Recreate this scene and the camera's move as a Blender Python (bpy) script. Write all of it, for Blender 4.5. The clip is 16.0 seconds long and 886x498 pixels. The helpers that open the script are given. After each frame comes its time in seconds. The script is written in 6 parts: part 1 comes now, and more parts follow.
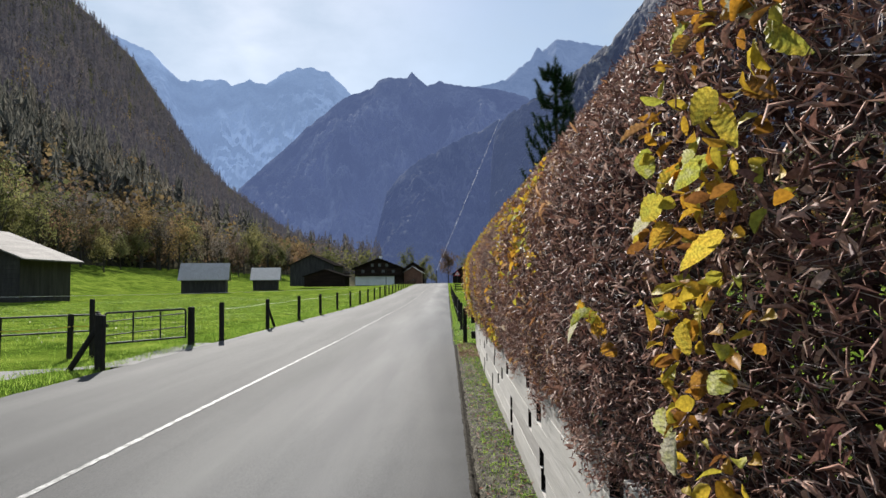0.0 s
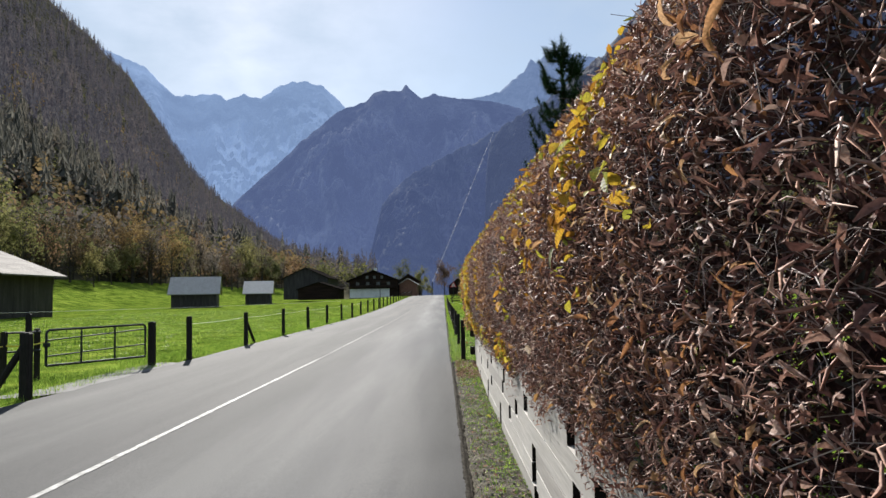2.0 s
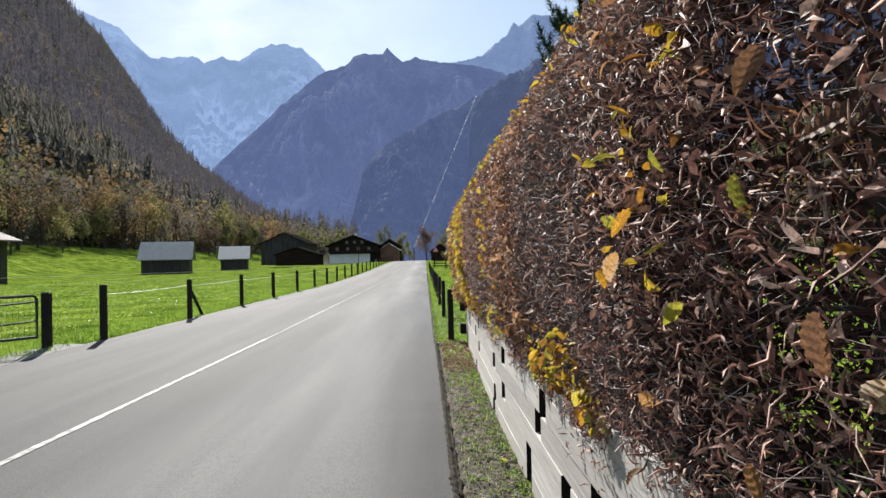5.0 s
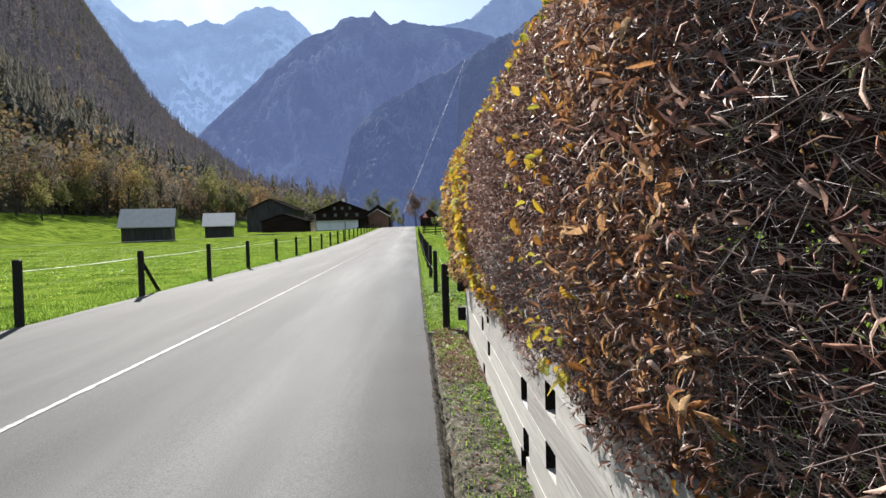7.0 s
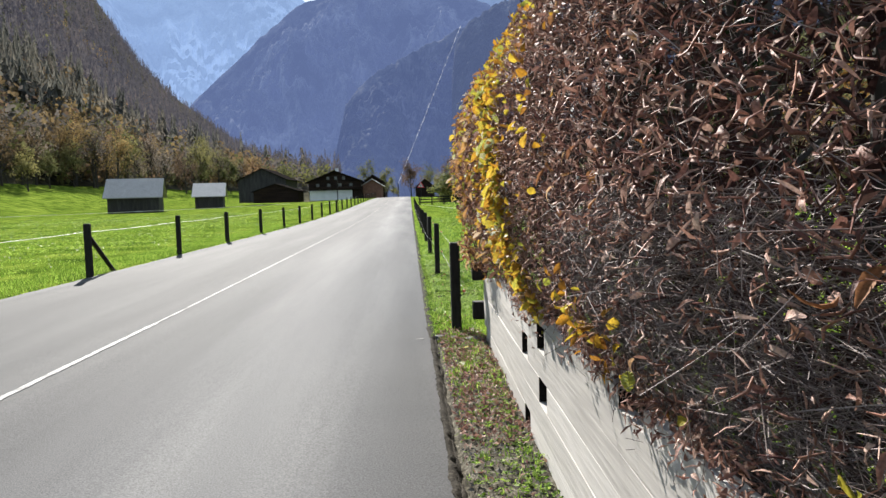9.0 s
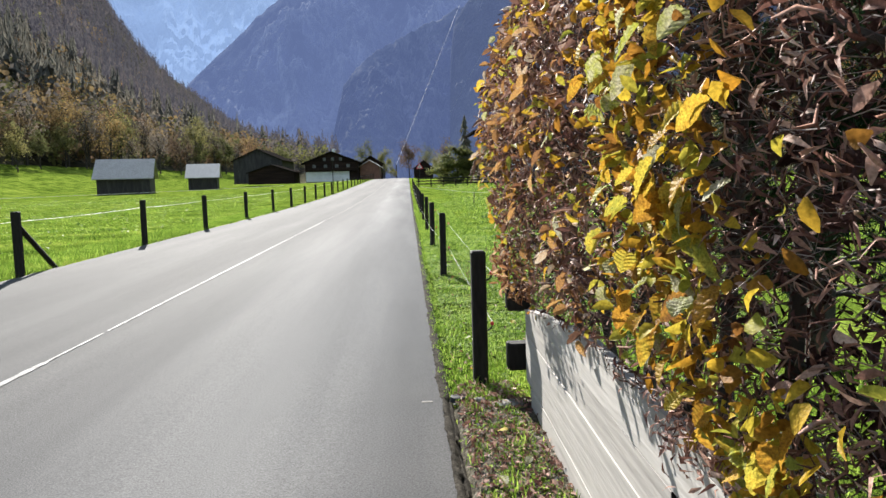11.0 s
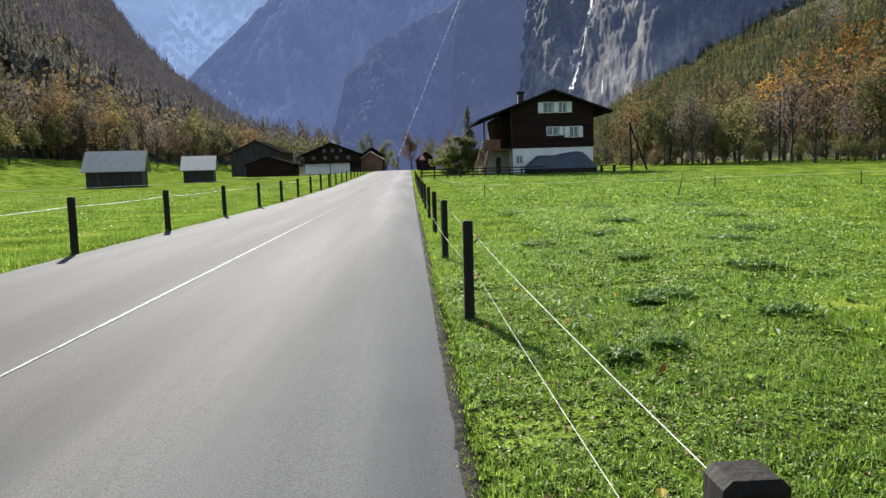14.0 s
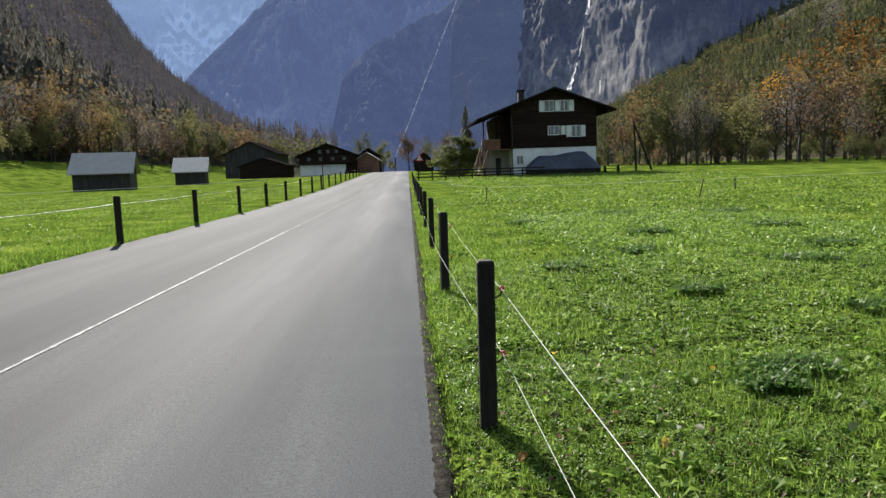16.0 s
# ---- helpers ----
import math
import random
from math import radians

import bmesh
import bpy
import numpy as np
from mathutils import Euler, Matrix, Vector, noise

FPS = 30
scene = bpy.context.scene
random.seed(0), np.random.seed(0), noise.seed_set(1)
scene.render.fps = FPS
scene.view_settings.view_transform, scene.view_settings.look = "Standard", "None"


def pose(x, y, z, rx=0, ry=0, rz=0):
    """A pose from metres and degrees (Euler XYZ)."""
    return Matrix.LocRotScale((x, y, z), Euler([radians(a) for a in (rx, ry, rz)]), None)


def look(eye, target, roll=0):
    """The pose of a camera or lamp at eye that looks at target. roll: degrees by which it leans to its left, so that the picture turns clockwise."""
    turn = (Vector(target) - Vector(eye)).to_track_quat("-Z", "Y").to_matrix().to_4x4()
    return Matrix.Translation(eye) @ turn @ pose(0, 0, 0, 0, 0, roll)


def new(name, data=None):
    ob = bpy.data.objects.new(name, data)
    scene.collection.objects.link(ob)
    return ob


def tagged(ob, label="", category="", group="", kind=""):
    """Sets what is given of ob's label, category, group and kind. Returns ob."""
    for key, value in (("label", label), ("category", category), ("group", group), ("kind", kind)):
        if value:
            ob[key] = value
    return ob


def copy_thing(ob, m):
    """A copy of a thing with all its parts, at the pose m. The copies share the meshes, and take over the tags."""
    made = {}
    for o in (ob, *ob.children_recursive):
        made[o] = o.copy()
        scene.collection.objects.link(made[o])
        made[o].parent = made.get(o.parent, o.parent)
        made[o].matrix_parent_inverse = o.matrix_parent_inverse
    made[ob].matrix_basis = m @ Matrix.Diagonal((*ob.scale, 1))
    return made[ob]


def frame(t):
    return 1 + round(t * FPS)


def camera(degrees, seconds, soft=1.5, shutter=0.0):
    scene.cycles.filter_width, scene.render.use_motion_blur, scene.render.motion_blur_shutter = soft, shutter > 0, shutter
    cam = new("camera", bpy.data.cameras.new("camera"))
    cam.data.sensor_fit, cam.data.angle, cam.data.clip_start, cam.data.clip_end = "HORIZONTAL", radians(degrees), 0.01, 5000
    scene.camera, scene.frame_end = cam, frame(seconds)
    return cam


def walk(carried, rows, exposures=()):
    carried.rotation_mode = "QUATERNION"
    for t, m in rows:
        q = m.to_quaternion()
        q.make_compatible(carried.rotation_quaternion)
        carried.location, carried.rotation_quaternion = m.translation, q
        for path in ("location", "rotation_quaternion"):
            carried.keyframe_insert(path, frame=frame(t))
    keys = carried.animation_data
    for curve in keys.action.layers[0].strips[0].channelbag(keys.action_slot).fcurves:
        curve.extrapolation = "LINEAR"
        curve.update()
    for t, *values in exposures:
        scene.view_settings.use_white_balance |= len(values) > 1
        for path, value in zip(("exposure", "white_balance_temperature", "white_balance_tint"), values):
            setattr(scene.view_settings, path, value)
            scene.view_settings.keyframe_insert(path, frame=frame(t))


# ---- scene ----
cam = camera(61.8, 16.0)
PATH = [
    (0, (-0.17, -3.704, 1.519), (-0.18, -1.706, 1.611), -0.5),
    (0.5, (-0.211, -3.134, 1.478), (-0.22, -1.137, 1.589), -0.5),
    (1, (-0.167, -2.622, 1.443), (-0.174, -0.626, 1.567), -0.6),
    (1.5, (-0.152, -2.111, 1.429), (-0.155, -0.115, 1.558), -1.0),
    (3, (-0.144, -0.284, 1.482), (-0.134, 1.713, 1.584), -1.1),
    (3.5, (-0.148, 0.288, 1.428), (-0.127, 2.286, 1.519), -1.2),
    (6, (-0.147, 3.466, 1.378), (-0.081, 5.465, 1.356), -1.4),
    (6.5, (-0.091, 4.103, 1.422), (-0.022, 6.102, 1.376), -1.7),
    (7, (-0.127, 4.757, 1.401), (-0.052, 6.754, 1.339), -1.5),
    (7.5, (-0.114, 5.412, 1.407), (-0.035, 7.409, 1.325), -1.6),
    (8, (-0.143, 6.06, 1.376), (-0.061, 8.056, 1.278), -1.3),
    (8.5, (-0.161, 6.689, 1.355), (-0.076, 8.684, 1.234), -1.6),
    (11, (-0.183, 9.849, 1.38), (-0.094, 11.838, 1.188), -1.5),
    (11.5, (-0.226, 10.454, 1.378), (-0.136, 12.442, 1.179), -1.7),
    (12, (-0.207, 11.127, 1.366), (-0.12, 13.115, 1.162), -2.0),
    (12.5, (-0.227, 11.828, 1.334), (-0.142, 13.815, 1.13), -1.8),
    (13, (-0.205, 12.445, 1.325), (-0.119, 14.432, 1.116), -1.7),
    (13.5, (-0.224, 13.109, 1.33), (-0.141, 15.095, 1.114), -1.8),
    (14, (-0.208, 13.707, 1.34), (-0.126, 15.693, 1.127), -1.7),
    (14.5, (-0.19, 14.403, 1.336), (-0.107, 16.39, 1.126), -1.8),
    (15, (-0.179, 15.054, 1.352), (-0.094, 17.042, 1.146), -1.8),
    (15.5, (-0.105, 15.759, 1.357), (-0.018, 17.747, 1.151), -1.9),
    (16, (-0.095, 16.445, 1.353), (-0.008, 18.432, 1.142), -1.9),
]
walk(cam, [(t, look(eye, target, roll)) for t, eye, target, roll in PATH],
     exposures=[(0, 1.0), (2.0, 1.05), (2.5, 1.24), (3.0, 1.35), (3.5, 1.2), (6, 1.32), (8.5, 1.47), (11, 1.54), (12.2, 1.48), (13.0, 1.5), (13.5, 1.47), (14.2, 1.22), (15, 1.05), (16, 1.03)])

# ---- world and sun ----
SUN_AZ, SUN_EL = -16.7, 30.0  # degrees right of the road's direction, degrees up
sun_way = Vector((math.sin(radians(SUN_AZ)) * math.cos(radians(SUN_EL)), math.cos(radians(SUN_AZ)) * math.cos(radians(SUN_EL)), math.sin(radians(SUN_EL))))
sun = new("sun", bpy.data.lights.new("sun", "SUN"))
sun.data.energy, sun.data.angle, sun.data.color = 5.0, radians(0.6), (1.0, 0.955, 0.89)
sun.matrix_world = look(sun_way * 50, (0, 0, 0))

world = bpy.data.worlds.new("sky")
scene.world = world
world.use_nodes = True
wn, wl = world.node_tree.nodes, world.node_tree.links
sky = wn.new("ShaderNodeTexSky")
sky.sky_type, sky.sun_disc = "NISHITA", False
sky.sun_elevation, sky.sun_rotation = radians(SUN_EL), radians(SUN_AZ)
sky.air_density, sky.dust_density, sky.ozone_density = 1.0, 0.4, 1.5
coord = wn.new("ShaderNodeTexCoord")
stretch = wn.new("ShaderNodeMapping")
stretch.inputs["Scale"].default_value = (1.6, 1.2, 3.2)
cloud = wn.new("ShaderNodeTexNoise")
cloud.inputs["Scale"].default_value, cloud.inputs["Detail"].default_value, cloud.inputs["Roughness"].default_value = 2.3, 6.0, 0.55
veil = wn.new("ShaderNodeMapRange")
veil.inputs["From Min"].default_value, veil.inputs["From Max"].default_value = 0.34, 0.66
veil.inputs["To Min"].default_value, veil.inputs["To Max"].default_value = 0.2, 0.95
blend = wn.new("ShaderNodeMixRGB")
blend.inputs["Color2"].default_value = (4.7, 5.8, 7.3, 1)
wl.new(coord.outputs["Generated"], stretch.inputs["Vector"])
wl.new(stretch.outputs["Vector"], cloud.inputs["Vector"])
wl.new(cloud.outputs["Fac"], veil.inputs["Value"])
wl.new(veil.outputs["Result"], blend.inputs["Fac"])
wl.new(sky.outputs["Color"], blend.inputs["Color1"])
wl.new(blend.outputs["Color"], wn["Background"].inputs["Color"])
wn["Background"].inputs["Strength"].default_value = 0.056


# ---- materials ----
def surf(name, cols, scale=5.0, rough=0.8, bump=0.3, bscale=60.0, metal=0.0, stretch=(1, 1, 1), pick="", spread=0.35, through_light=0.0, fine=0.35, glow=None, spec=0.5, rot=(0, 0, 0), even=False):
    """A surface with two scales of variation: cols along a broad noise, darker and lighter grain by a fine one; pick: 'object' or 'island' for a change of tone from piece to piece."""
    m = bpy.data.materials.new(name)
    m.use_nodes = True
    n, l = m.node_tree.nodes, m.node_tree.links
    b = n["Principled BSDF"]
    tc, mp = n.new("ShaderNodeTexCoord"), n.new("ShaderNodeMapping")
    mp.inputs["Scale"].default_value = stretch
    mp.inputs["Rotation"].default_value = rot
    l.new(tc.outputs["Object"], mp.inputs["Vector"])
    broad, grain = n.new("ShaderNodeTexNoise"), n.new("ShaderNodeTexNoise")
    broad.inputs["Scale"].default_value, broad.inputs["Detail"].default_value = scale, 5
    grain.inputs["Scale"].default_value, grain.inputs["Detail"].default_value = bscale, 4
    ramp = n.new("ShaderNodeValToRGB")
    while len(ramp.color_ramp.elements) < len(cols):
        ramp.color_ramp.elements.new(0.5)
    for i, c in enumerate(cols):
        ramp.color_ramp.elements[i].position = 0.3 + 0.4 * i / max(1, len(cols) - 1)
        ramp.color_ramp.elements[i].color = (*c, 1)
    l.new(mp.outputs["Vector"], broad.inputs["Vector"])
    l.new((tc.outputs["Object"] if even else mp.outputs["Vector"]), grain.inputs["Vector"])
    value = broad.outputs["Fac"]
    if pick:
        info = n.new("ShaderNodeObjectInfo" if pick == "object" else "ShaderNodeNewGeometry")
        mixv = n.new("ShaderNodeMix")
        mixv.inputs[0].default_value = 0.75
        l.new(value, mixv.inputs[2])
        squeeze = n.new("ShaderNodeMapRange")
        squeeze.inputs["To Min"].default_value, squeeze.inputs["To Max"].default_value = 0.25, 0.75
        l.new(info.outputs["Random" if pick == "object" else "Random Per Island"], squeeze.inputs["Value"])
        l.new(squeeze.outputs["Result"], mixv.inputs[3])
        value = mixv.outputs[0]
    l.new(value, ramp.inputs["Fac"])
    tone = n.new("ShaderNodeMapRange")
    tone.inputs["From Min"].default_value, tone.inputs["From Max"].default_value = 0.3, 0.7
    tone.inputs["To Min"].default_value, tone.inputs["To Max"].default_value = 1 - fine, 1 + fine
    l.new(grain.outputs["Fac"], tone.inputs["Value"])
    mul = n.new("ShaderNodeVectorMath")
    mul.operation = "SCALE"
    l.new(ramp.outputs["Color"], mul.inputs[0])
    l.new(tone.outputs["Result"], mul.inputs["Scale"])
    l.new(mul.outputs["Vector"], b.inputs["Base Color"])
    b.inputs["Roughness"].default_value, b.inputs["Metallic"].default_value = rough, metal
    b.inputs["Specular IOR Level"].default_value = spec
    if bump:
        bm_ = n.new("ShaderNodeBump")
        bm_.inputs["Strength"].default_value, bm_.inputs["Distance"].default_value = bump, 0.01
        l.new(grain.outputs["Fac"], bm_.inputs["Height"])
        l.new(bm_.outputs["Normal"], b.inputs["Normal"])
    if through_light:
        tr, mix = n.new("ShaderNodeBsdfTranslucent"), n.new("ShaderNodeMixShader")
        mix.inputs["Fac"].default_value = through_light
        l.new(mul.outputs["Vector"], tr.inputs["Color"])
        l.new(b.outputs["BSDF"], mix.inputs[1])
        l.new(tr.outputs["BSDF"], mix.inputs[2])
        l.new(mix.outputs["Shader"], n["Material Output"].inputs["Surface"])
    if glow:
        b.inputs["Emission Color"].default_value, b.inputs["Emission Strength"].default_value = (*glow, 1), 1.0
    return m


ASPHALT = surf("asphalt", [(0.076, 0.077, 0.079), (0.11, 0.11, 0.111), (0.158, 0.157, 0.154)], 1.1, 0.88, 0.35, 110, fine=0.32, stretch=(1, 0.06, 1), spec=0.14, even=True)
# base colour scaled up from the centre line to the road's right edge
_n, _l = ASPHALT.node_tree.nodes, ASPHALT.node_tree.links
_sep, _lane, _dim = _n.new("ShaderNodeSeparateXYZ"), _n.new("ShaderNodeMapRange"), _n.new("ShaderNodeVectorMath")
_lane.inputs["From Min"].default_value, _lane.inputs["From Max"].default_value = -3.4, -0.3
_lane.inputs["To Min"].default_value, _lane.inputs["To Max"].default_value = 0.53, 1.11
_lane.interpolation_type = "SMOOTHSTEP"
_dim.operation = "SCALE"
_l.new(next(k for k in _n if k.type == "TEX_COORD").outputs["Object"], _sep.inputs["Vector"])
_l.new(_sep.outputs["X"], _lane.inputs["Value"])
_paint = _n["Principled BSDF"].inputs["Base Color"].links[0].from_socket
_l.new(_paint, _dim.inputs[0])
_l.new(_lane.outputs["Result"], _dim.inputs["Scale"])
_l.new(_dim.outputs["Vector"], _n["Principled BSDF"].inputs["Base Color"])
LINE = surf("line_paint", [(0.11, 0.11, 0.108), (0.23, 0.23, 0.224), (0.4, 0.4, 0.387)], 9, 0.7, 0.2, 70, fine=0.4, spec=0.1)
GRASS = surf("grass_ground", [(0.03, 0.056, 0.008), (0.095, 0.142, 0.019), (0.19, 0.238, 0.04)], 0.55, 0.9, 0.9, 42, fine=0.9, spec=0.0)
BLADE = surf("grass_blades", [(0.026, 0.07, 0.008), (0.14, 0.24, 0.026), (0.37, 0.49, 0.1)], 0.6, 0.5, 0, 20, pick="island", through_light=0.5, spec=0.12)
CLOVER = surf("clover_leaf", [(0.034, 0.09, 0.011), (0.185, 0.32, 0.039), (0.42, 0.55, 0.112)], 0.9, 0.45, 0, 20, pick="island", through_light=0.5, spec=0.32)
UNDERLAY = surf("meadow_dark_underlay", [(0.012, 0.02, 0.005), (0.03, 0.045, 0.011), (0.07, 0.07, 0.03)], 3, 0.9, 0.4, 60, pick="island", spec=0.0)
PALESTAKE = surf("pale_split_wood", [(0.11, 0.085, 0.06), (0.19, 0.15, 0.105)], 9, 0.85, 0.4, 60, stretch=(1, 1, 0.15))
WEED = surf("weed_leaves", [(0.03, 0.075, 0.014), (0.09, 0.18, 0.03), (0.2, 0.3, 0.06)], 1.2, 0.5, 0, 20, pick="island", through_light=0.4, spec=0.25)
SOIL = surf("verge_soil", [(0.026, 0.022, 0.016), (0.07, 0.063, 0.046), (0.15, 0.138, 0.11)], 15, 0.95, 1.0, 70, fine=0.8, spec=0.05)
DARKEDGE = surf("dark_edge_strip", [(0.018, 0.016, 0.013), (0.035, 0.031, 0.025), (0.065, 0.058, 0.048)], 15, 0.95, 1.0, 70, fine=0.6, spec=0.03)
STONE = surf("pebble", [(0.05, 0.045, 0.038), (0.1, 0.094, 0.084), (0.17, 0.162, 0.15)], 6, 0.85, 0.4, 80, pick="island")
GRAVEL = surf("gravel_path", [(0.1, 0.098, 0.094), (0.14, 0.137, 0.13)], 2, 0.95, 0.4, 60, fine=0.25)
BOARD = surf("weathered_board", [(0.33, 0.312, 0.292), (0.41, 0.392, 0.367), (0.48, 0.46, 0.435)], 1.3, 0.8, 0.4, 26, stretch=(1, 0.09, 1.6), fine=0.12, pick="object", spec=0.2)
DARKWOOD = surf("tarred_post", [(0.012, 0.0105, 0.009), (0.022, 0.019, 0.016)], 6, 0.8, 0.5, 50, stretch=(1, 1, 0.2), spec=0.2)
CHALETWOOD = surf("sunburnt_timber", [(0.010, 0.006, 0.0045), (0.018, 0.0105, 0.0075), (0.028, 0.017, 0.012)], 1.2, 0.85, 0.3, 9, stretch=(0.25, 1, 3), spec=0.15)
REDWOOD = surf("red_brown_timber", [(0.12, 0.05, 0.03), (0.2, 0.09, 0.05)], 2, 0.7, 0.3, 12)
# near-black board ends keep the open joints dark
ENDGRAIN = surf("dark_end_grain", [(0.012, 0.010, 0.009), (0.025, 0.022, 0.019)], 20, 0.95, 0.3, 90, spec=0.0)
BEIGE = surf("beige_plaster", [(0.26, 0.24, 0.2), (0.34, 0.32, 0.27)], 0.8, 0.9, 0.2, 25, fine=0.12, spec=0.1)
SHINGLE = surf("brown_grey_shingle", [(0.11, 0.098, 0.088), (0.17, 0.155, 0.14), (0.22, 0.2, 0.18)], 1.3, 0.85, 0.3, 14, stretch=(1, 0.3, 1), spec=0.1)
# black without sheen: shade in the open joints put into the colour
BACKWOOD = surf("black_joint_shade", [(0.006, 0.0055, 0.005), (0.011, 0.01, 0.009)], 6, 0.95, 0.3, 50, spec=0.0)
BARNWOOD = surf("grey_barn_timber", [(0.018, 0.0155, 0.014), (0.032, 0.028, 0.025), (0.055, 0.048, 0.043)], 1.5, 0.85, 0.4, 10, stretch=(2, 2, 0.3))
GREYBARN = surf("silvered_barn_timber", [(0.03, 0.028, 0.028), (0.046, 0.043, 0.043), (0.062, 0.058, 0.056)], 1.2, 0.9, 0.4, 9, stretch=(2, 2, 0.3), spec=0.1)
PLASTER = surf("white_plaster", [(0.6, 0.6, 0.58), (0.74, 0.74, 0.72)], 0.8, 0.9, 0.2, 25, fine=0.12)
ROOFGREY = surf("roof_sheet", [(0.24, 0.228, 0.21), (0.33, 0.315, 0.295), (0.42, 0.4, 0.375)], 1.3, 0.7, 0.3, 14, stretch=(1, 0.3, 1), pick="object", spec=0.2)
ROOFDARK = surf("dark_roof_tile", [(0.014, 0.012, 0.011), (0.026, 0.023, 0.021)], 1.5, 0.95, 0.4, 14, spec=0.0)
GLASS = surf("window_glass", [(0.05, 0.055, 0.06), (0.12, 0.125, 0.13), (0.26, 0.265, 0.27)], 3, 0.12, 0, 5, stretch=(2, 1, 0.3))
TINT = surf("dim_window_glass", [(0.05, 0.055, 0.06), (0.09, 0.095, 0.1)], 3, 0.15, 0, 5)
SHUTTER = surf("white_shutter", [(0.55, 0.56, 0.55), (0.68, 0.69, 0.68)], 2, 0.6, 0.2, 20, fine=0.1)
TARP = surf("blue_tarpaulin", [(0.022, 0.031, 0.05), (0.038, 0.052, 0.08)], 0.8, 0.5, 0.4, 5)
METAL = surf("dark_tube", [(0.02, 0.023, 0.025), (0.04, 0.044, 0.046)], 4, 0.7, 0.1, 40, spec=0.1)
WIRE = surf("white_fence_tape", [(0.7, 0.7, 0.66), (0.85, 0.85, 0.8)], 8, 0.5, 0, 40, fine=0.1, through_light=0.2)
YELLOWTAPE = surf("yellow_fence_tape", [(0.6, 0.5, 0.06), (0.75, 0.65, 0.12)], 8, 0.5, 0, 40, fine=0.1, through_light=0.2)
CABLE = surf("cable_strand", [(0.3, 0.31, 0.33), (0.4, 0.41, 0.43)], 2, 0.7, 0, 10, fine=0.1, spec=0.1)
RED = surf("red_insulator", [(0.5, 0.015, 0.03), (0.62, 0.03, 0.04)], 8, 0.35, 0, 40, fine=0.1)
BLACK = surf("black_plastic", [(0.01, 0.01, 0.01), (0.02, 0.02, 0.02)], 8, 0.5, 0.1, 40)
BROWNLEAF = surf("dry_hornbeam_leaf", [(0.075, 0.036, 0.034), (0.195, 0.099, 0.079), (0.345, 0.195, 0.147), (0.55, 0.4, 0.335)], 3, 0.58, 0.25, 220, pick="island", through_light=0.2, fine=0.3, spec=0.1)
AMBERLEAF = surf("amber_dry_leaf", [(0.085, 0.042, 0.03), (0.22, 0.105, 0.058), (0.4, 0.2, 0.085), (0.57, 0.4, 0.24)], 4, 0.6, 0.3, 220, pick="island", through_light=0.36, fine=0.35, spec=0.08)
RIBLEAF = surf("ribbed_brown_leaf", [(0.07, 0.038, 0.028), (0.14, 0.075, 0.045), (0.24, 0.125, 0.055), (0.4, 0.23, 0.08), (0.4, 0.34, 0.27)], 30, 0.55, 0.3, 260, pick="object", through_light=0.42, fine=0.35, spec=0.15)
# darker copy of the dry leaf: the hedge's inner shade is in the colour
CORELEAF = surf("shade_dark_inner_leaf", [(0.024, 0.0125, 0.0125), (0.054, 0.029, 0.027), (0.095, 0.052, 0.046)], 3, 0.8, 0, 150, pick="island", through_light=0.15, fine=0.3, spec=0.05)
YELLOWLEAF = surf("autumn_yellow_leaf", [(0.16, 0.08, 0.03), (0.42, 0.22, 0.03), (0.52, 0.39, 0.055), (0.28, 0.3, 0.055), (0.46, 0.43, 0.33)], 45, 0.55, 0.3, 260, pick="object", through_light=0.42, fine=0.45, spec=0.12)
YELLOWMASS = surf("autumn_yellow_foliage", [(0.17, 0.075, 0.025), (0.38, 0.19, 0.022), (0.48, 0.35, 0.04), (0.26, 0.28, 0.045)], 6, 0.55, 0.3, 160, pick="island", through_light=0.38, fine=0.35, spec=0.1)
TWIG = surf("twig_bark", [(0.055, 0.04, 0.039), (0.14, 0.106, 0.1), (0.36, 0.305, 0.285)], 4, 0.6, 0, 60, pick="island", spec=0.12)
BARK = surf("tree_bark", [(0.03, 0.025, 0.021), (0.07, 0.058, 0.048)], 3, 0.9, 0.6, 25, stretch=(1, 1, 0.3))
NEEDLE = surf("pine_needles", [(0.008, 0.02, 0.009), (0.016, 0.036, 0.014), (0.03, 0.055, 0.02)], 1.5, 0.7, 0, 20, pick="island", through_light=0.15, spec=0.08)
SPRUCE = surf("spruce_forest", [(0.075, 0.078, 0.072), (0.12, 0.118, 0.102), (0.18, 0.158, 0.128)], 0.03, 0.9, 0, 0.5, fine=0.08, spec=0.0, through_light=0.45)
# high forest: haze put in as a faint mauve emission
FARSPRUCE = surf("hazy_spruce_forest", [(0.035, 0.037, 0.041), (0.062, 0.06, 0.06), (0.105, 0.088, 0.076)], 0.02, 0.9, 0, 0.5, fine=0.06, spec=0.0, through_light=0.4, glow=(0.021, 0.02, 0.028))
# right slope's spruces: yellow-green, with the sunlit look put into the colour
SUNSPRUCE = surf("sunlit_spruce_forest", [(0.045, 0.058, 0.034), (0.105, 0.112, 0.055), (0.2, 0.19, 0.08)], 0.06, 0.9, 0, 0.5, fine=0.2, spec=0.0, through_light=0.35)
GOLDWOOD = surf("golden_foliage", [(0.1, 0.075, 0.046), (0.175, 0.128, 0.068), (0.28, 0.2, 0.09)], 0.07, 0.8, 0, 1.5, fine=0.15, through_light=0.35, spec=0.0)
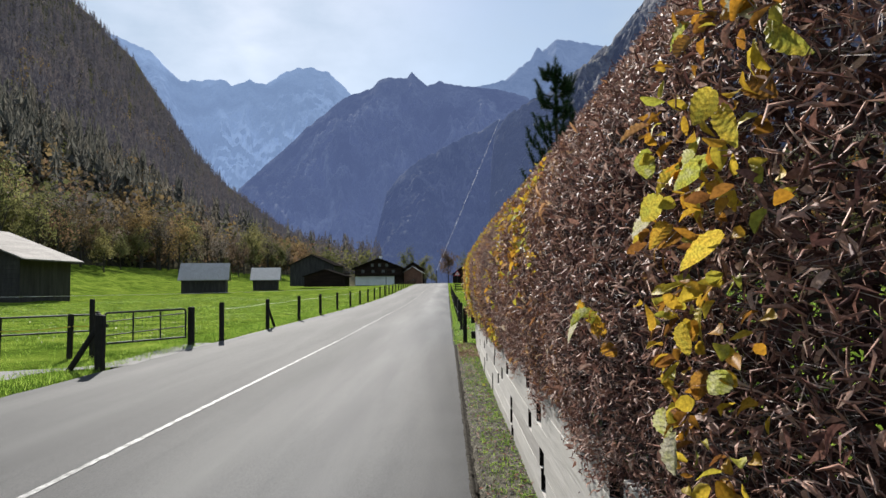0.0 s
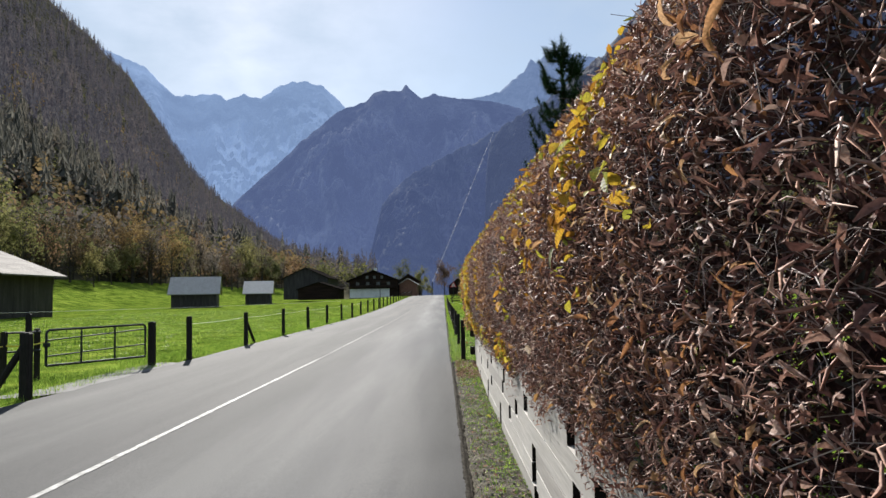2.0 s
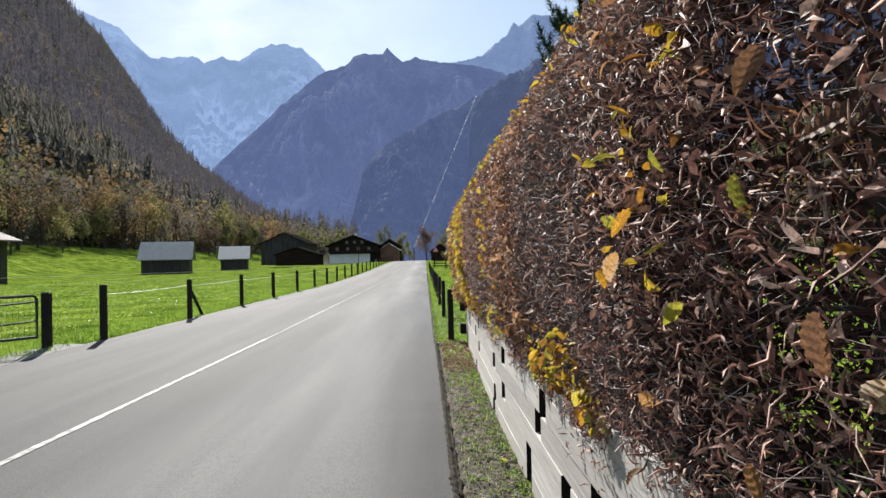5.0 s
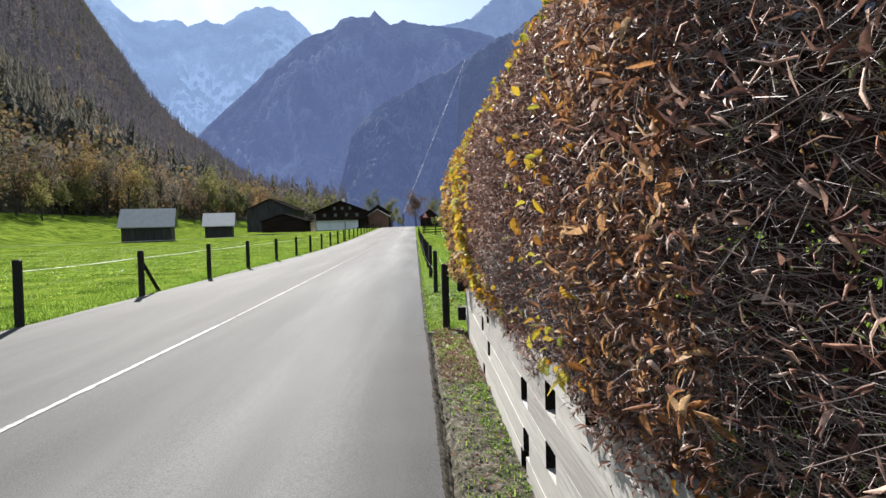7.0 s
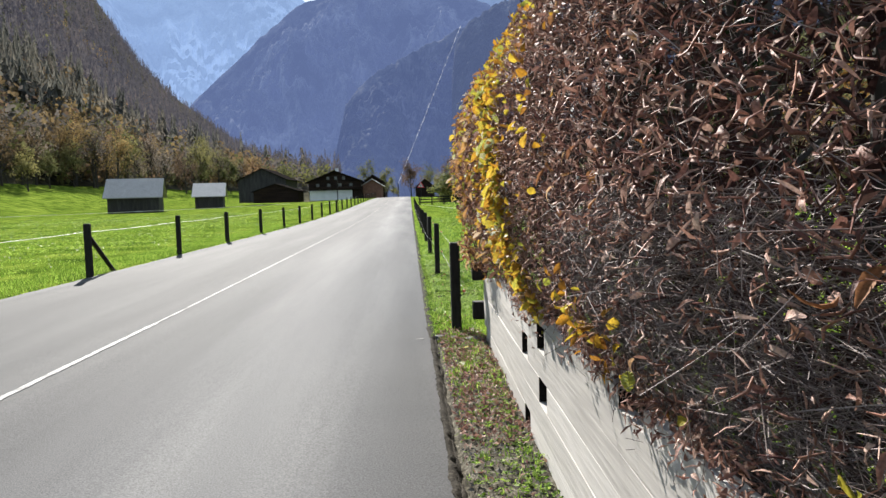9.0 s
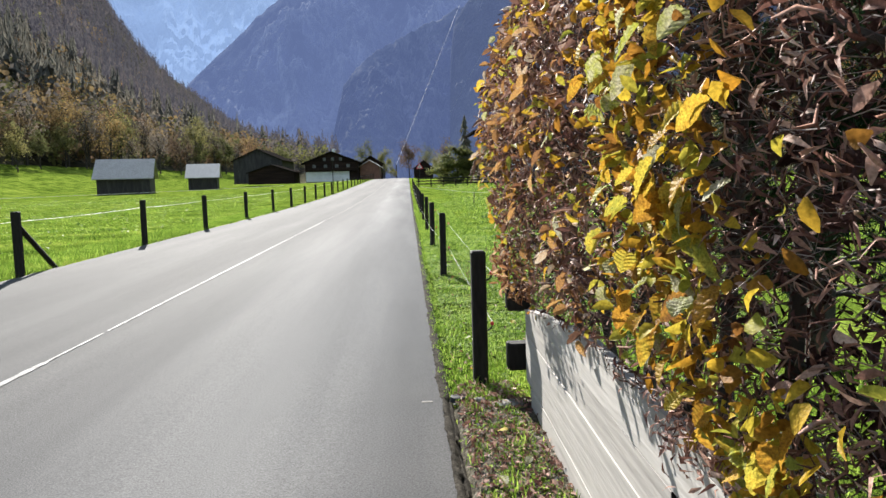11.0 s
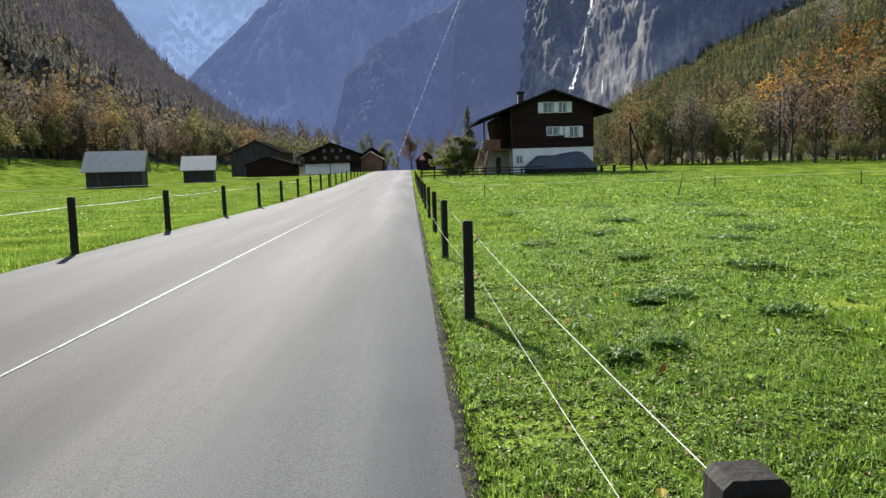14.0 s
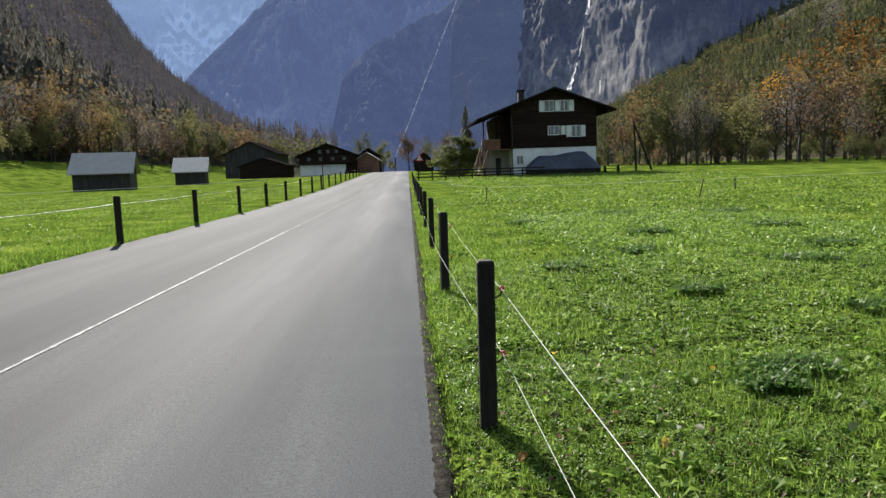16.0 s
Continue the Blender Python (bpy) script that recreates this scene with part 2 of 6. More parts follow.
OLIVEWOOD = surf("olive_foliage", [(0.058, 0.062, 0.032), (0.115, 0.117, 0.052), (0.2, 0.195, 0.075)], 0.09, 0.8, 0, 1.5, fine=0.2, through_light=0.35, spec=0.0)
RUSTWOOD = surf("rust_foliage", [(0.09, 0.063, 0.047), (0.155, 0.105, 0.068), (0.23, 0.15, 0.085)], 0.09, 0.8, 0, 1.5, fine=0.2, through_light=0.35, spec=0.0)
GREYWOOD = surf("bare_twig_wood", [(0.075, 0.068, 0.062), (0.125, 0.112, 0.1), (0.19, 0.165, 0.14)], 0.11, 0.8, 0, 1.5, fine=0.2, through_light=0.3, spec=0.0)
GOLDTREE = surf("golden_leaves", [(0.125, 0.09, 0.052), (0.2, 0.142, 0.07), (0.3, 0.21, 0.088)], 0.3, 0.8, 0, 2, pick="object", through_light=0.42, spec=0.0)
OLIVETREE = surf("olive_leaves", [(0.095, 0.1, 0.048), (0.17, 0.17, 0.07), (0.25, 0.225, 0.095)], 0.3, 0.8, 0, 2, pick="object", through_light=0.42, spec=0.0)
RUSTTREE = surf("rust_leaves", [(0.12, 0.086, 0.064), (0.18, 0.118, 0.077), (0.25, 0.155, 0.085)], 0.3, 0.8, 0, 2, pick="object", through_light=0.42, spec=0.0)
GREYTREE = surf("bare_twigs", [(0.13, 0.115, 0.1), (0.19, 0.165, 0.14), (0.24, 0.2, 0.16)], 0.3, 0.8, 0, 2, pick="object", through_light=0.38, spec=0.0)
ORANGETREE = surf("orange_leaves", [(0.24, 0.1, 0.025), (0.38, 0.17, 0.03), (0.5, 0.27, 0.05)], 0.3, 0.8, 0, 2, pick="object", through_light=0.45, spec=0.0)
ORANGEWOOD = surf("orange_foliage", [(0.12, 0.07, 0.028), (0.22, 0.115, 0.035), (0.34, 0.185, 0.05)], 0.1, 0.8, 0, 1.5, fine=0.2, through_light=0.35, spec=0.0)
SHRUB = surf("shrub_leaves", [(0.07, 0.09, 0.03), (0.15, 0.17, 0.05), (0.27, 0.27, 0.085)], 1.2, 0.7, 0, 8, pick="island", through_light=0.5, spec=0.05)
SLOPE = surf("wooded_slope_ground", [(0.04, 0.04, 0.03), (0.07, 0.066, 0.045), (0.11, 0.1, 0.065)], 0.05, 0.95, 0.3, 0.4, fine=0.4, spec=0.0)


def rock(name, dark, pale, moss, scale, haze, green=0.5, streak=0.35):
    """Bare mountain rock: pale and dark beds, water streaks down the wall, moss and grass on the ledges, haze put in as
    emission.
    """
    m = bpy.data.materials.new(name)
    m.use_nodes = True
    n, l = m.node_tree.nodes, m.node_tree.links
    b = n["Principled BSDF"]
    tc = n.new("ShaderNodeTexCoord")

    def noisy(stretch, sc, detail, rough, lo, hi, tilt=0.0):
        mp, tx, mr = n.new("ShaderNodeMapping"), n.new("ShaderNodeTexNoise"), n.new("ShaderNodeMapRange")
        mp.inputs["Scale"].default_value, mp.inputs["Rotation"].default_value = stretch, (0, tilt, 0)
        tx.inputs["Scale"].default_value, tx.inputs["Detail"].default_value, tx.inputs["Roughness"].default_value = sc, detail, rough
        mr.inputs["From Min"].default_value, mr.inputs["From Max"].default_value = lo, hi
        l.new(tc.outputs["Object"], mp.inputs["Vector"])
        l.new(mp.outputs["Vector"], tx.inputs["Vector"])
        l.new(tx.outputs["Fac"], mr.inputs["Value"])
        return mr.outputs["Result"], tx.outputs["Fac"]

    beds, height = noisy((1, 1, 1.6), scale, 9, 0.68, 0.4, 0.64, 0.35)
    lines, _ = noisy((1, 1, 0.12), scale * 3, 5, 0.6, 0.42, 0.62)
    spots, _ = noisy((1, 1, 1), scale * 0.6, 7, 0.62, 0.46, 0.6)
    mix = n.new("ShaderNodeMixRGB")
    mix.inputs["Color1"].default_value, mix.inputs["Color2"].default_value = (*dark, 1), (*pale, 1)
    l.new(beds, mix.inputs["Fac"])
    run = n.new("ShaderNodeMixRGB")
    run.inputs["Color2"].default_value = (*dark, 1)
    fac = n.new("ShaderNodeMath")
    fac.operation = "MULTIPLY"
    fac.inputs[1].default_value = streak
    l.new(lines, fac.inputs[0])
    l.new(fac.outputs[0], run.inputs["Fac"])
    l.new(mix.outputs["Color"], run.inputs["Color1"])
    geo, sep, led, both_ = n.new("ShaderNodeNewGeometry"), n.new("ShaderNodeSeparateXYZ"), n.new("ShaderNodeMapRange"), n.new("ShaderNodeMath")
    led.inputs["From Min"].default_value, led.inputs["From Max"].default_value = 0.25, 0.6
    led.inputs["To Max"].default_value = green
    l.new(geo.outputs["Normal"], sep.inputs["Vector"])
    l.new(sep.outputs["Z"], led.inputs["Value"])
    both_.operation = "MULTIPLY"
    l.new(led.outputs["Result"], both_.inputs[0])
    l.new(spots, both_.inputs[1])
    top = n.new("ShaderNodeMixRGB")
    top.inputs["Color2"].default_value = (*moss, 1)
    l.new(both_.outputs[0], top.inputs["Fac"])
    l.new(run.outputs["Color"], top.inputs["Color1"])
    l.new(top.outputs["Color"], b.inputs["Base Color"])
    bump = n.new("ShaderNodeBump")
    bump.inputs["Strength"].default_value, bump.inputs["Distance"].default_value = (0.7 if scale > 0.01 else 0.45), 0.25 / scale
    l.new(height, bump.inputs["Height"])
    l.new(bump.outputs["Normal"], b.inputs["Normal"])
    b.inputs["Roughness"].default_value, b.inputs["Specular IOR Level"].default_value = 0.95, 0.0
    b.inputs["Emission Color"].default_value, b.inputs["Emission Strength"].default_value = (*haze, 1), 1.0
    return m


# last colour of each rock: bluish emission that imitates the air's haze
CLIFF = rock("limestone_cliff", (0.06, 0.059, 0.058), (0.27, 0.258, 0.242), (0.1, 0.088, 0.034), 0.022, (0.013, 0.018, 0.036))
# copy of the limestone with shade and haze put into its tone
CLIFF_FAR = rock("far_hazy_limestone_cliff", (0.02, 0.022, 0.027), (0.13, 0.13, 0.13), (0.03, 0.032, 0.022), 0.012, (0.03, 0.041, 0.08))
HAZEROCK = rock("distant_mountain", (0.012, 0.016, 0.018), (0.15, 0.155, 0.16), (0.03, 0.033, 0.03), 0.004, (0.042, 0.058, 0.118), 0.6, 0.2)
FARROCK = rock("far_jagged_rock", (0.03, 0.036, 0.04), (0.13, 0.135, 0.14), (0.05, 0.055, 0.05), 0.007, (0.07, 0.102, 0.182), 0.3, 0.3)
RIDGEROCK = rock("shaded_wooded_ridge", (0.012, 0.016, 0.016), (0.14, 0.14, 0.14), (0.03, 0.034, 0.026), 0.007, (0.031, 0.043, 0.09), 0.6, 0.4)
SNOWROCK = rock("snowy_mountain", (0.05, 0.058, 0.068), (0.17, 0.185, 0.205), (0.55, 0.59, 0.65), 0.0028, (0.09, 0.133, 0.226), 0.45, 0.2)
WATER = surf("falling_water", [(0.6, 0.62, 0.65), (0.85, 0.86, 0.88)], 0.08, 0.6, 0, 1, through_light=0.4)


# ---- building helpers ----
def part(name, geo, material, parent=None, label="", kind=""):
    """Links a bmesh, or (vertices, faces), as one mesh object under a parent."""
    me = bpy.data.meshes.new(name)
    if isinstance(geo, tuple):
        me.from_pydata(*[np.asarray(a).tolist() if k == 0 else (a.tolist() if isinstance(a, np.ndarray) else a) for k, a in enumerate((geo[0], [], geo[1]))])
    else:
        geo.to_mesh(me)
        geo.free()
    if material:
        me.materials.append(material)
    ob = new(name, me)
    if parent:
        ob.parent = parent
    if label or kind:
        tagged(ob, label, kind=kind)
    return ob


def empty(name, label, category, m=None, group="", kind=""):
    ob = new(name)
    ob.empty_display_size = 0.2
    if m is not None:
        ob.matrix_world = m
    return tagged(ob, label, category, group, kind)


def smooth(ob):
    for p in ob.data.polygons:
        p.use_smooth = True
    return ob


def box(x0, x1, y0, y1, z0, z1, bevel=0.0, m=None, bm=None, taper=None):
    own = bmesh.new()
    r = bmesh.ops.create_cube(own, size=1.0)
    for v in r["verts"]:
        v.co = Vector(((x0 + x1) / 2 + v.co.x * (x1 - x0), (y0 + y1) / 2 + v.co.y * (y1 - y0), (z0 + z1) / 2 + v.co.z * (z1 - z0)))
    if bevel:
        bmesh.ops.bevel(own, geom=own.edges[:], offset=bevel, segments=1, affect="EDGES")
    if m is not None:
        own.transform(m)
    if bm is None:
        return own
    tmp = bpy.data.meshes.new("tmp")
    own.to_mesh(tmp)
    own.free()
    bm.from_mesh(tmp)
    bpy.data.meshes.remove(tmp)
    return bm


def tube(points, radii, sides=8, bm=None, cap=True):
    """A tapered tube along points."""
    bm = bm or bmesh.new()
    pts = [Vector(p) for p in points]
    rings = []
    for i, p in enumerate(pts):
        d = (pts[min(i + 1, len(pts) - 1)] - pts[max(i - 1, 0)]).normalized()
        a = d.orthogonal().normalized() if i == 0 else (a - a.dot(d) * d).normalized()
        b = d.cross(a)
        r = radii[i] if isinstance(radii, (list, tuple)) else radii
        rings.append([bm.verts.new(p + r * (math.cos(2 * math.pi * k / sides) * a + math.sin(2 * math.pi * k / sides) * b)) for k in range(sides)])
    for q, s in zip(rings, rings[1:]):
        for k in range(sides):
            bm.faces.new((q[k], q[(k + 1) % sides], s[(k + 1) % sides], s[k]))
    if cap:
        bm.faces.new(rings[0][::-1])
        bm.faces.new(rings[-1])
    return bm


def prism(profile, axis, lo, hi):
    """A profile of (a, b) points pushed along axis 'x' (profile in y, z) or 'y' (profile in x, z)."""
    bm = bmesh.new()
    place = (lambda a, b, c: (c, a, b)) if axis == "x" else (lambda a, b, c: (a, c, b))
    lows = [bm.verts.new(place(a, b, lo)) for a, b in profile]
    highs = [bm.verts.new(place(a, b, hi)) for a, b in profile]
    k = len(profile)
    bm.faces.new(lows)
    bm.faces.new(highs[::-1])
    for i in range(k):
        bm.faces.new((lows[i], highs[i], highs[(i + 1) % k], lows[(i + 1) % k]))
    bmesh.ops.recalc_face_normals(bm, faces=bm.faces[:])
    return bm


def rise(y):
    """The valley floor's height along the road."""
    t = min(max((y - 40.0) / 120.0, 0.0), 1.0)
    return 1.45 * t * t * (3 - 2 * t)


def field(x, y):
    """The height of the meadows, a hand's width of unevenness over the floor."""
    z = rise(y)
    d = max(0.0, -6.6 - x, x - 0.75)
    z += min(1.0, d / 3) * (0.10 * noise.noise((x * 0.13, y * 0.11, 0)) + 0.035 * noise.noise((x * 0.9, y * 0.9, 5)))
    if x < -10:
        z -= 0.68 * min(1.0, (-10 - x) / 18) * rise(min(y, 135.0))
        r, a = math.hypot(x, y), math.degrees(math.atan2(x, max(y, 1.0)))
        foot = 150 + max(0.0, a + 30) * 8.0
        u = min(max((r - foot + 95) / 95, 0.0), 1.0)
        z += 4.8 * u ** 1.6 * min(1.0, max(0.0, (-9 - a) / 3))
    if x < -50:
        z += 0.03 * (-50 - x) * (y < 400)
    return z


# ---- ground and road ----
def spaced(stops):
    out = []
    for (a, b, step) in stops:
        k = max(1, round((b - a) / step))
        out += [a + (b - a) * i / k for i in range(k)]
    return out + [stops[-1][1]]


xs = spaced([(-2600, -400, 275), (-400, -60, 20), (-60, -12, 3), (-12, -6.5, 0.7), (-6.5, -6.3, 0.2), (-6.3, -0.02, 3.14), (-0.02, 0.12, 0.14), (0.12, 3, 0.36), (3, 15, 0.8), (15, 60, 4), (60, 400, 20), (400, 2600, 275)])
ys = spaced([(-2600, -200, 400), (-200, -20, 15), (-20, 45, 0.6), (45, 120, 2.5), (120, 400, 12), (400, 4200, 300)])
verts = [(x, y, field(x, y) - (0.09 if -6.4 < x < (0.13 if -15 < y < 14.3 else -0.01) else 0.0)) for y in ys for x in xs]
w = len(xs)
faces = [(j * w + i, j * w + i + 1, j * w + w + i + 1, j * w + w + i) for j in range(len(ys) - 1) for i in range(w - 1)]
ground = tagged(smooth(part("ground", (verts, faces), GRASS)), "bright green pasture covering the valley floor", "meadow", kind="structure")

rows_y = spaced([(-60, -4, 0.5), (-4, 30, 0.16), (30, 60, 0.5), (60, 200, 4), (200, 330, 10)])
verts, faces = [], []
for y in rows_y:
    z = rise(y)
    wob = 0.016 * noise.noise((3, y * 0.9, 0)) + 0.012 * noise.noise((7, y * 3.1, 0))
    wob2 = 0.05 * noise.noise((13, y * 0.6, 0)) + 0.03 * noise.noise((7, y * 2.1, 4))
    for x, dz in ((-6.32 + wob2, -0.06), (-6.28 + wob2, 0.008), (-4.8, 0.022), (-3.14, 0.035), (-1.5, 0.022), (-0.01 + wob, 0.006), (0.02 + wob, -0.06)):
        verts.append((x, y, z + dz))
for j in range(len(rows_y) - 1):
    for i in range(6):
        faces.append((j * 7 + i, j * 7 + i + 1, j * 7 + i + 8, j * 7 + i + 7))
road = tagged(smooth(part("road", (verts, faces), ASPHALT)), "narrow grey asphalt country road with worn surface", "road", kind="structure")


def paint(lo, hi, width, name="road_line"):
    v, f = [], []
    ys_ = spaced([(lo, hi, 0.11)]) if hi < 70 else spaced([(lo, 70, 0.11), (70, hi, 4)])
    for k, y in enumerate(ys_):
        a = width / 2 * (1 + 0.35 * noise.noise((0, y * 4, 1))) + 0.012 * noise.noise((0, y * 11, 3))
        b = width / 2 * (1 + 0.35 * noise.noise((9, y * 4, 1))) + 0.012 * noise.noise((8, y * 11, 3))
        xc = -3.17 + 0.0105 * min(max(y - 2, 0), 14)
        v += [(xc - a, y, rise(y) + 0.0395), (xc + b, y, rise(y) + 0.0395)]
    for k in range(len(ys_) - 1):
        if noise.noise((5, ys_[k] * 2.3, 2)) + 0.5 * noise.noise((6, ys_[k] * 7, 2)) < 0.58 or ys_[k] > 60:
            f.append((2 * k, 2 * k + 1, 2 * k + 3, 2 * k + 2))
    return tagged(part(name, (v, f), LINE, road), "worn white centre line")


paint(-40, 9.0, 0.065)
paint(9.0, 15.6, 0.055)
paint(15.6, 20.3, 0.026)
paint(20.3, 34.5, 0.034)
paint(34.5, 110, 0.014)


# ---- mountains and wooded slopes ----
def along(table, a):
    for (a0, e0), (a1, e1) in zip(table, table[1:]):
        if a <= a1:
            return e0 + (e1 - e0) * max(0.0, (a - a0) / (a1 - a0))
    return table[-1][1]


def fbm(x, y, z, octaves=5):
    return noise.fractal((x, y, z), 1.0, 2.1, octaves)


def ridge_point(a, t, crest, near, far, jag, relief, power, seed, turn, away, ribs=0.0, crag=0.0, lean=0.0):
    """A point of a ridge at the bearing a, t of the way up."""
    el = along(crest, a) + jag * fbm(a * 1.7, seed, 0, 6)
    top = far * away(a - lean * 0.7) * math.tan(radians(el)) + 1.4
    mid = t * (1 - t) * 4
    off_ = away(a - lean * (t - 0.3) + (0.5 * fbm(t * 9, a * 0.3, seed + 30, 4) if lean else 0.0))
    r = (near + (far - near) * t + relief * mid * fbm(a * turn[0], t * turn[1] * 2, seed + 3, 6)) * off_
    r += ribs * mid * fbm(a * 0.9, t * 11.0, seed + 15, 5) * off_
    if crag:
        r += crag * mid * off_ * (1.1 * abs(fbm(a * 0.8 + t * 5, t * 9 - a * 0.3, seed + 20, 4)) + 0.32 * abs(fbm(a * 2.6 - t * 14, t * 34 + a, seed + 21, 5)) - 0.35)
    z = -8 + (top + 8) * t ** power + 0.25 * relief * mid * fbm(a * turn[0] * 1.7, t * 3, seed + 9, 6)
    return r, z, top


def mountain(name, label, crest, near, far, material, step, rows, jag, relief, power, seed, turn=(0.5, 0.5), away=lambda a: 1.0, ribs=0.0, crag=0.0, lean=0.0):
    """A ridge seen from the valley: crest gives its outline as (bearing, elevation) in degrees; it climbs from near to far metres."""
    a0, a1 = crest[0][0], crest[-1][0]
    cols = int((a1 - a0) / step) + 1
    v, f = [], []
    for i in range(cols):
        a = a0 + (a1 - a0) * i / (cols - 1)
        for j in range(rows + 2):
            r, z, top = ridge_point(a, min(j / rows, 1.0), crest, near, far, jag, relief, power, seed, turn, away, ribs, crag, lean)
            if j > rows:
                r, z = far * away(a - lean * 0.7) + (far - near) * 0.5 + 60, top * 0.4
            v.append((r * math.sin(radians(a)), r * math.cos(radians(a)), z))
    n = rows + 2
    for i in range(cols - 1):
        for j in range(n - 1):
            f.append((i * n + j, (i + 1) * n + j, (i + 1) * n + j + 1, i * n + j + 1))
    return tagged(smooth(part(name, (v, f), material)), label, "mountain", kind="structure")


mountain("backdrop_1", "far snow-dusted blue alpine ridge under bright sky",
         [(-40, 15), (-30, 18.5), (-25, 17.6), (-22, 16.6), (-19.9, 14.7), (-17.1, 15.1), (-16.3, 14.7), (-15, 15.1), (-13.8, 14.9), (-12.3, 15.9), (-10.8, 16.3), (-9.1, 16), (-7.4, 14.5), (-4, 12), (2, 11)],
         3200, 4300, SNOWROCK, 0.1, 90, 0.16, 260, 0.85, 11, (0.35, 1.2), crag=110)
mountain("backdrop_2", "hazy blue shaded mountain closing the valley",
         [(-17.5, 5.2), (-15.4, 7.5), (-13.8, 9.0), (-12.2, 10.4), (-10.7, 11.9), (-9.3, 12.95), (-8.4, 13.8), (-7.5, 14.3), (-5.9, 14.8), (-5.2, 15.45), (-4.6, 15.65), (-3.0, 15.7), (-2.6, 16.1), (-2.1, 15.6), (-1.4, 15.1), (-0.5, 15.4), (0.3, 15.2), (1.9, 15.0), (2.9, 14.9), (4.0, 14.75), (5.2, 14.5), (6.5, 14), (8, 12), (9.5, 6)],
         1900, 3000, HAZEROCK, 0.08, 130, 0.10, 240, 0.9, 23, (0.3, 1.0), crag=150)
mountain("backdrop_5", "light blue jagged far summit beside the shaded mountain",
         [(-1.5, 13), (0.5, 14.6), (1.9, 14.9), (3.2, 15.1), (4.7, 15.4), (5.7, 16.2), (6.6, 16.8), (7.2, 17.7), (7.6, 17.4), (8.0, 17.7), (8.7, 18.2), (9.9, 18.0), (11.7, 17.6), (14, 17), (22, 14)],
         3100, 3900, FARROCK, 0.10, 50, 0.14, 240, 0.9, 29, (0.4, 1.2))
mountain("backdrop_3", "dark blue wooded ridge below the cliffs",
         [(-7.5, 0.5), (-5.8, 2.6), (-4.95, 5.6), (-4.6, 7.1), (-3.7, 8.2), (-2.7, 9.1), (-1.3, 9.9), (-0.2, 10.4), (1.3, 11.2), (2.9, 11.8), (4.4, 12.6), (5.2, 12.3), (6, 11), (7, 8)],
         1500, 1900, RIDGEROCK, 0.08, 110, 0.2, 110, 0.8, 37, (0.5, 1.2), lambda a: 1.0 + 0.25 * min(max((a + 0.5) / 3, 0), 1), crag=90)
CLIFF_CREST = [(3.25, 2), (3.5, 9), (3.8, 11.4), (4.9, 12.9), (6.6, 13.8), (8.4, 14.6), (9.3, 15.3), (12.7, 17.5), (14.9, 20.1), (20, 24), (30, 27), (42, 27)]


CLIFF_LINE = [(3, 1.53), (8.4, 1.525), (8.8, 1.51), (10.7, 1.3), (11.0, 1.285), (12.6, 1.275), (12.9, 1.26), (14.8, 1.09), (17.5, 0.93), (20, 0.89), (42, 0.88)]


def cliff_away(a):
    """The wall steps nearer in buttresses, each with a side turned to the valley and a front turned down the road."""
    return along(CLIFF_LINE, a)


CLIFF_FORM = (0.25, 70, 0.6, 47, (0.36, 3.0))
RIBS, CRAG, LEAN = 30, 62, 2.6
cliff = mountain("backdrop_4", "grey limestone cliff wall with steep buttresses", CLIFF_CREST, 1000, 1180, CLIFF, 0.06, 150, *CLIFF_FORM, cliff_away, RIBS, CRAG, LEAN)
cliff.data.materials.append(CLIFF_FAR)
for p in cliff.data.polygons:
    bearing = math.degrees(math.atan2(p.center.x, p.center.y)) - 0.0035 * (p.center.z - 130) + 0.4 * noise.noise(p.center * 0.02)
    # the left face takes the copy with painted shade and haze
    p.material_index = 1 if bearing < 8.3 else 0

LEFT = [(-115, 24), (-60, 26), (-36, 24), (-31.5, 22.7), (-27.4, 19.7), (-25.2, 17.9), (-23, 15.6), (-21, 12.7), (-19, 9.8), (-16.6, 7.2), (-13.8, 5.0), (-11.3, 3.0), (-9.7, 2.4), (-8.5, 2.0), (-7.4, 1.2), (-5, 0.9)]
RIGHT = [(12.5, 1.2), (14.5, 3.4), (18.1, 5.4), (23.1, 8.1), (27.4, 10.2), (33, 13.5), (45, 19), (75, 24), (115, 22)]


def left_at(a, t):
    near = 150 + max(0.0, a + 30) * 8.0
    r = near * (1700 / near) ** t
    return r, 1.4 + r * math.tan(radians(0.6 + (along(LEFT, a) - 0.6) * t ** 0.8))


def right_at(a, t):
    near = 165 + max(0.0, 26 - a) * 8
    r = near * (900 / near) ** t
    return r, 1.4 + r * math.tan(radians(-0.3 + (along(RIGHT, a) + 0.3) * t ** 0.85))


def slope(name, label, at, a0, a1, seed):
    cols, rows = int((a1 - a0) / 0.5), 36
    v, f = [], []
    for i in range(cols + 1):
        a = a0 + (a1 - a0) * i / cols
        for j in range(rows + 2):
            t = min(j / rows, 1)
            r, z = at(a, t)
            z += (0.012 * r * fbm(a * 0.25, t * 5, seed, 5)) * (t > 0.02)
            if j > rows:
                r, z = r + 150, z * 0.8
            if j == 0:
                r, z = r - 45, -3.0
            v.append((r * math.sin(radians(a)), r * math.cos(radians(a)), z))
    n = rows + 2
    for i in range(cols):
        for j in range(n - 1):
            f.append((i * n + j, (i + 1) * n + j, (i + 1) * n + j + 1, i * n + j + 1))
    return tagged(smooth(part(name, (v, f), SLOPE)), label, "mountain slope", kind="structure")


slope("ground_slope_left", "steep shaded mountain slope under forest", left_at, -115, -5, 51)
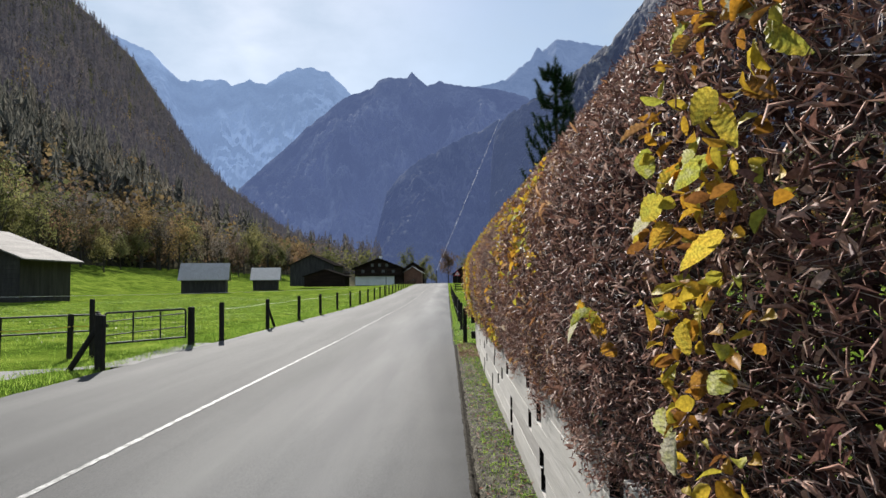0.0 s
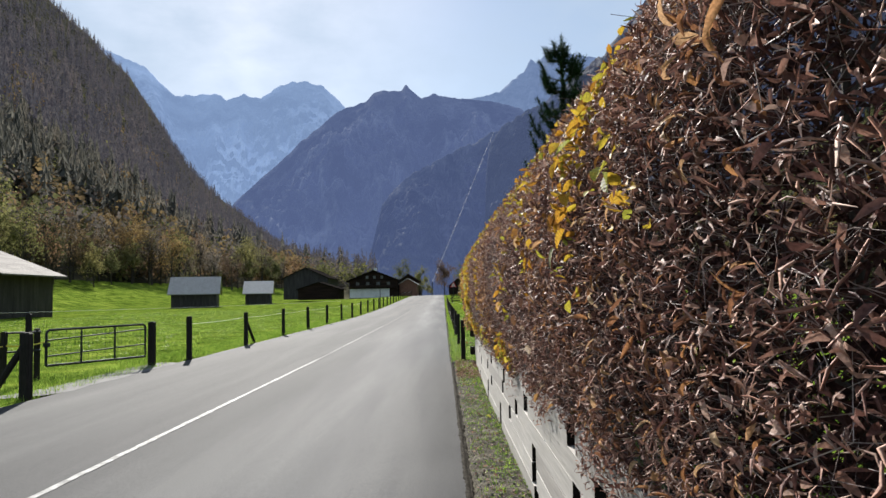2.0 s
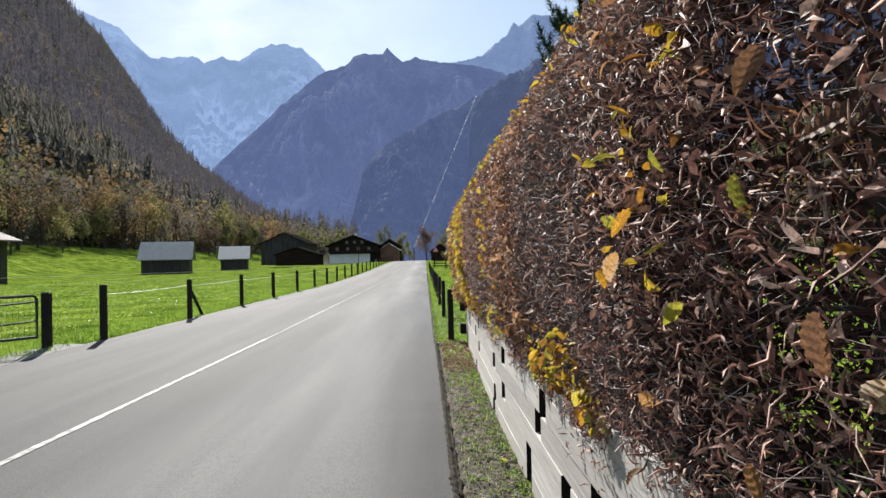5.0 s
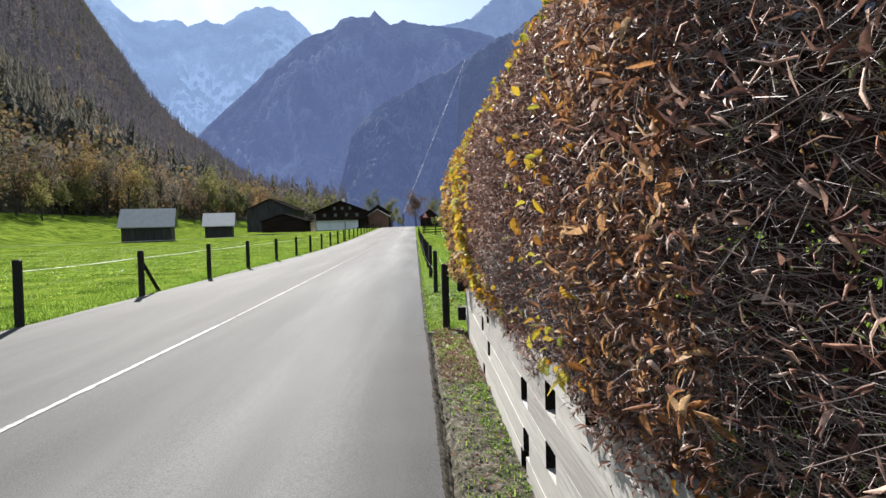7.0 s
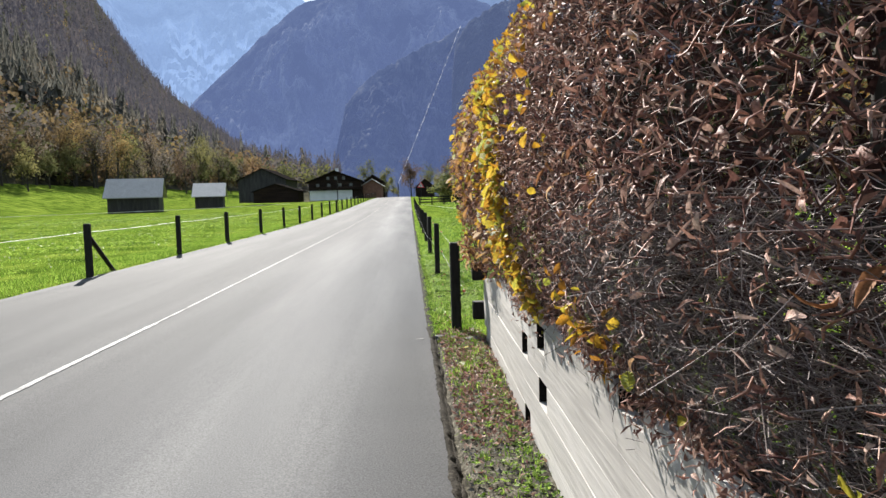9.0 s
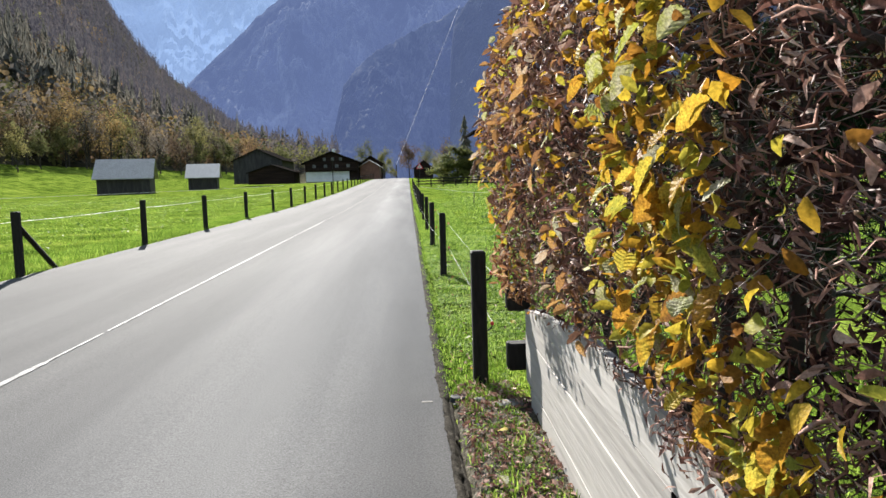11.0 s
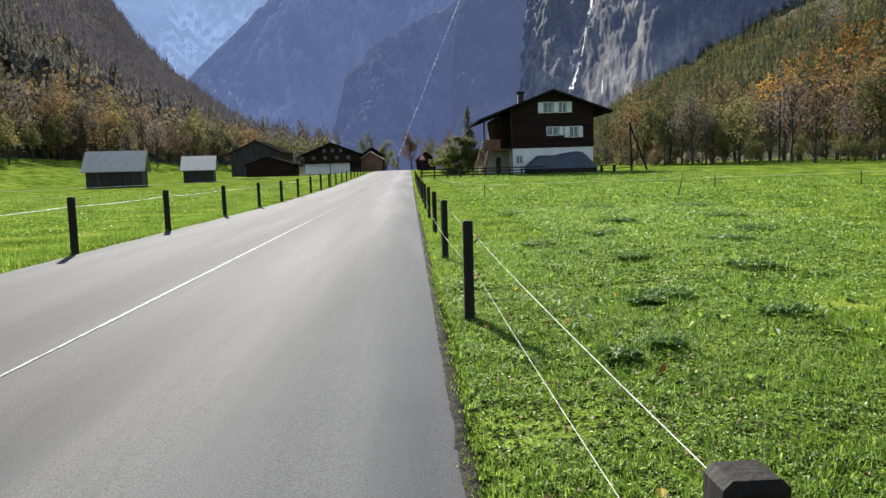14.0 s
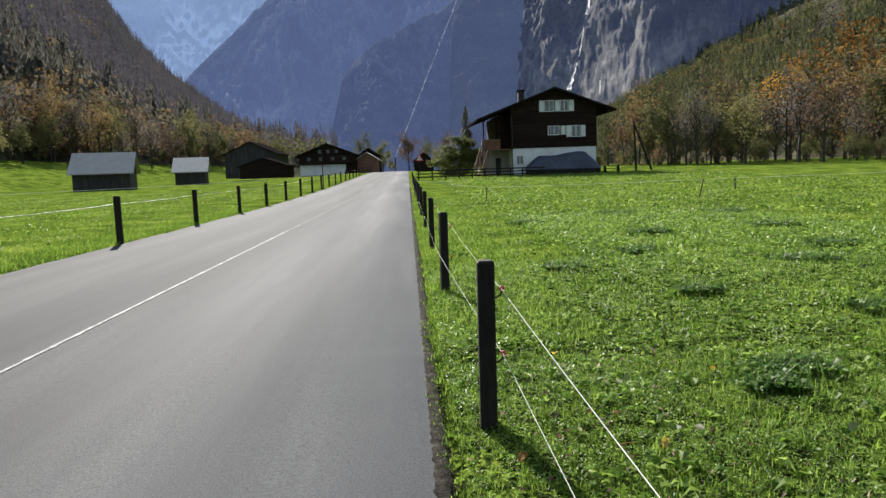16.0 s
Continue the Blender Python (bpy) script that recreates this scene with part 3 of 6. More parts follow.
slope("ground_slope_right", "steep wooded slope below the cliffs", right_at, 12.5, 115, 57)


def spruces(rng, places, sprays=30):
    """Many conifers in one mesh of drooping sprays round a stem: places as rows of x, y, z, height."""
    P = np.asarray(places, float)
    n = len(P)
    m = n * sprays
    ids = np.repeat(np.arange(n), sprays)
    h = P[ids, 3]
    t = np.clip(np.tile(np.linspace(0.06, 0.97, sprays), n) + rng.normal(0, 0.02, m), 0.03, 1.0)
    q = rng.uniform(0, 2 * np.pi, m)
    reach = h * rng.uniform(0.12, 0.22, n)[ids] * (1.02 - t) ** 0.8 * rng.uniform(0.6, 1.2, m)
    d = np.c_[np.cos(q), np.sin(q), np.zeros(m)]
    e = np.c_[-np.sin(q), np.cos(q), np.zeros(m)]
    top = P[ids, :3] + np.c_[np.zeros(m), np.zeros(m), h * np.minimum(t + 0.09, 1.0)]
    tip = P[ids, :3] + d * reach[:, None] + np.c_[np.zeros(m), np.zeros(m), h * (t - 0.03)]
    wide = e * (reach * rng.uniform(0.22, 0.5, m))[:, None]
    v = np.stack([top, tip - wide, tip + wide], 1).reshape(-1, 3)
    return v, np.arange(3 * m).reshape(-1, 3)


def crowns(rng, places, leaves=60, size=0.75):
    """Many broadleaf crowns in one mesh of loose leaf clumps: places as rows of x, y, z, height."""
    P = np.asarray(places, float)
    n = len(P)
    ids = np.repeat(np.arange(n), leaves)
    d = rng.normal(size=(n * leaves, 3))
    d /= np.linalg.norm(d, axis=1)[:, None]
    lump = rng.normal(size=(n, 5, 3))
    which = rng.integers(0, 5, n * leaves)
    h = P[ids, 3]
    c = P[ids, :3] + np.c_[np.zeros(n * leaves), np.zeros(n * leaves), h * 0.58]
    c += lump[ids, which] * h[:, None] * np.array([0.13, 0.13, 0.16]) + d * (h * rng.uniform(0.11, 0.17, n * leaves))[:, None] * np.array([1, 1, 1.15])
    face = d + rng.normal(0, 0.16, d.shape)
    a = np.cross(face, rng.normal(size=d.shape))
    a /= np.linalg.norm(a, axis=1)[:, None]
    b = np.cross(a, face)
    b /= np.linalg.norm(b, axis=1)[:, None]
    s = (size * h / 14 * rng.uniform(0.5, 1.3, n * leaves))[:, None]
    quad = np.stack([c - a * s, c + b * s * 0.7, c + a * s, c - b * s * 0.7], 1).reshape(-1, 3)
    return quad, np.arange(len(quad)).reshape(-1, 4)


def scatter(rng, at, a0, a1, t0, t1, count, h0, h1, keep=lambda a, t: True, high=1.0):
    out = []
    while len(out) < count:
        a, t = rng.uniform(a0, a1), t0 + (t1 - t0) * rng.random() ** high
        if keep(a, t):
            r, z = at(a, t)
            out.append((r * math.sin(radians(a)), r * math.cos(radians(a)), z - 0.8 - 0.0022 * r, rng.uniform(h0, h1)))
    return out


rng = np.random.default_rng(5)
patch = lambda a, t: noise.noise((a * 0.35, t * 7, 2))
lots = scatter(rng, left_at, -38, -5.2, 0.12, 1.0, 8500, 12, 28, lambda a, t: patch(a, t) < 0.3 + t, 0.6)
lots += scatter(rng, left_at, -38, -5.2, 0.985, 1.0, 500, 11, 18)
lots += scatter(rng, left_at, -110, -38, 0.1, 1.0, 900, 15, 27)
near_ = [p for p in lots if math.hypot(p[0], p[1]) < 420]
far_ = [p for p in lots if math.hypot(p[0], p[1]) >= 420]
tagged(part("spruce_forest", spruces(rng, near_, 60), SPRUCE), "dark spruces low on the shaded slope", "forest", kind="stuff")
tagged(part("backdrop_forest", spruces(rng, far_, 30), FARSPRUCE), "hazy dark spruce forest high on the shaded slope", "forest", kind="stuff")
golds = scatter(rng, left_at, -38, -8, 0.02, 0.8, 480, 9, 19, lambda a, t: patch(a, t) > -0.1 + t * 0.6)
tagged(part("golden_woodland", crowns(rng, golds), GOLDWOOD), "golden autumn broadleaf trees among dark spruces", "forest", kind="stuff")
greys = scatter(rng, left_at, -38, -7, 0.03, 0.95, 1500, 9, 20, lambda a, t: patch(a + 40, t) > -0.2)
tagged(part("bare_woodland", crowns(rng, greys, 38, 0.6), GREYWOOD), "grey-brown leafless broadleaf wood between the spruces", "forest", kind="stuff")
olives = scatter(rng, left_at, -38, -6, 0.0, 0.7, 620, 9, 17)
tagged(part("olive_woodland", crowns(rng, olives), OLIVEWOOD), "olive green broadleaf trees at the slope's foot", "forest", kind="stuff")
rusts = scatter(rng, left_at, -38, -9, 0.0, 0.35, 260, 10, 17)
tagged(part("rust_woodland", crowns(rng, rusts), RUSTWOOD), "rust brown autumn broadleaf trees on the slope", "forest", kind="stuff")
lots = scatter(rng, right_at, 13.5, 34, 0.1, 1.0, 2000, 11, 21, lambda a, t: patch(a + 90, t) < 0.12, 0.6)
lots += scatter(rng, right_at, 34, 110, 0.1, 1.0, 400, 14, 24)
greys = scatter(rng, right_at, 13, 34, 0.0, 0.8, 800, 9, 15, high=0.6)
tagged(part("bare_woodland", crowns(rng, greys, 36), GREYWOOD), "grey-brown leafless wood on the slope below the cliff", "forest", kind="stuff")
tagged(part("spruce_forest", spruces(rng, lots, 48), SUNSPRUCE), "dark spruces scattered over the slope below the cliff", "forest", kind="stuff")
olives = scatter(rng, right_at, 13, 34, 0.96, 1.0, 260, 7, 13) + scatter(rng, right_at, 13, 34, 0.0, 1.0, 1700, 8, 16, lambda a, t: patch(a + 20, t) > -0.15 or t < 0.4, 0.55)
tagged(part("olive_woodland", crowns(rng, olives, 40, 0.8), OLIVEWOOD), "yellow-green woodland climbing the slope below the cliff", "forest", kind="stuff")
golds = scatter(rng, right_at, 26, 38, 0.0, 0.5, 230, 12, 19) + scatter(rng, right_at, 14, 27, 0.0, 1.0, 110, 9, 14, high=0.6)
tagged(part("golden_woodland", crowns(rng, golds, 60), ORANGEWOOD), "orange autumn trees on the slope below the cliff", "forest", kind="stuff")


# ---- buildings ----
def gable_house(name, label, category, x0, x1, y0, y1, ground_z, eave, ridge, walls, roofing, axis="y", over=0.6, base=0.0, basemat=None, thick=0.16, overs=None):
    """A house with a gable roof whose ridge runs along axis. Returns the thing; walls are four slabs, the roof two sheets."""
    house = empty(name, label, category, pose((x0 + x1) / 2, (y0 + y1) / 2, ground_z))
    inv = house.matrix_world.inverted()

    def put(nm, bm, mt, lab=""):
        bm.transform(inv)
        return part(nm, bm, mt, house, lab)

    low = ground_z - 0.3
    if base:
        put("base_wall", box(x0 + 0.06, x1 - 0.06, y0 + 0.06, y1 - 0.06, low, ground_z + base), basemat, "white plastered ground floor")
        low = ground_z + base
    if axis == "y":
        mid = (x0 + x1) / 2
        shape = [(x0, low), (x1, low), (x1, eave), (mid, ridge), (x0, eave)]
        for a, b in ((y0, y0 + 0.25), (y1 - 0.25, y1)):
            put("gable_wall", prism(shape, "y", a, b), walls)
        for a, b in ((x0, x0 + 0.25), (x1 - 0.25, x1)):
            put("side_wall", box(a, b, y0 + 0.25, y1 - 0.25, low, eave), walls)
        half = (x1 - x0) / 2
        drop = (ridge - eave) / half
        for s in (-1, 1):
            ov = overs[s > 0] if overs else over
            edge = mid + s * (half + ov)
            prof = [(mid, ridge), (edge, eave - ov * drop), (edge, eave - ov * drop + thick), (mid, ridge + thick)]
            put("roof", prism(prof, "y", y0 - over, y1 + over), roofing)
    else:
        mid = (y0 + y1) / 2
        shape = [(y0, low), (y1, low), (y1, eave), (mid, ridge), (y0, eave)]
        for a, b in ((x0, x0 + 0.25), (x1 - 0.25, x1)):
            put("gable_wall", prism(shape, "x", a, b), walls)
        for a, b in ((y0, y0 + 0.25), (y1 - 0.25, y1)):
            put("side_wall", box(x0 + 0.25, x1 - 0.25, a, b, low, eave), walls)
        half = (y1 - y0) / 2
        drop = (ridge - eave) / half
        for s in (-1, 1):
            edge = mid + s * (half + over)
            prof = [(mid, ridge), (edge, eave - over * drop), (edge, eave - over * drop + thick), (mid, ridge + thick)]
            put("roof", prism(prof, "x", x0 - over, x1 + over), roofing)
    return house, put, inv


def framed_window(put, inv, house, x0, x1, z0, z1, y, shutters=(), bars=1):
    """A casement in a wall that faces the road, with its frame, pane and open shutters (each from x to x)."""
    win = put("window", box(x0, x1, y - 0.02, y + 0.12, z0, z1), GLASS, "window with pale curtains in a white frame")
    for a, b, c, d in ((x0 - 0.06, x0, z0 - 0.06, z1 + 0.06), (x1, x1 + 0.06, z0 - 0.06, z1 + 0.06), (x0, x1, z0 - 0.06, z0), (x0, x1, z1, z1 + 0.06)):
        bm = box(a, b, y - 0.06, y + 0.02, c, d)
        bm.transform(inv)
        part("frame", bm, SHUTTER, win)
    for k in range(bars):
        xm = x0 + (x1 - x0) * (k + 1) / (bars + 1)
        bm = box(xm - 0.03, xm + 0.03, y - 0.05, y - 0.021, z0, z1)
        bm.transform(inv)
        part("bar", bm, SHUTTER, win)
    for a, b in shutters:
        put("shutter", box(a, b, y - 0.1, y - 0.062, z0 - 0.05, z1 + 0.05, 0.012), SHUTTER, "white wooden window shutter")
    return win


# chalet beside the meadow
CZ = 0.55
chalet, put, inv = gable_house("chalet", "dark timber chalet on a white plastered ground floor", "house", 11.0, 20.05, 95.0, 107.0, CZ, 7.75, 9.45, CHALETWOOD, ROOFDARK, "y", 0.9, 2.85, PLASTER, 0.2, (3.7, 1.95))
put("side_wall", box(8.3, 11.0, 97.6, 106.6, CZ - 0.3, CZ + 2.75), BEIGE, "beige plastered lower wall of the balcony side")
put("side_wall", box(9.6, 10.98, 97.6, 106.6, CZ + 2.8, 7.0), CHALETWOOD)
put("balcony_floor", box(8.0, 11.0, 95.3, 97.6, CZ + 2.72, CZ + 2.86), REDWOOD, "red-brown balcony deck")
bal = put("balcony_rail", box(8.0, 9.8, 95.3, 95.38, CZ + 2.86, CZ + 3.9), REDWOOD, "boarded red-brown balcony front")
for k in range(9):
    b_ = box(8.02 + k * 0.2, 8.18 + k * 0.2, 95.26, 95.3, CZ + 2.9, CZ + 3.86, 0.01)
    b_.transform(inv)
    part("board", b_, REDWOOD, bal)
for x in (8.05, 9.75):
    put("post", box(x - 0.07, x + 0.07, 95.33, 95.47, CZ + 2.86, 6.5), CHALETWOOD)
# outside stair from the balcony's corner down to the garden
SA, SB = Vector((8.35, 95.2, CZ + 2.78)), Vector((7.2, 92.9, CZ + 0.02))
st = None
for off_ in (Vector((-0.42, 0.2, 0)), Vector((0.42, -0.2, 0))):
    b_ = tube([SA + off_, SB + off_], [0.11, 0.11], 4)
    b_.transform(inv)
    if st is None:
        st = part("stair", b_, REDWOOD, chalet, "steep outside wooden stair")
    else:
        part("stringer", b_, REDWOOD, st)
    b_ = tube([SA + off_ + Vector((0, 0, 0.95)), SB + off_ + Vector((0, 0, 0.95))], 0.05, 6)
    b_.transform(inv)
    part("handrail", b_, REDWOOD, st)
    for k in range(4):
        p_ = SA.lerp(SB, k / 3) + off_
        b_ = tube([p_, p_ + Vector((0, 0, 0.95))], 0.035, 6)
        b_.transform(inv)
        part("baluster", b_, REDWOOD, st)
for k in range(13):
    p_ = SA.lerp(SB, (k + 0.5) / 13)
    b_ = box(-0.42, 0.42, -0.12, 0.12, -0.02, 0.02, 0.005, pose(p_.x, p_.y, p_.z + 0.08, 0, 0, -25))
    b_.transform(inv)
    part("step", b_, REDWOOD, st)
for x0, x1, z0, z1, sh, n in ((14.55, 15.5, 7.2, 8.25, ((13.95, 14.45),), 1), (16.25, 17.0, 7.2, 8.25, ((15.65, 16.15), (17.1, 17.65)), 1), (14.9, 16.1, 4.75, 5.6, ((16.25, 16.72),), 1), (17.42, 18.25, 4.5, 5.6, ((16.8, 17.32), (18.35, 18.85)), 1), (11.5, 12.15, 1.8, 2.6, (), 1)):
    framed_window(put, inv, chalet, x0, x1, z0, z1, 94.96 if z0 > 3.5 else 95.04, sh, n)
for k in range(15):
    z = CZ + 2.95 + k * 0.28
    put("timber_course", box(10.98, 20.07, 94.965, 95.0, z, z + 0.24, 0.012), CHALETWOOD)
dr = put("door", box(9.55, 10.1, 97.5, 97.62, CZ, CZ + 1.95), BARNWOOD, "dark plank door")
b_ = box(9.62, 9.66, 97.45, 97.5, CZ + 0.95, CZ + 1.05)
b_.transform(inv)
part("handle", b_, METAL, dr)
put("drainpipe", tube([(11.02, 94.85, CZ), (11.02, 94.85, CZ + 2.9), (11.0, 94.8, 6.8)], 0.05), BLACK)
ch = put("chimney", box(12.4, 13.05, 99.0, 99.7, 7.4, 9.75, 0.02), BARNWOOD, "dark square chimney")
b_ = box(12.3, 13.15, 98.9, 99.8, 9.75, 9.92, 0.02)
b_.transform(inv)
part("cap", b_, ROOFDARK, ch)
for x in (8.0, 11.0, 13.4, 18.6, 21.2):
    z = 9.4 - abs(x - 15.525) * 0.378
    put("purlin", box(x - 0.09, x + 0.09, 94.15, 95.0, z - 0.3, z - 0.06), CHALETWOOD)


def heap(x0, x1, y0, y1, z0, h):
    bm = bmesh.new()
    nx, ny = 26, 9
    g = [[bm.verts.new((x0 + (x1 - x0) * i / nx, y0 + (y1 - y0) * j / ny,
                        z0 + h * (math.sin(math.pi * min(max(j / ny, 0), 1)) ** 0.45) * (min(1, i / 5, (nx - i) / 5) ** 0.7) * (0.82 + 0.05 * noise.noise((i * 0.25, j * 0.2, 1)) + 0.2 * math.exp(-((i / nx - 0.72) / 0.2) ** 2)))) for j in range(ny + 1)] for i in range(nx + 1)]
    for i in range(nx):
        for j in range(ny):
            bm.faces.new((g[i][j], g[i + 1][j], g[i + 1][j + 1], g[i][j + 1]))
    return bm


tagged(smooth(part("tarpaulin_cover", heap(12.0, 19.9, 91.9, 94.6, CZ + 0.55, 1.75), TARP)), "dark blue tarpaulin stretched over a heap", "tarpaulin")
# logs added to fill the dark space below the tarpaulin
stack = empty("timber_stack", "dark logs added to fill the space under the tarpaulin", "timber stack", pose(16, 93.2, CZ))
for r_ in range(4):
    for c_ in range(8):
        part("log", tube([(-3.7 + 0.2 * noise.noise((r_, c_, 1)), -1.0 + c_ * 0.28 + 0.14 * (r_ % 2), -0.1 + r_ * 0.25), (3.7 + 0.2 * noise.noise((r_, c_, 7)), -1.0 + c_ * 0.28 + 0.14 * (r_ % 2), -0.1 + r_ * 0.25)], 0.135, 8), BARNWOOD, stack)


def barn(name, label, x0, x1, y0, y1, gz_, eave, ridge, axis="x", roofing=ROOFGREY, walls=BARNWOOD, over=0.5, courses=0, turn=0):
    house, put, inv = gable_house(name, label, "barn", x0, x1, y0, y1, gz_, eave, ridge, walls, roofing, axis, over, thick=0.12)
    if turn:
        house.matrix_world = pose((x0 + x1) / 2, (y0 + y1) / 2, gz_, 0, 0, turn)
    for k in range(courses):
        z = gz_ + 0.05 + k * (eave - gz_) / courses
        put("timber_course", box(x0 - 0.03, x1 + 0.03, y0 - 0.04, y0, z, z + (eave - gz_) / courses - 0.05, 0.012), walls)
    return house, put, inv


barn("hay_barn", "small grey timber hay barn with pale sheet roof", -40.6, -34.3, 106.5, 114.5, 0.2, 2.5, 4.8, courses=8, turn=14)
barn("hay_barn", "small dark timber barn with pale sheet roof", -37.2, -32.7, 135, 142.4, 0.55, 2.6, 4.65, courses=7, turn=11)
barn("cattle_barn", "large weathered timber barn with broad pale roof", -49.0, -36.0, 58.2, 66.6, 0.35, 4.1, 6.7, "y", SHINGLE, over=0.9, courses=10)
barn("cattle_barn", "tall silver-grey timber barn among the farm buildings", -36.2, -26.2, 166, 182, 1.4, 5.9, 8.2, "y", ROOFDARK, GREYBARN)
barn("shed", "low dark timber shed beside the farm", -29.4, -21.2, 148, 156, 1.3, 3.15, 4.5, "y", ROOFDARK, CHALETWOOD, 0.4)
FZ = 1.38
farm, put, inv = gable_house("farmhouse", "wide dark timber farmhouse with white base wall", "house", -19.3, -9.4, 150, 163, FZ, 4.75, 6.7, CHALETWOOD, ROOFDARK, "y", 0.7, 0.0)
put("base_wall", box(-19.2, -11.1, 149.9, 149.99, FZ - 0.2, 3.05), PLASTER, "white plastered base wall")
for x, z, wd in ((-17.9, 3.75, 0.6), (-15.8, 3.75, 0.6), (-13.7, 3.75, 0.6), (-11.6, 3.75, 0.6), (-15.9, 5.05, 0.5), (-14.4, 5.05, 0.5), (-12.9, 5.05, 0.5)):
    w_ = put("window", box(x, x + wd, 149.93, 150.0, z, z + 0.62), TINT, "small dark window")
    for q_ in (x - 0.03, x + wd / 2 - 0.02, x + wd):
        b_ = box(q_, q_ + 0.035, 149.9, 149.93, z, z + 0.62)
        b_.transform(inv)
        part("frame", b_, BARNWOOD, w_)
barn("shed", "red-brown timber annex with a grey roof beside the farmhouse", -9.2, -5.6, 152, 162, 1.45, 3.9, 5.0, "y", ROOFGREY, REDWOOD, 0.5)
put("balcony_rail", box(-19.2, -9.5, 149.2, 149.28, 3.3, 3.75), CHALETWOOD)
put("balcony_floor", box(-19.2, -9.5, 149.2, 149.95, 3.2, 3.29), CHALETWOOD)
put("chimney", box(-14.6, -14.0, 154, 154.6, 6.4, 7.4, 0.02), PLASTER, "pale chimney")
barn("shed", "small dark timber house by the road", -8.8, -5.6, 172, 180, 1.45, 4.6, 5.8, "y", ROOFDARK, CHALETWOOD, 0.5)
barn("shed", "dark timber house beyond the farm", -11.5, -6.5, 190, 200, 1.45, 5.4, 7.0, "y", ROOFDARK, CHALETWOOD, 0.6)
barn("shed", "small far gabled house behind trees", 1.5, 6.5, 205, 213, 1.45, 4.0, 6.0, "y", ROOFDARK, CHALETWOOD, 0.5)


# ---- fences ----
def post(name, x, y, h, r, label, z=None, lean=(0, 0), group="", square=True):
    z = field(x, y) if z is None else z
    if square:
        bm = box(-r, r, -r, r, -0.25, h, r * 0.28)
    else:
        bm = tube([(0, 0, -0.25), (0, 0, h * 0.5), (0, 0, h - 0.02), (0, 0, h)], [r, r * 0.97, r * 0.93, r * 0.7], 9)
    for v in bm.verts:
        v.co.x += lean[0] * v.co.z + 0.004 * noise.noise((v.co.z * 4, x, y))
        v.co.y += lean[1] * v.co.z
    ob = part(name, bm, DARKWOOD)
    ob.matrix_world = pose(x, y, z, 0, 0, 90 * noise.noise((x, y, 0)) * 0.2)
    return tagged(ob, label, "fence post", group)


def strand(name, pts, r, material, label, category="wire", sag=0.02, sides=5):
    out = []
    for (a, b) in zip(pts, pts[1:]):
        for k in range(7):
            t = k / 6
            if k == 0 and out:
                continue
            p = Vector(a).lerp(Vector(b), t)
            p.z -= sag * 4 * t * (1 - t)
            out.append(p)
    return tagged(part(name, tube(out, r, sides), material), label, category)


right_ys = [14.72, 20.2, 24.6, 29.3, 34.0, 38.8, 43.6, 48.4, 53.3, 58.2, 63, 68, 73, 78, 83]
tops, lows = [], []
for k, y in enumerate(right_ys):
    h = 0.885 + 0.03 * noise.noise((y, 0, 0))
    p = post("fence_post", (0.28 if k else 0.272) + 0.02 * noise.noise((0, y, 4)), y, h, 0.044 if k else 0.049, "square dark tarred timber pasture post", rise(y), (0.02 * noise.noise((y, 3, 0)), 0.012 * noise.noise((y, 8, 0))), "posts along the near pasture")
    tops.append((0.36, y, rise(y) + 0.74))
    lows.append((0.36 if k < 2 else 0.2, y, rise(y) + (0.40 if k < 2 else 0.46)))
    if k < 6:
        for z in (0.74, 0.40):
            knob = bmesh.new()
            bmesh.ops.create_icosphere(knob, subdivisions=2, radius=0.014)
            for v in knob.verts:
                v.co = Vector((v.co.x + 0.085, v.co.y * 0.9, v.co.z + z))
            ins = part("insulator", knob, RED, p, "red plastic wire insulator")
            hook = tube([(0.05, 0, z - 0.05), (0.075, 0.0, z - 0.035), (0.085, 0, z - 0.02), (0.085, 0, z)], 0.006, 6)
            part("hook", hook, BLACK, ins)
strand("fence_wire", tops, 0.0013, WIRE, "white electric fence cord strung between posts")
strand("fence_wire", lows, 0.0013, WIRE, "white electric fence cord strung low between posts")

left_posts = [(-6.2, 16.5), (-6.22, 21.75), (-6.3, 27.55), (-6.3, 32.85), (-6.38, 39.0)] + [(-6.4 + 0.05 * noise.noise((k, 0, 2)), 44.9 + 5.4 * k) for k in range(21)]
band = []
for k, (x, y) in enumerate(left_posts):
    x -= 0.12
    post("fence_post", x, y, 1.03 + 0.05 * noise.noise((y, 5, 0)), 0.06, "dark weathered timber pasture post beside the road", rise(y), (0.03 * noise.noise((y, 1, 0)), 0.02 * noise.noise((y, 2, 0))), "posts along the far pasture")
    band.append((x - 0.08, y, rise(y) + 0.86))
strand("fence_tape", band, 0.0045, WIRE, "white electric fence tape along the pasture")
brace = part("fence_brace", tube([(-6.36, 21.85, 0.78), (-6.4, 23.1, -0.05)], 0.045, 8), DARKWOOD)
tagged(brace, "slanting dark timber brace of a fence post", "fence brace")
strand("fence_tape", [(-9.5, 66, 1.1), (-22, 47, 0.9), (-52, 38, 0.85)], 0.009, WIRE, "white electric tape dividing the pasture", sag=0.05)

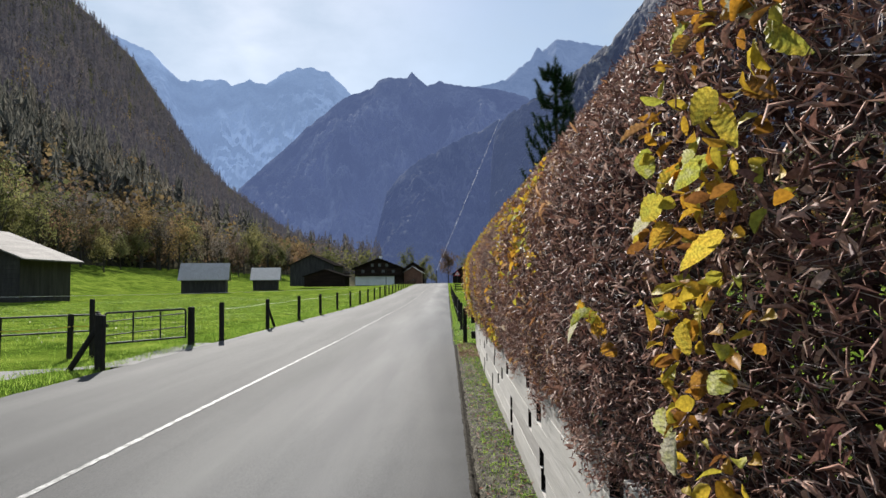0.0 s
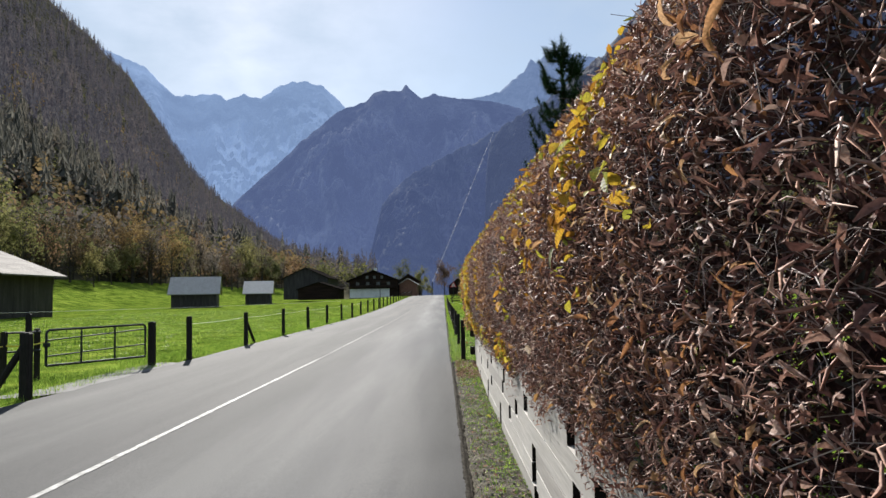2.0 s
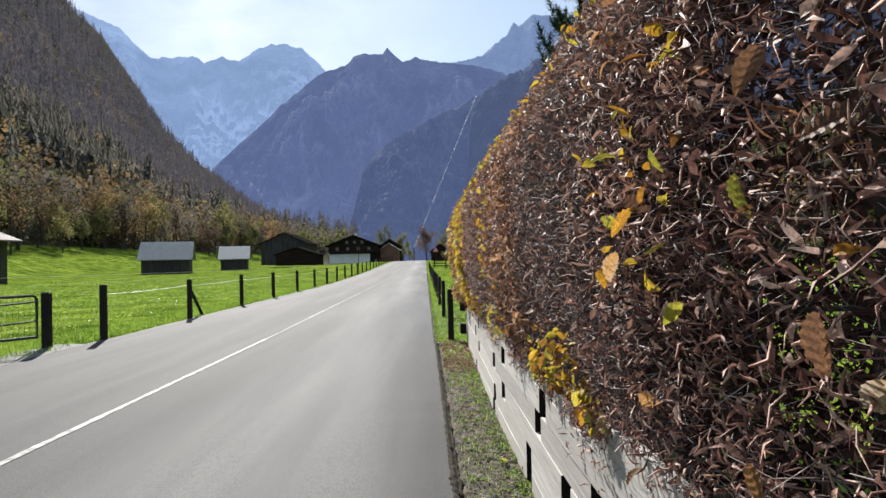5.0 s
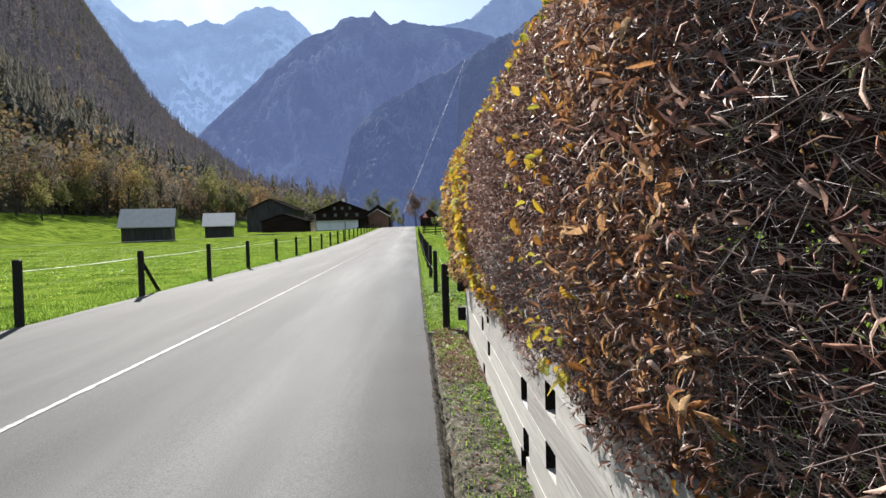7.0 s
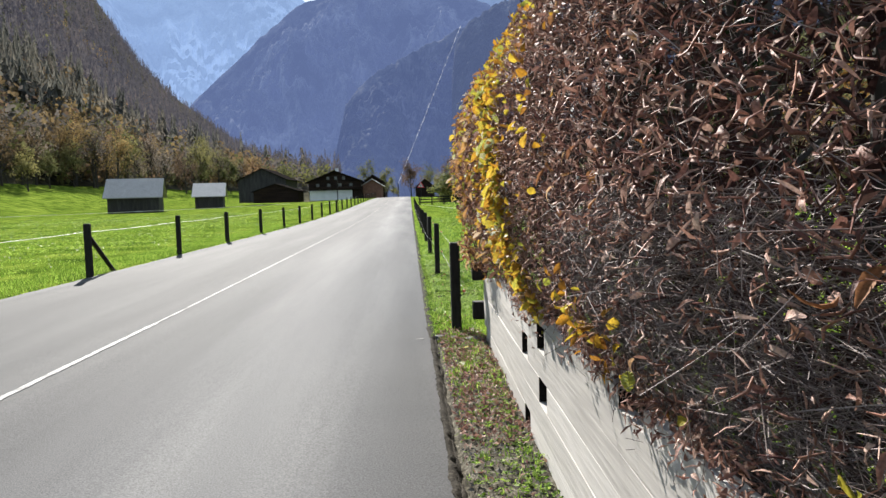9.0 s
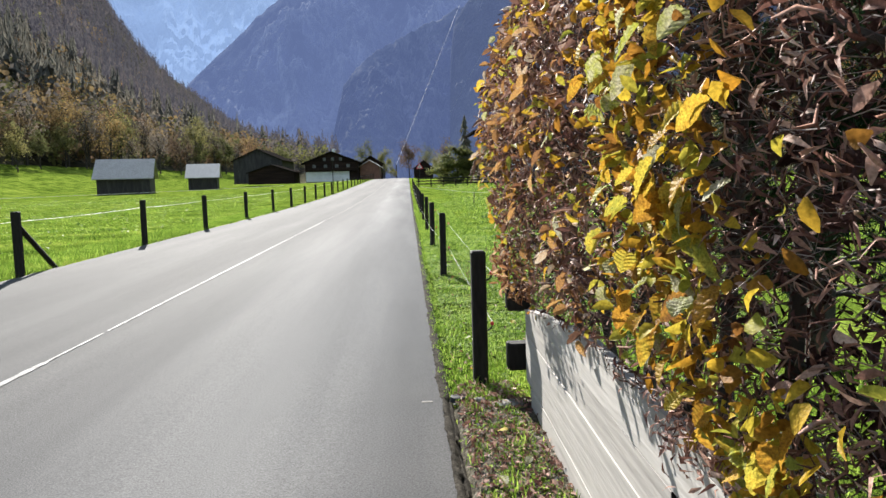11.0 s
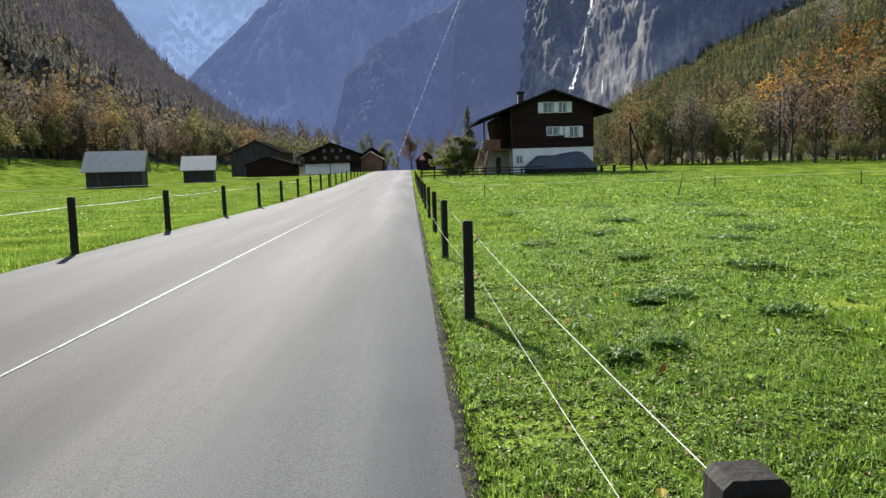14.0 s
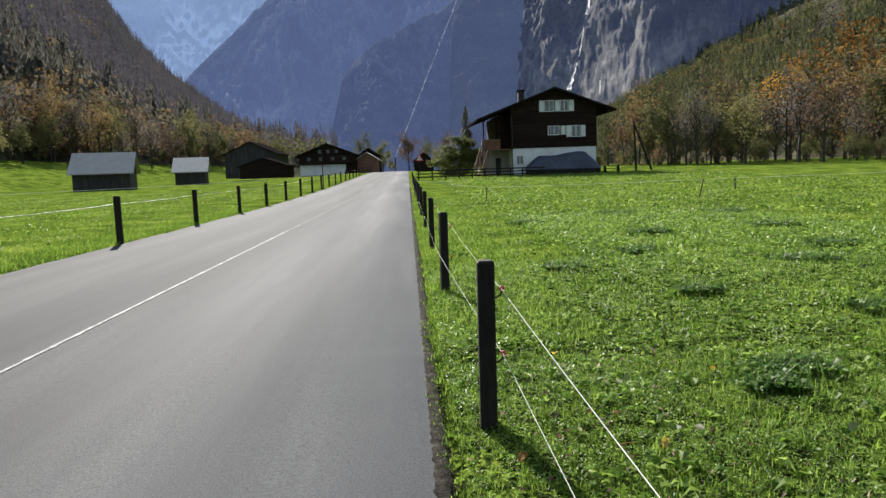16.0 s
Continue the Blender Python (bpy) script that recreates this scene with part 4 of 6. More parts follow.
# gate by the farm track
post("gate_post", -6.46, 9.72, 1.0, 0.075, "stout dark gate post with a slanting brace", 0.0, (0, 0), "gate posts")
post("gate_post", -6.62, 14.97, 0.98, 0.07, "stout dark timber gate post", 0.0, (0, 0), "gate posts")
post("gate_post", -7.88, 12.62, 0.96, 0.045, "thin dark hinge post of the field gate", 0.0, (0, 0), "gate posts")
tagged(part("gate_brace", tube([(-6.52, 9.75, 0.78), (-7.0, 9.62, -0.05)], 0.055, 8), DARKWOOD), "slanting dark timber brace of the gate post", "fence brace")
GL, GR = Vector((-7.78, 12.7, 0)), Vector((-6.7, 14.86, 0))
gate = empty("field_gate", "closed tubular metal field gate with wire mesh", "gate", Matrix.Translation(GL))
way = (GR - GL)
ln = way.length
dirn = way.normalized()
at_ = lambda s, z: dirn * s + Vector((0, 0, z))
part("gate_frame", tube([at_(0.03, 0.24), at_(0.03, 0.84), at_(0.05, 0.89), at_(0.1, 0.92), at_(ln - 0.1, 0.93), at_(ln - 0.05, 0.9), at_(ln - 0.03, 0.85), at_(ln - 0.03, 0.23), at_(0.03, 0.24)], 0.024, 8), METAL, gate)
for s in (0.33, 0.66):
    part("gate_stile", tube([at_(ln * s, 0.24), at_(ln * s, 0.93)], 0.02, 8), METAL, gate)
for z, zz in ((0.42, 0.5), (0.72, 0.83)):
    part("gate_rail", tube([at_(0.03, z), at_(ln - 0.03, zz)], 0.014, 6), METAL, gate)
part("latch", box(-0.02, 0.1, -0.03, 0.03, 0.6, 0.68, 0.008), METAL, gate, "dark latch box")
mesh_bm = bmesh.new()
for k in range(24):
    tube([at_(0.06 + k * (ln - 0.12) / 23, 0.24), at_(0.06 + k * (ln - 0.12) / 23, 0.92)], 0.0025, 3, mesh_bm)
for k in range(6):
    tube([at_(0.04, 0.3 + k * 0.1), at_(ln - 0.04, 0.3 + k * 0.1)], 0.0022, 3, mesh_bm)
part("wire_mesh", mesh_bm, METAL, gate, kind="stuff")
side = [(-7.8, 12.6), (-8.2, 12.05), (-9.05, 10.9), (-9.9, 9.7), (-10.75, 8.5), (-11.6, 7.3)]
for x, y in side[1:]:
    post("fence_post", x, y, 0.95, 0.05, "dark timber post of the side fence", field(x, y), (0.03, 0), "posts of the side fence")
post("fence_post", -7.7, 12.0, 1.25, 0.045, "tall thin post behind the gate post", 0.0, (0, 0), "posts of the side fence")
for z in (0.9, 0.55):
    strand("fence_rail", [(x, y, z) for x, y in side], 0.02, METAL, "thin dark rail of the side fence", "rail", 0.0, 6)
strand("fence_tape", [(x + 0.07, y, 0.7 - 0.03 * k) for k, (x, y) in enumerate(side)], 0.012, YELLOWTAPE, "yellow electric tape on the side fence", sag=0.03)
# gravel apron and path before the gate
verts, faces = [], []
for y in spaced([(-4, 15.6, 0.5)]):
    k = min(max((y - 9.3) / 0.9, 0), 1)
    a, b = -8.7 + 0.12 * noise.noise((y, 0, 2)) + 1.75 * k, -7.35 + 0.1 * noise.noise((y, 5, 2)) + 1.12 * k
    verts += [(a, y, 0.005), ((a + b) / 2, y, 0.03), (b, y, 0.012)]
n = len(verts) // 3
faces = [(3 * i + j, 3 * i + j + 1, 3 * i + j + 4, 3 * i + j + 3) for i in range(n - 1) for j in (0, 1)]
tagged(smooth(part("pavement", (verts, faces), GRAVEL)), "grey gravel apron and path before the gate", "path", kind="structure")

# rail fence at the meadow's end
for k in range(9):
    post("fence_post", 0.9 + k * 1.3, 86 + k * 0.5, 0.95, 0.06, "dark post of a timber rail fence", rise(86), (0, 0), "posts of the rail fence")
for z in (0.3, 0.6, 0.88):
    strand("fence_rail", [(0.7 + k * 1.3, 85.95 + k * 0.5, rise(86) + z) for k in range(11)], 0.06, DARKWOOD, "dark horizontal rail of a timber fence", "rail", 0.0, 5)
for k, (x, y, h, lx) in enumerate(((10.83, 43.9, 0.75, 0.22), (21.0, 47.8, 0.7, 0.0), (3.0, 46, 0.6, 0.05), (14.5, 49, 0.6, -0.05))):
    ob = post("fence_stake", x, y, h, 0.02, "thin leaning stake in the meadow", None, (lx, 0), "stakes in the meadow")
strand("fence_wire", [(0.36, 43.6, 1.0), (3.0, 46, 0.62), (10.9, 43.9, 0.7), (14.5, 49, 0.6), (21.0, 47.8, 0.66), (34, 52, 0.75)], 0.006, WIRE, "pale electric fence cord across the meadow")
# stay poles beside the chalet
for (a, b) in (((24.6, 96, 0.4), (24.4, 96, 6.0)), ((26.4, 96, 0.4), (24.45, 96, 5.6)), ((49.5, 112, 0.6), (49.5, 112, 9.0))):
    tagged(part("utility_pole", tube([a, b], [0.12, 0.09], 8), DARKWOOD), "dark slender wooden utility pole", "pole")

# overhead line climbing to the cliff
CA, CB = Vector((-3.05, 200, 4.85)), Vector((66.4, 900, 202))
out = [CA.lerp(CB, t / 30) for t in range(31)]
tagged(part("overhead_cable", tube(out, [0.045 + 0.09 * t / 30 for t in range(31)], 6), CABLE), "pale steel cable climbing from the valley to the cliff", "cable")
tagged(part("utility_pole", tube([(-3.05, 200.1, 0.8), (-3.05, 200.1, 5.0)], [0.16, 0.12], 8), DARKWOOD), "short dark pole holding the overhead cable", "pole")

for ca_, cb_, r0_, r1_ in ((Vector((40, 690, 60)), Vector((146, 900, 240)), 0.05, 0.07), (Vector((86, 690, 110)), Vector((168, 900, 240)), 0.04, 0.06)):
    tagged(part("overhead_cable", tube([ca_.lerp(cb_, t / 8) for t in range(9)], [r0_ + (r1_ - r0_) * t / 8 for t in range(9)], 5), CABLE), "thin steel cable high before the cliff", "cable")

# warning sign and marker pole by the far road
sign = empty("road_sign", "triangular red-edged warning sign on a grey post", "road sign", pose(1.36, 106, rise(106)))
part("post", tube([(0, 0, -0.3), (0, 0, 2.5)], 0.035, 8), METAL, sign)
part("panel", prism([(-0.46, 1.75), (0.46, 1.75), (0.0, 2.55)], "y", -0.06, -0.04), RED, sign, "red triangular border")
part("face", prism([(-0.3, 1.85), (0.3, 1.85), (0.0, 2.36)], "y", -0.068, -0.0605), SHUTTER, sign, "white triangular face")
part("symbol", box(-0.06, 0.06, -0.073, -0.0685, 1.92, 2.12), BLACK, sign, "black symbol")
post("marker_pole", -6.4, 72, 2.8, 0.035, "tall thin dark marker pole beside the road fence", rise(72), (0.005, 0), "", False)


# ---- board fence under the hedge ----
FX = 0.47
plank_fence = empty("plank_fence", "low fence of pale weathered stacked boards with open joints", "fence", Matrix.Translation((FX, 3, 0)))
ROWS_Z = [(-0.06, 0.13), (0.1315, 0.275), (0.2765, 0.41), (0.4115, 0.55), (0.5515, 0.69), (0.6915, 0.83)]
JOINTS = [(11.51, 8.85, 6.6, 3.5, 1.0, -1.6, -4.3), (8.73, 6.6, 3.6, 1.2, -1.5, -4.2), (10.98, 7.97, 5.4, 3.6, 1.25, -1.2, -3.9),
          (11.57, 8.77, 6.2, 4.8, 1.95, -0.7, -3.4), (11.02, 7.97, 6.0, 4.05, 1.4, -1.0, -3.6), (9.4, 7.2, 5.1, 2.05, -0.95, -3.2, -5.8)]
joints = [13.95, 11.25, 8.6, 6.3, 4.0, 1.5, -1.1, -3.7, -6.3, -8.2]
TOP = [(-9, 0.83), (6.5, 0.82), (8.5, 0.77), (10.6, 0.745), (12.5, 0.74), (13.0, 0.715), (13.7, 0.64), (14.3, 0.56)]
frng = random.Random(4)


def turn_out(y):
    """The fence leaves the road a little towards its end."""
    return 0.062 * min(max((y - 9.0) / 5.0, 0.0), 1.0)


for r, (z0, z1) in enumerate(ROWS_Z):
    stops = ([(14.28 if r else 14.1)] if r < 5 else [13.1]) + list(JOINTS[r]) + [-8.2]
    for k in range(len(stops) - 1):
        hi = stops[k] - (0.115 + frng.uniform(-0.02, 0.02) if k else 0.0)
        lo = stops[k + 1] + 0.115 + frng.uniform(-0.02, 0.02)
        bow, sink = frng.uniform(-0.006, 0.006), [frng.choice((0.0, 0.0, 0.004, 0.011)) for _ in range(2)]
        bm = bmesh.new()
        n = 8
        rings = []
        for s in range(n + 1):
            u = s / n
            y = lo + (hi - lo) * u
            w_ = 0.006 * noise.noise((y * 0.8, 3, 1)) + 0.0012 * noise.noise((r * 7.3, k, 2))
            crown = along(TOP, y) + 0.012 * noise.noise((y * 1.3, 5, 7))
            top_ = min(z1 - sink[0] * max(0, 1 - 4 * u) - sink[1] * max(0, 4 * u - 3), crown)
            top_ = max(top_, z0 + 0.004)
            rings.append([bm.verts.new((px + w_ + turn_out(y) + bow * math.sin(math.pi * u), y - 3, pz)) for px, pz in ((-0.022, z0), (0.022, z0), (0.022, top_), (-0.022, top_))])
        for q, t in zip(rings, rings[1:]):
            for i in range(4):
                bm.faces.new((q[i], q[(i + 1) % 4], t[(i + 1) % 4], t[i]))
        bm.faces.new(rings[0][::-1])
        bm.faces.new(rings[-1])
        bmesh.ops.recalc_face_normals(bm, faces=bm.faces[:])
        bmesh.ops.bevel(bm, geom=[e for e in bm.edges if e.is_manifold and e.calc_face_angle(0) > 0.8], offset=0.0004, segments=1, affect="EDGES")
        ob = part("board", bm, BOARD, plank_fence)
        ob.data.materials.append(ENDGRAIN)
        for p in ob.data.polygons:
            if abs(p.normal.y) > 0.9:
                p.material_index = 1
for y in joints:
    if y < 13:
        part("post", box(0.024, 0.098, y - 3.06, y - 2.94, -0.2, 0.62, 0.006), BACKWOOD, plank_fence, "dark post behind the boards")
# added plank whose black stands for the shade behind the boards
part("backing", box(0.10, 0.12, -11.3, 11.3, -0.2, 0.53, 0.004), BACKWOOD, plank_fence, "black plank added behind the boards as shade in the joints")
part("post", box(0.075, 0.185, 11.25, 11.37, -0.2, 0.55, 0.012), DARKWOOD, plank_fence, "dark end post")
for z in (0.25, 0.627):
    part("crosspiece", box(-0.06, 0.085, 11.36, 11.48, z - 0.085, z + 0.085, 0.01), DARKWOOD, plank_fence, "dark square timber end")

# ---- verge ----
vx = [0.0, 0.06, 0.11, 0.17, 0.24, 0.31, 0.38, 0.46, 0.6, 0.9, 1.3, 1.7]
vys = spaced([(-14, 14.6, 0.09)])
verts = [(x, y, 0.012 + 0.03 * max(0, noise.noise((x * 5, y * 5, 0))) + 0.02 * noise.noise((x * 17, y * 17, 3)) - (0.055 if x < 0.07 else 0) - 0.06 * max(0, (y - 14.2) / 0.4)) for y in vys for x in vx]
w = len(vx)
faces = [(j * w + i, j * w + i + 1, j * w + w + i + 1, j * w + w + i) for j in range(len(vys) - 1) for i in range(w - 1)]
verge = tagged(smooth(part("ground_verge", (verts, faces), SOIL)), "strip of bare brown soil between road and fence", "verge", kind="structure")


def clumps(rng, n, xlo, xhi, ylo, yhi, h0, h1, blades, wide, floor, plain=False, thin=1.0):
    """Tufts of grass blades in one mesh."""
    x, y = rng.uniform(xlo, xhi, n), rng.uniform(ylo, yhi, n)
    z = np.array([floor(a, b) for a, b in zip(x, y)])
    ids = np.repeat(np.arange(n), blades)
    m = n * blades
    q = rng.uniform(0, 2 * np.pi, m)
    px, py = x[ids] + rng.normal(0, wide, m), y[ids] + rng.normal(0, wide, m)
    h = rng.uniform(h0, h1, m) * rng.uniform(0.6, 1.2, n)[ids]
    lean = rng.uniform(0.15, 0.9, m) * h
    bw = rng.uniform(0.0015, 0.0042, m) * thin
    dx, dy = np.cos(q), np.sin(q)
    base = np.c_[px, py, z[ids] - 0.01]
    side = np.c_[-dy, dx, np.zeros(m)] * bw[:, None]
    mid = base + np.c_[dx * lean * 0.35, dy * lean * 0.35, h * 0.65]
    tip = base + np.c_[dx * lean, dy * lean, h]
    if plain:
        return np.stack([base - side * 1.6, base + side * 1.6, tip], 1).reshape(-1, 3), np.arange(3 * m).reshape(-1, 3)
    v = np.stack([base - side, base + side, mid + side * 0.8, mid - side * 0.8, tip], 1).reshape(-1, 3)
    k = np.arange(m) * 5
    f = np.c_[k, k + 1, k + 2, k + 3].tolist() + np.c_[k + 3, k + 2, k + 4].tolist()
    return v, f


def curled(rng, F, length, wide, rows=3, curl=1.1, droop=0.5, cross=3):
    """Dry leaves at the places F, each a sheet rolled about its midrib and bent along it; cross: points over its width."""
    n = len(F)
    L = length * rng.uniform(0.6, 1.3, n)
    W = wide * rng.uniform(0.5, 1.3, n)
    axis = np.c_[rng.normal(-0.55, 0.5, n), rng.normal(-0.25, 0.75, n), rng.normal(0.05, 0.6, n)]
    axis /= np.linalg.norm(axis, axis=1)[:, None]
    nor = np.c_[rng.normal(-0.7, 0.6, n), rng.normal(0, 0.6, n), rng.normal(0.5, 0.6, n)]
    side = np.cross(axis, nor)
    side /= np.linalg.norm(side, axis=1)[:, None]
    nor = np.cross(side, axis)
    bend = rng.normal(droop, 0.6, n)
    roll = np.clip(curl * rng.uniform(0.35, 1.35, n), 0.1, 2.9)
    turn = rng.normal(0, 0.5, n)
    cols = []
    for i in range(rows + 1):
        t = i / rows
        ang = bend * t
        c = F[:, :3] + axis * (L * t * np.cos(ang * 0.6))[:, None] - nor * (L * t * np.sin(ang * 0.6))[:, None]
        half = W * (math.sin(math.pi * (0.06 + 0.9 * t)) ** 0.8 if rows > 1 else 0.75 - 0.6 * t)
        for k in range(cross):
            q = roll * (2 * k / (cross - 1) - 1)
            x_, z_ = half * np.sin(q) / roll, half * (1 - np.cos(q)) / roll
            tw = turn * t
            cols.append(c + side * (x_ * np.cos(tw) - z_ * np.sin(tw))[:, None] + nor * (x_ * np.sin(tw) + z_ * np.cos(tw))[:, None])
    v = np.stack(cols, 1).reshape(-1, 3)
    k = (np.arange(n) * cross * (rows + 1))[:, None]
    f = []
    for i in range(rows):
        for j in range(cross - 1):
            a = cross * i + j
            f.append(k + np.array([[a, a + 1, a + cross + 1, a + cross]]))
    return v, np.concatenate(f, 0)


def rolled(rng, F, length, radius, segs=3, sides=4):
    """Leaves dried into thin crooked rolls, at the places F."""
    n = len(F)
    L, R = length * rng.uniform(0.5, 1.35, n), radius * rng.uniform(0.6, 1.4, n)
    d = np.c_[rng.normal(-0.5, 0.5, n), rng.normal(-0.25, 0.75, n), rng.normal(0.0, 0.65, n)]
    d /= np.linalg.norm(d, axis=1)[:, None]
    e = np.cross(d, rng.normal(size=(n, 3)))
    e /= np.linalg.norm(e, axis=1)[:, None]
    g = np.cross(d, e)
    bow, hook = rng.normal(0, 0.28, n), rng.normal(0, 0.22, n)
    rings = []
    for i in range(segs + 1):
        t = i / segs
        c = F[:, :3] + d * (L * t)[:, None] + e * (L * bow * 4 * t * (1 - t))[:, None] + g * (L * hook * t * t)[:, None]
        w = R * (0.35 + 0.65 * math.sin(math.pi * min(0.97, 0.08 + 0.85 * t)))
        for k in range(sides):
            q = 2 * math.pi * k / sides + 0.8 * t
            rings.append(c + e * (w * math.cos(q))[:, None] + g * (w * 0.6 * math.sin(q))[:, None])
    v = np.stack(rings, 1).reshape(-1, 3)
    k = (np.arange(n) * sides * (segs + 1))[:, None]
    f = [k + np.array([[i * sides + j, i * sides + (j + 1) % sides, (i + 1) * sides + (j + 1) % sides, (i + 1) * sides + j]]) for i in range(segs) for j in range(sides)]
    return v, np.concatenate(f, 0)


def rosettes(rng, n, xlo, xhi, ylo, yhi, size, leaves, floor):
    """Low broad-leaved weeds, several leaves to a plant, in one mesh."""
    x, y = rng.uniform(xlo, xhi, n), rng.uniform(ylo, yhi, n)
    z = np.array([floor(a, b) for a, b in zip(x, y)])
    ids = np.repeat(np.arange(n), leaves)
    m = n * leaves
    q, s = rng.uniform(0, 2 * np.pi, m), size * rng.uniform(0.5, 1.3, m)
    d = np.c_[np.cos(q), np.sin(q), np.zeros(m)]
    e = np.c_[-np.sin(q), np.cos(q), np.zeros(m)]
    o = np.c_[x[ids], y[ids], z[ids] + 0.004]
    up = np.c_[np.zeros(m), np.zeros(m), s * rng.uniform(0.2, 0.9, m)]
    mid, tip = o + d * s[:, None] * 0.5 + up * 0.8, o + d * s[:, None] + up * 0.7
    wd = e * (s * rng.uniform(0.18, 0.3, m))[:, None]
    v = np.stack([o, mid - wd, tip, mid + wd], 1).reshape(-1, 3)
    return v, np.arange(4 * m).reshape(-1, 4)


def clover(rng, n, xlo, xhi, ylo, yhi, size, high, flat=1.0):
    """Small roundish leaves at many heights and tilts over the meadow, thinned to uneven patches."""
    x, y = rng.uniform(xlo, xhi, n), rng.uniform(ylo, yhi, n)
    thick = np.array([noise.noise((a * 2.1, b * 2.1, 3)) + 0.7 * noise.noise((a * 7, b * 7, 5)) for a, b in zip(x, y)])
    keep = rng.uniform(-1.5, 0.45, n) < thick
    x, y, thick = x[keep], y[keep], thick[keep]
    m = len(x)
    z = np.array([field(a, b) for a, b in zip(x, y)]) + high * np.clip(0.45 + thick, 0.12, 1.3) * rng.uniform(0.1, 1.0, m) ** 0.7
    nor = np.c_[rng.normal(0, 0.5, m), rng.normal(-0.1, 0.5, m), np.full(m, flat)]
    nor /= np.linalg.norm(nor, axis=1)[:, None]
    q = rng.uniform(0, 2 * np.pi, m)
    d = np.cross(nor, np.c_[np.cos(q), np.sin(q), np.zeros(m)])
    d /= np.linalg.norm(d, axis=1)[:, None]
    e = np.cross(nor, d)
    s_ = (size * rng.uniform(0.5, 1.4, m))[:, None]
    o = np.c_[x, y, z]
    k = rng.uniform(0.25, 0.5, m)[:, None]
    v = np.stack([o - d * s_, o - e * s_ * k - d * s_ * 0.2 + nor * s_ * 0.15, o + d * s_, o + e * s_ * k + d * s_ * 0.15 + nor * s_ * 0.15], 1).reshape(-1, 3)
    return v, np.arange(4 * m).reshape(-1, 4)


grng = np.random.default_rng(9)
floor_v = lambda x, y: 0.02
floor_f = lambda x, y: field(x, y)


def both(*pairs):
    v, f, k = [], [], 0
    for a, b in pairs:
        v.append(np.asarray(a))
        f += [[i + k for i in q] for q in (b.tolist() if isinstance(b, np.ndarray) else b)]
        k += len(a)
    return np.concatenate(v), f


mats_near = both(clumps(grng, 380, 0.0, 0.14, 14.4, 24, 0.02, 0.05, 9, 0.02, floor_f),
                 clumps(grng, 2600, 0.04, 2.6, 16.5, 23, 0.02, 0.06, 9, 0.02, floor_f, False, 0.7),
                 clumps(grng, 2200, 0.04, 2.2, 14.3, 17, 0.025, 0.07, 8, 0.03, floor_f),
                 clumps(grng, 2600, 0.8, 7, 17.5, 27, 0.04, 0.09, 8, 0.03, floor_f, False, 0.75),
                 clumps(grng, 2400, 0.1, 3.3, 17.8, 21.6, 0.03, 0.075, 9, 0.015, floor_f, False, 0.6),
                 clumps(grng, 300, 0.8, 9, 15.5, 30, 0.08, 0.15, 16, 0.06, floor_f))
tagged(part("clover", both(clover(grng, 100000, 0.11, 3.0, 15.5, 21.5, 0.011, 0.045), clover(grng, 90000, 0.1, 6.5, 20.5, 27, 0.018, 0.06), clover(grng, 40000, 2.5, 9, 26, 38, 0.035, 0.09)), CLOVER), "small glossy green clover leaves in the meadow", "clover", kind="stuff")
# flat dark bits laid under the clover to darken its gaps
tagged(part("thatch", both(clover(grng, 22000, 0.04, 3.2, 15.3, 22, 0.03, 0.008, 2.5), clover(grng, 12000, 0.3, 6.0, 21.5, 26, 0.04, 0.008, 2.5)), UNDERLAY), "flat dark leaf bits in the gaps under the meadow", "thatch", kind="stuff")
tufts = []
for x, y, s in ((5.06, 25.9, 0.4), (2.83, 23.8, 0.22), (2.3, 20.9, 0.24), (2.0, 20.6, 0.15), (3.93, 22.5, 0.25), (4.49, 30.4, 0.4), (1.18, 18.6, 0.12), (3.0, 19.9, 0.2), (1.6, 18.9, 0.13), (6.4, 27.5, 0.4), (7.2, 31, 0.5), (3.4, 27.5, 0.3), (8.4, 36, 0.6), (5.5, 36.5, 0.5), (1.9, 26.0, 0.25), (2.6, 34, 0.4)):
    tufts.append(rosettes(grng, int(260 * s), x - s, x + s, y - s * 0.7, y + s * 0.7, 0.07, 7, lambda a, b: field(a, b) + 0.03))
    tufts.append(clumps(grng, int(110 * s), x - s, x + s, y - s * 0.7, y + s * 0.7, 0.09, 0.2, 9, 0.05, floor_f))
tagged(part("weeds", both(*tufts), WEED), "dark green leafy weed tussocks in the meadow", "weeds", kind="stuff")
tagged(part("grass", mats_near, BLADE), "dense short bright green meadow grass with clover", "grass", kind="stuff")
mats_mid = both(clumps(grng, 9000, 0.08, 1.4, 22, 48, 0.05, 0.1, 5, 0.05, floor_f, True), clumps(grng, 9000, 1.0, 18, 22, 55, 0.06, 0.13, 6, 0.1, floor_f, True),
                rosettes(grng, 5000, 0.5, 14, 18, 50, 0.08, 6, floor_f),
                clumps(grng, 700, 1.5, 26, 24, 80, 0.12, 0.22, 24, 0.16, floor_f, True), clover(grng, 30000, 2.5, 28, 36, 92, 0.08, 0.12))
tagged(part("grass", mats_mid, BLADE), "bright green pasture grass in tussocks", "grass", kind="stuff")
mats_left = both(clumps(grng, 6500, -7.6, -6.36, 5, 48, 0.05, 0.13, 6, 0.05, floor_f, True), clumps(grng, 6000, -16, -7.2, 6, 55, 0.05, 0.12, 6, 0.09, floor_f, True),
                 clumps(grng, 500, -30, -8, 14, 80, 0.1, 0.18, 24, 0.16, floor_f, True), clover(grng, 25000, -34, -8, 16, 80, 0.06, 0.1))
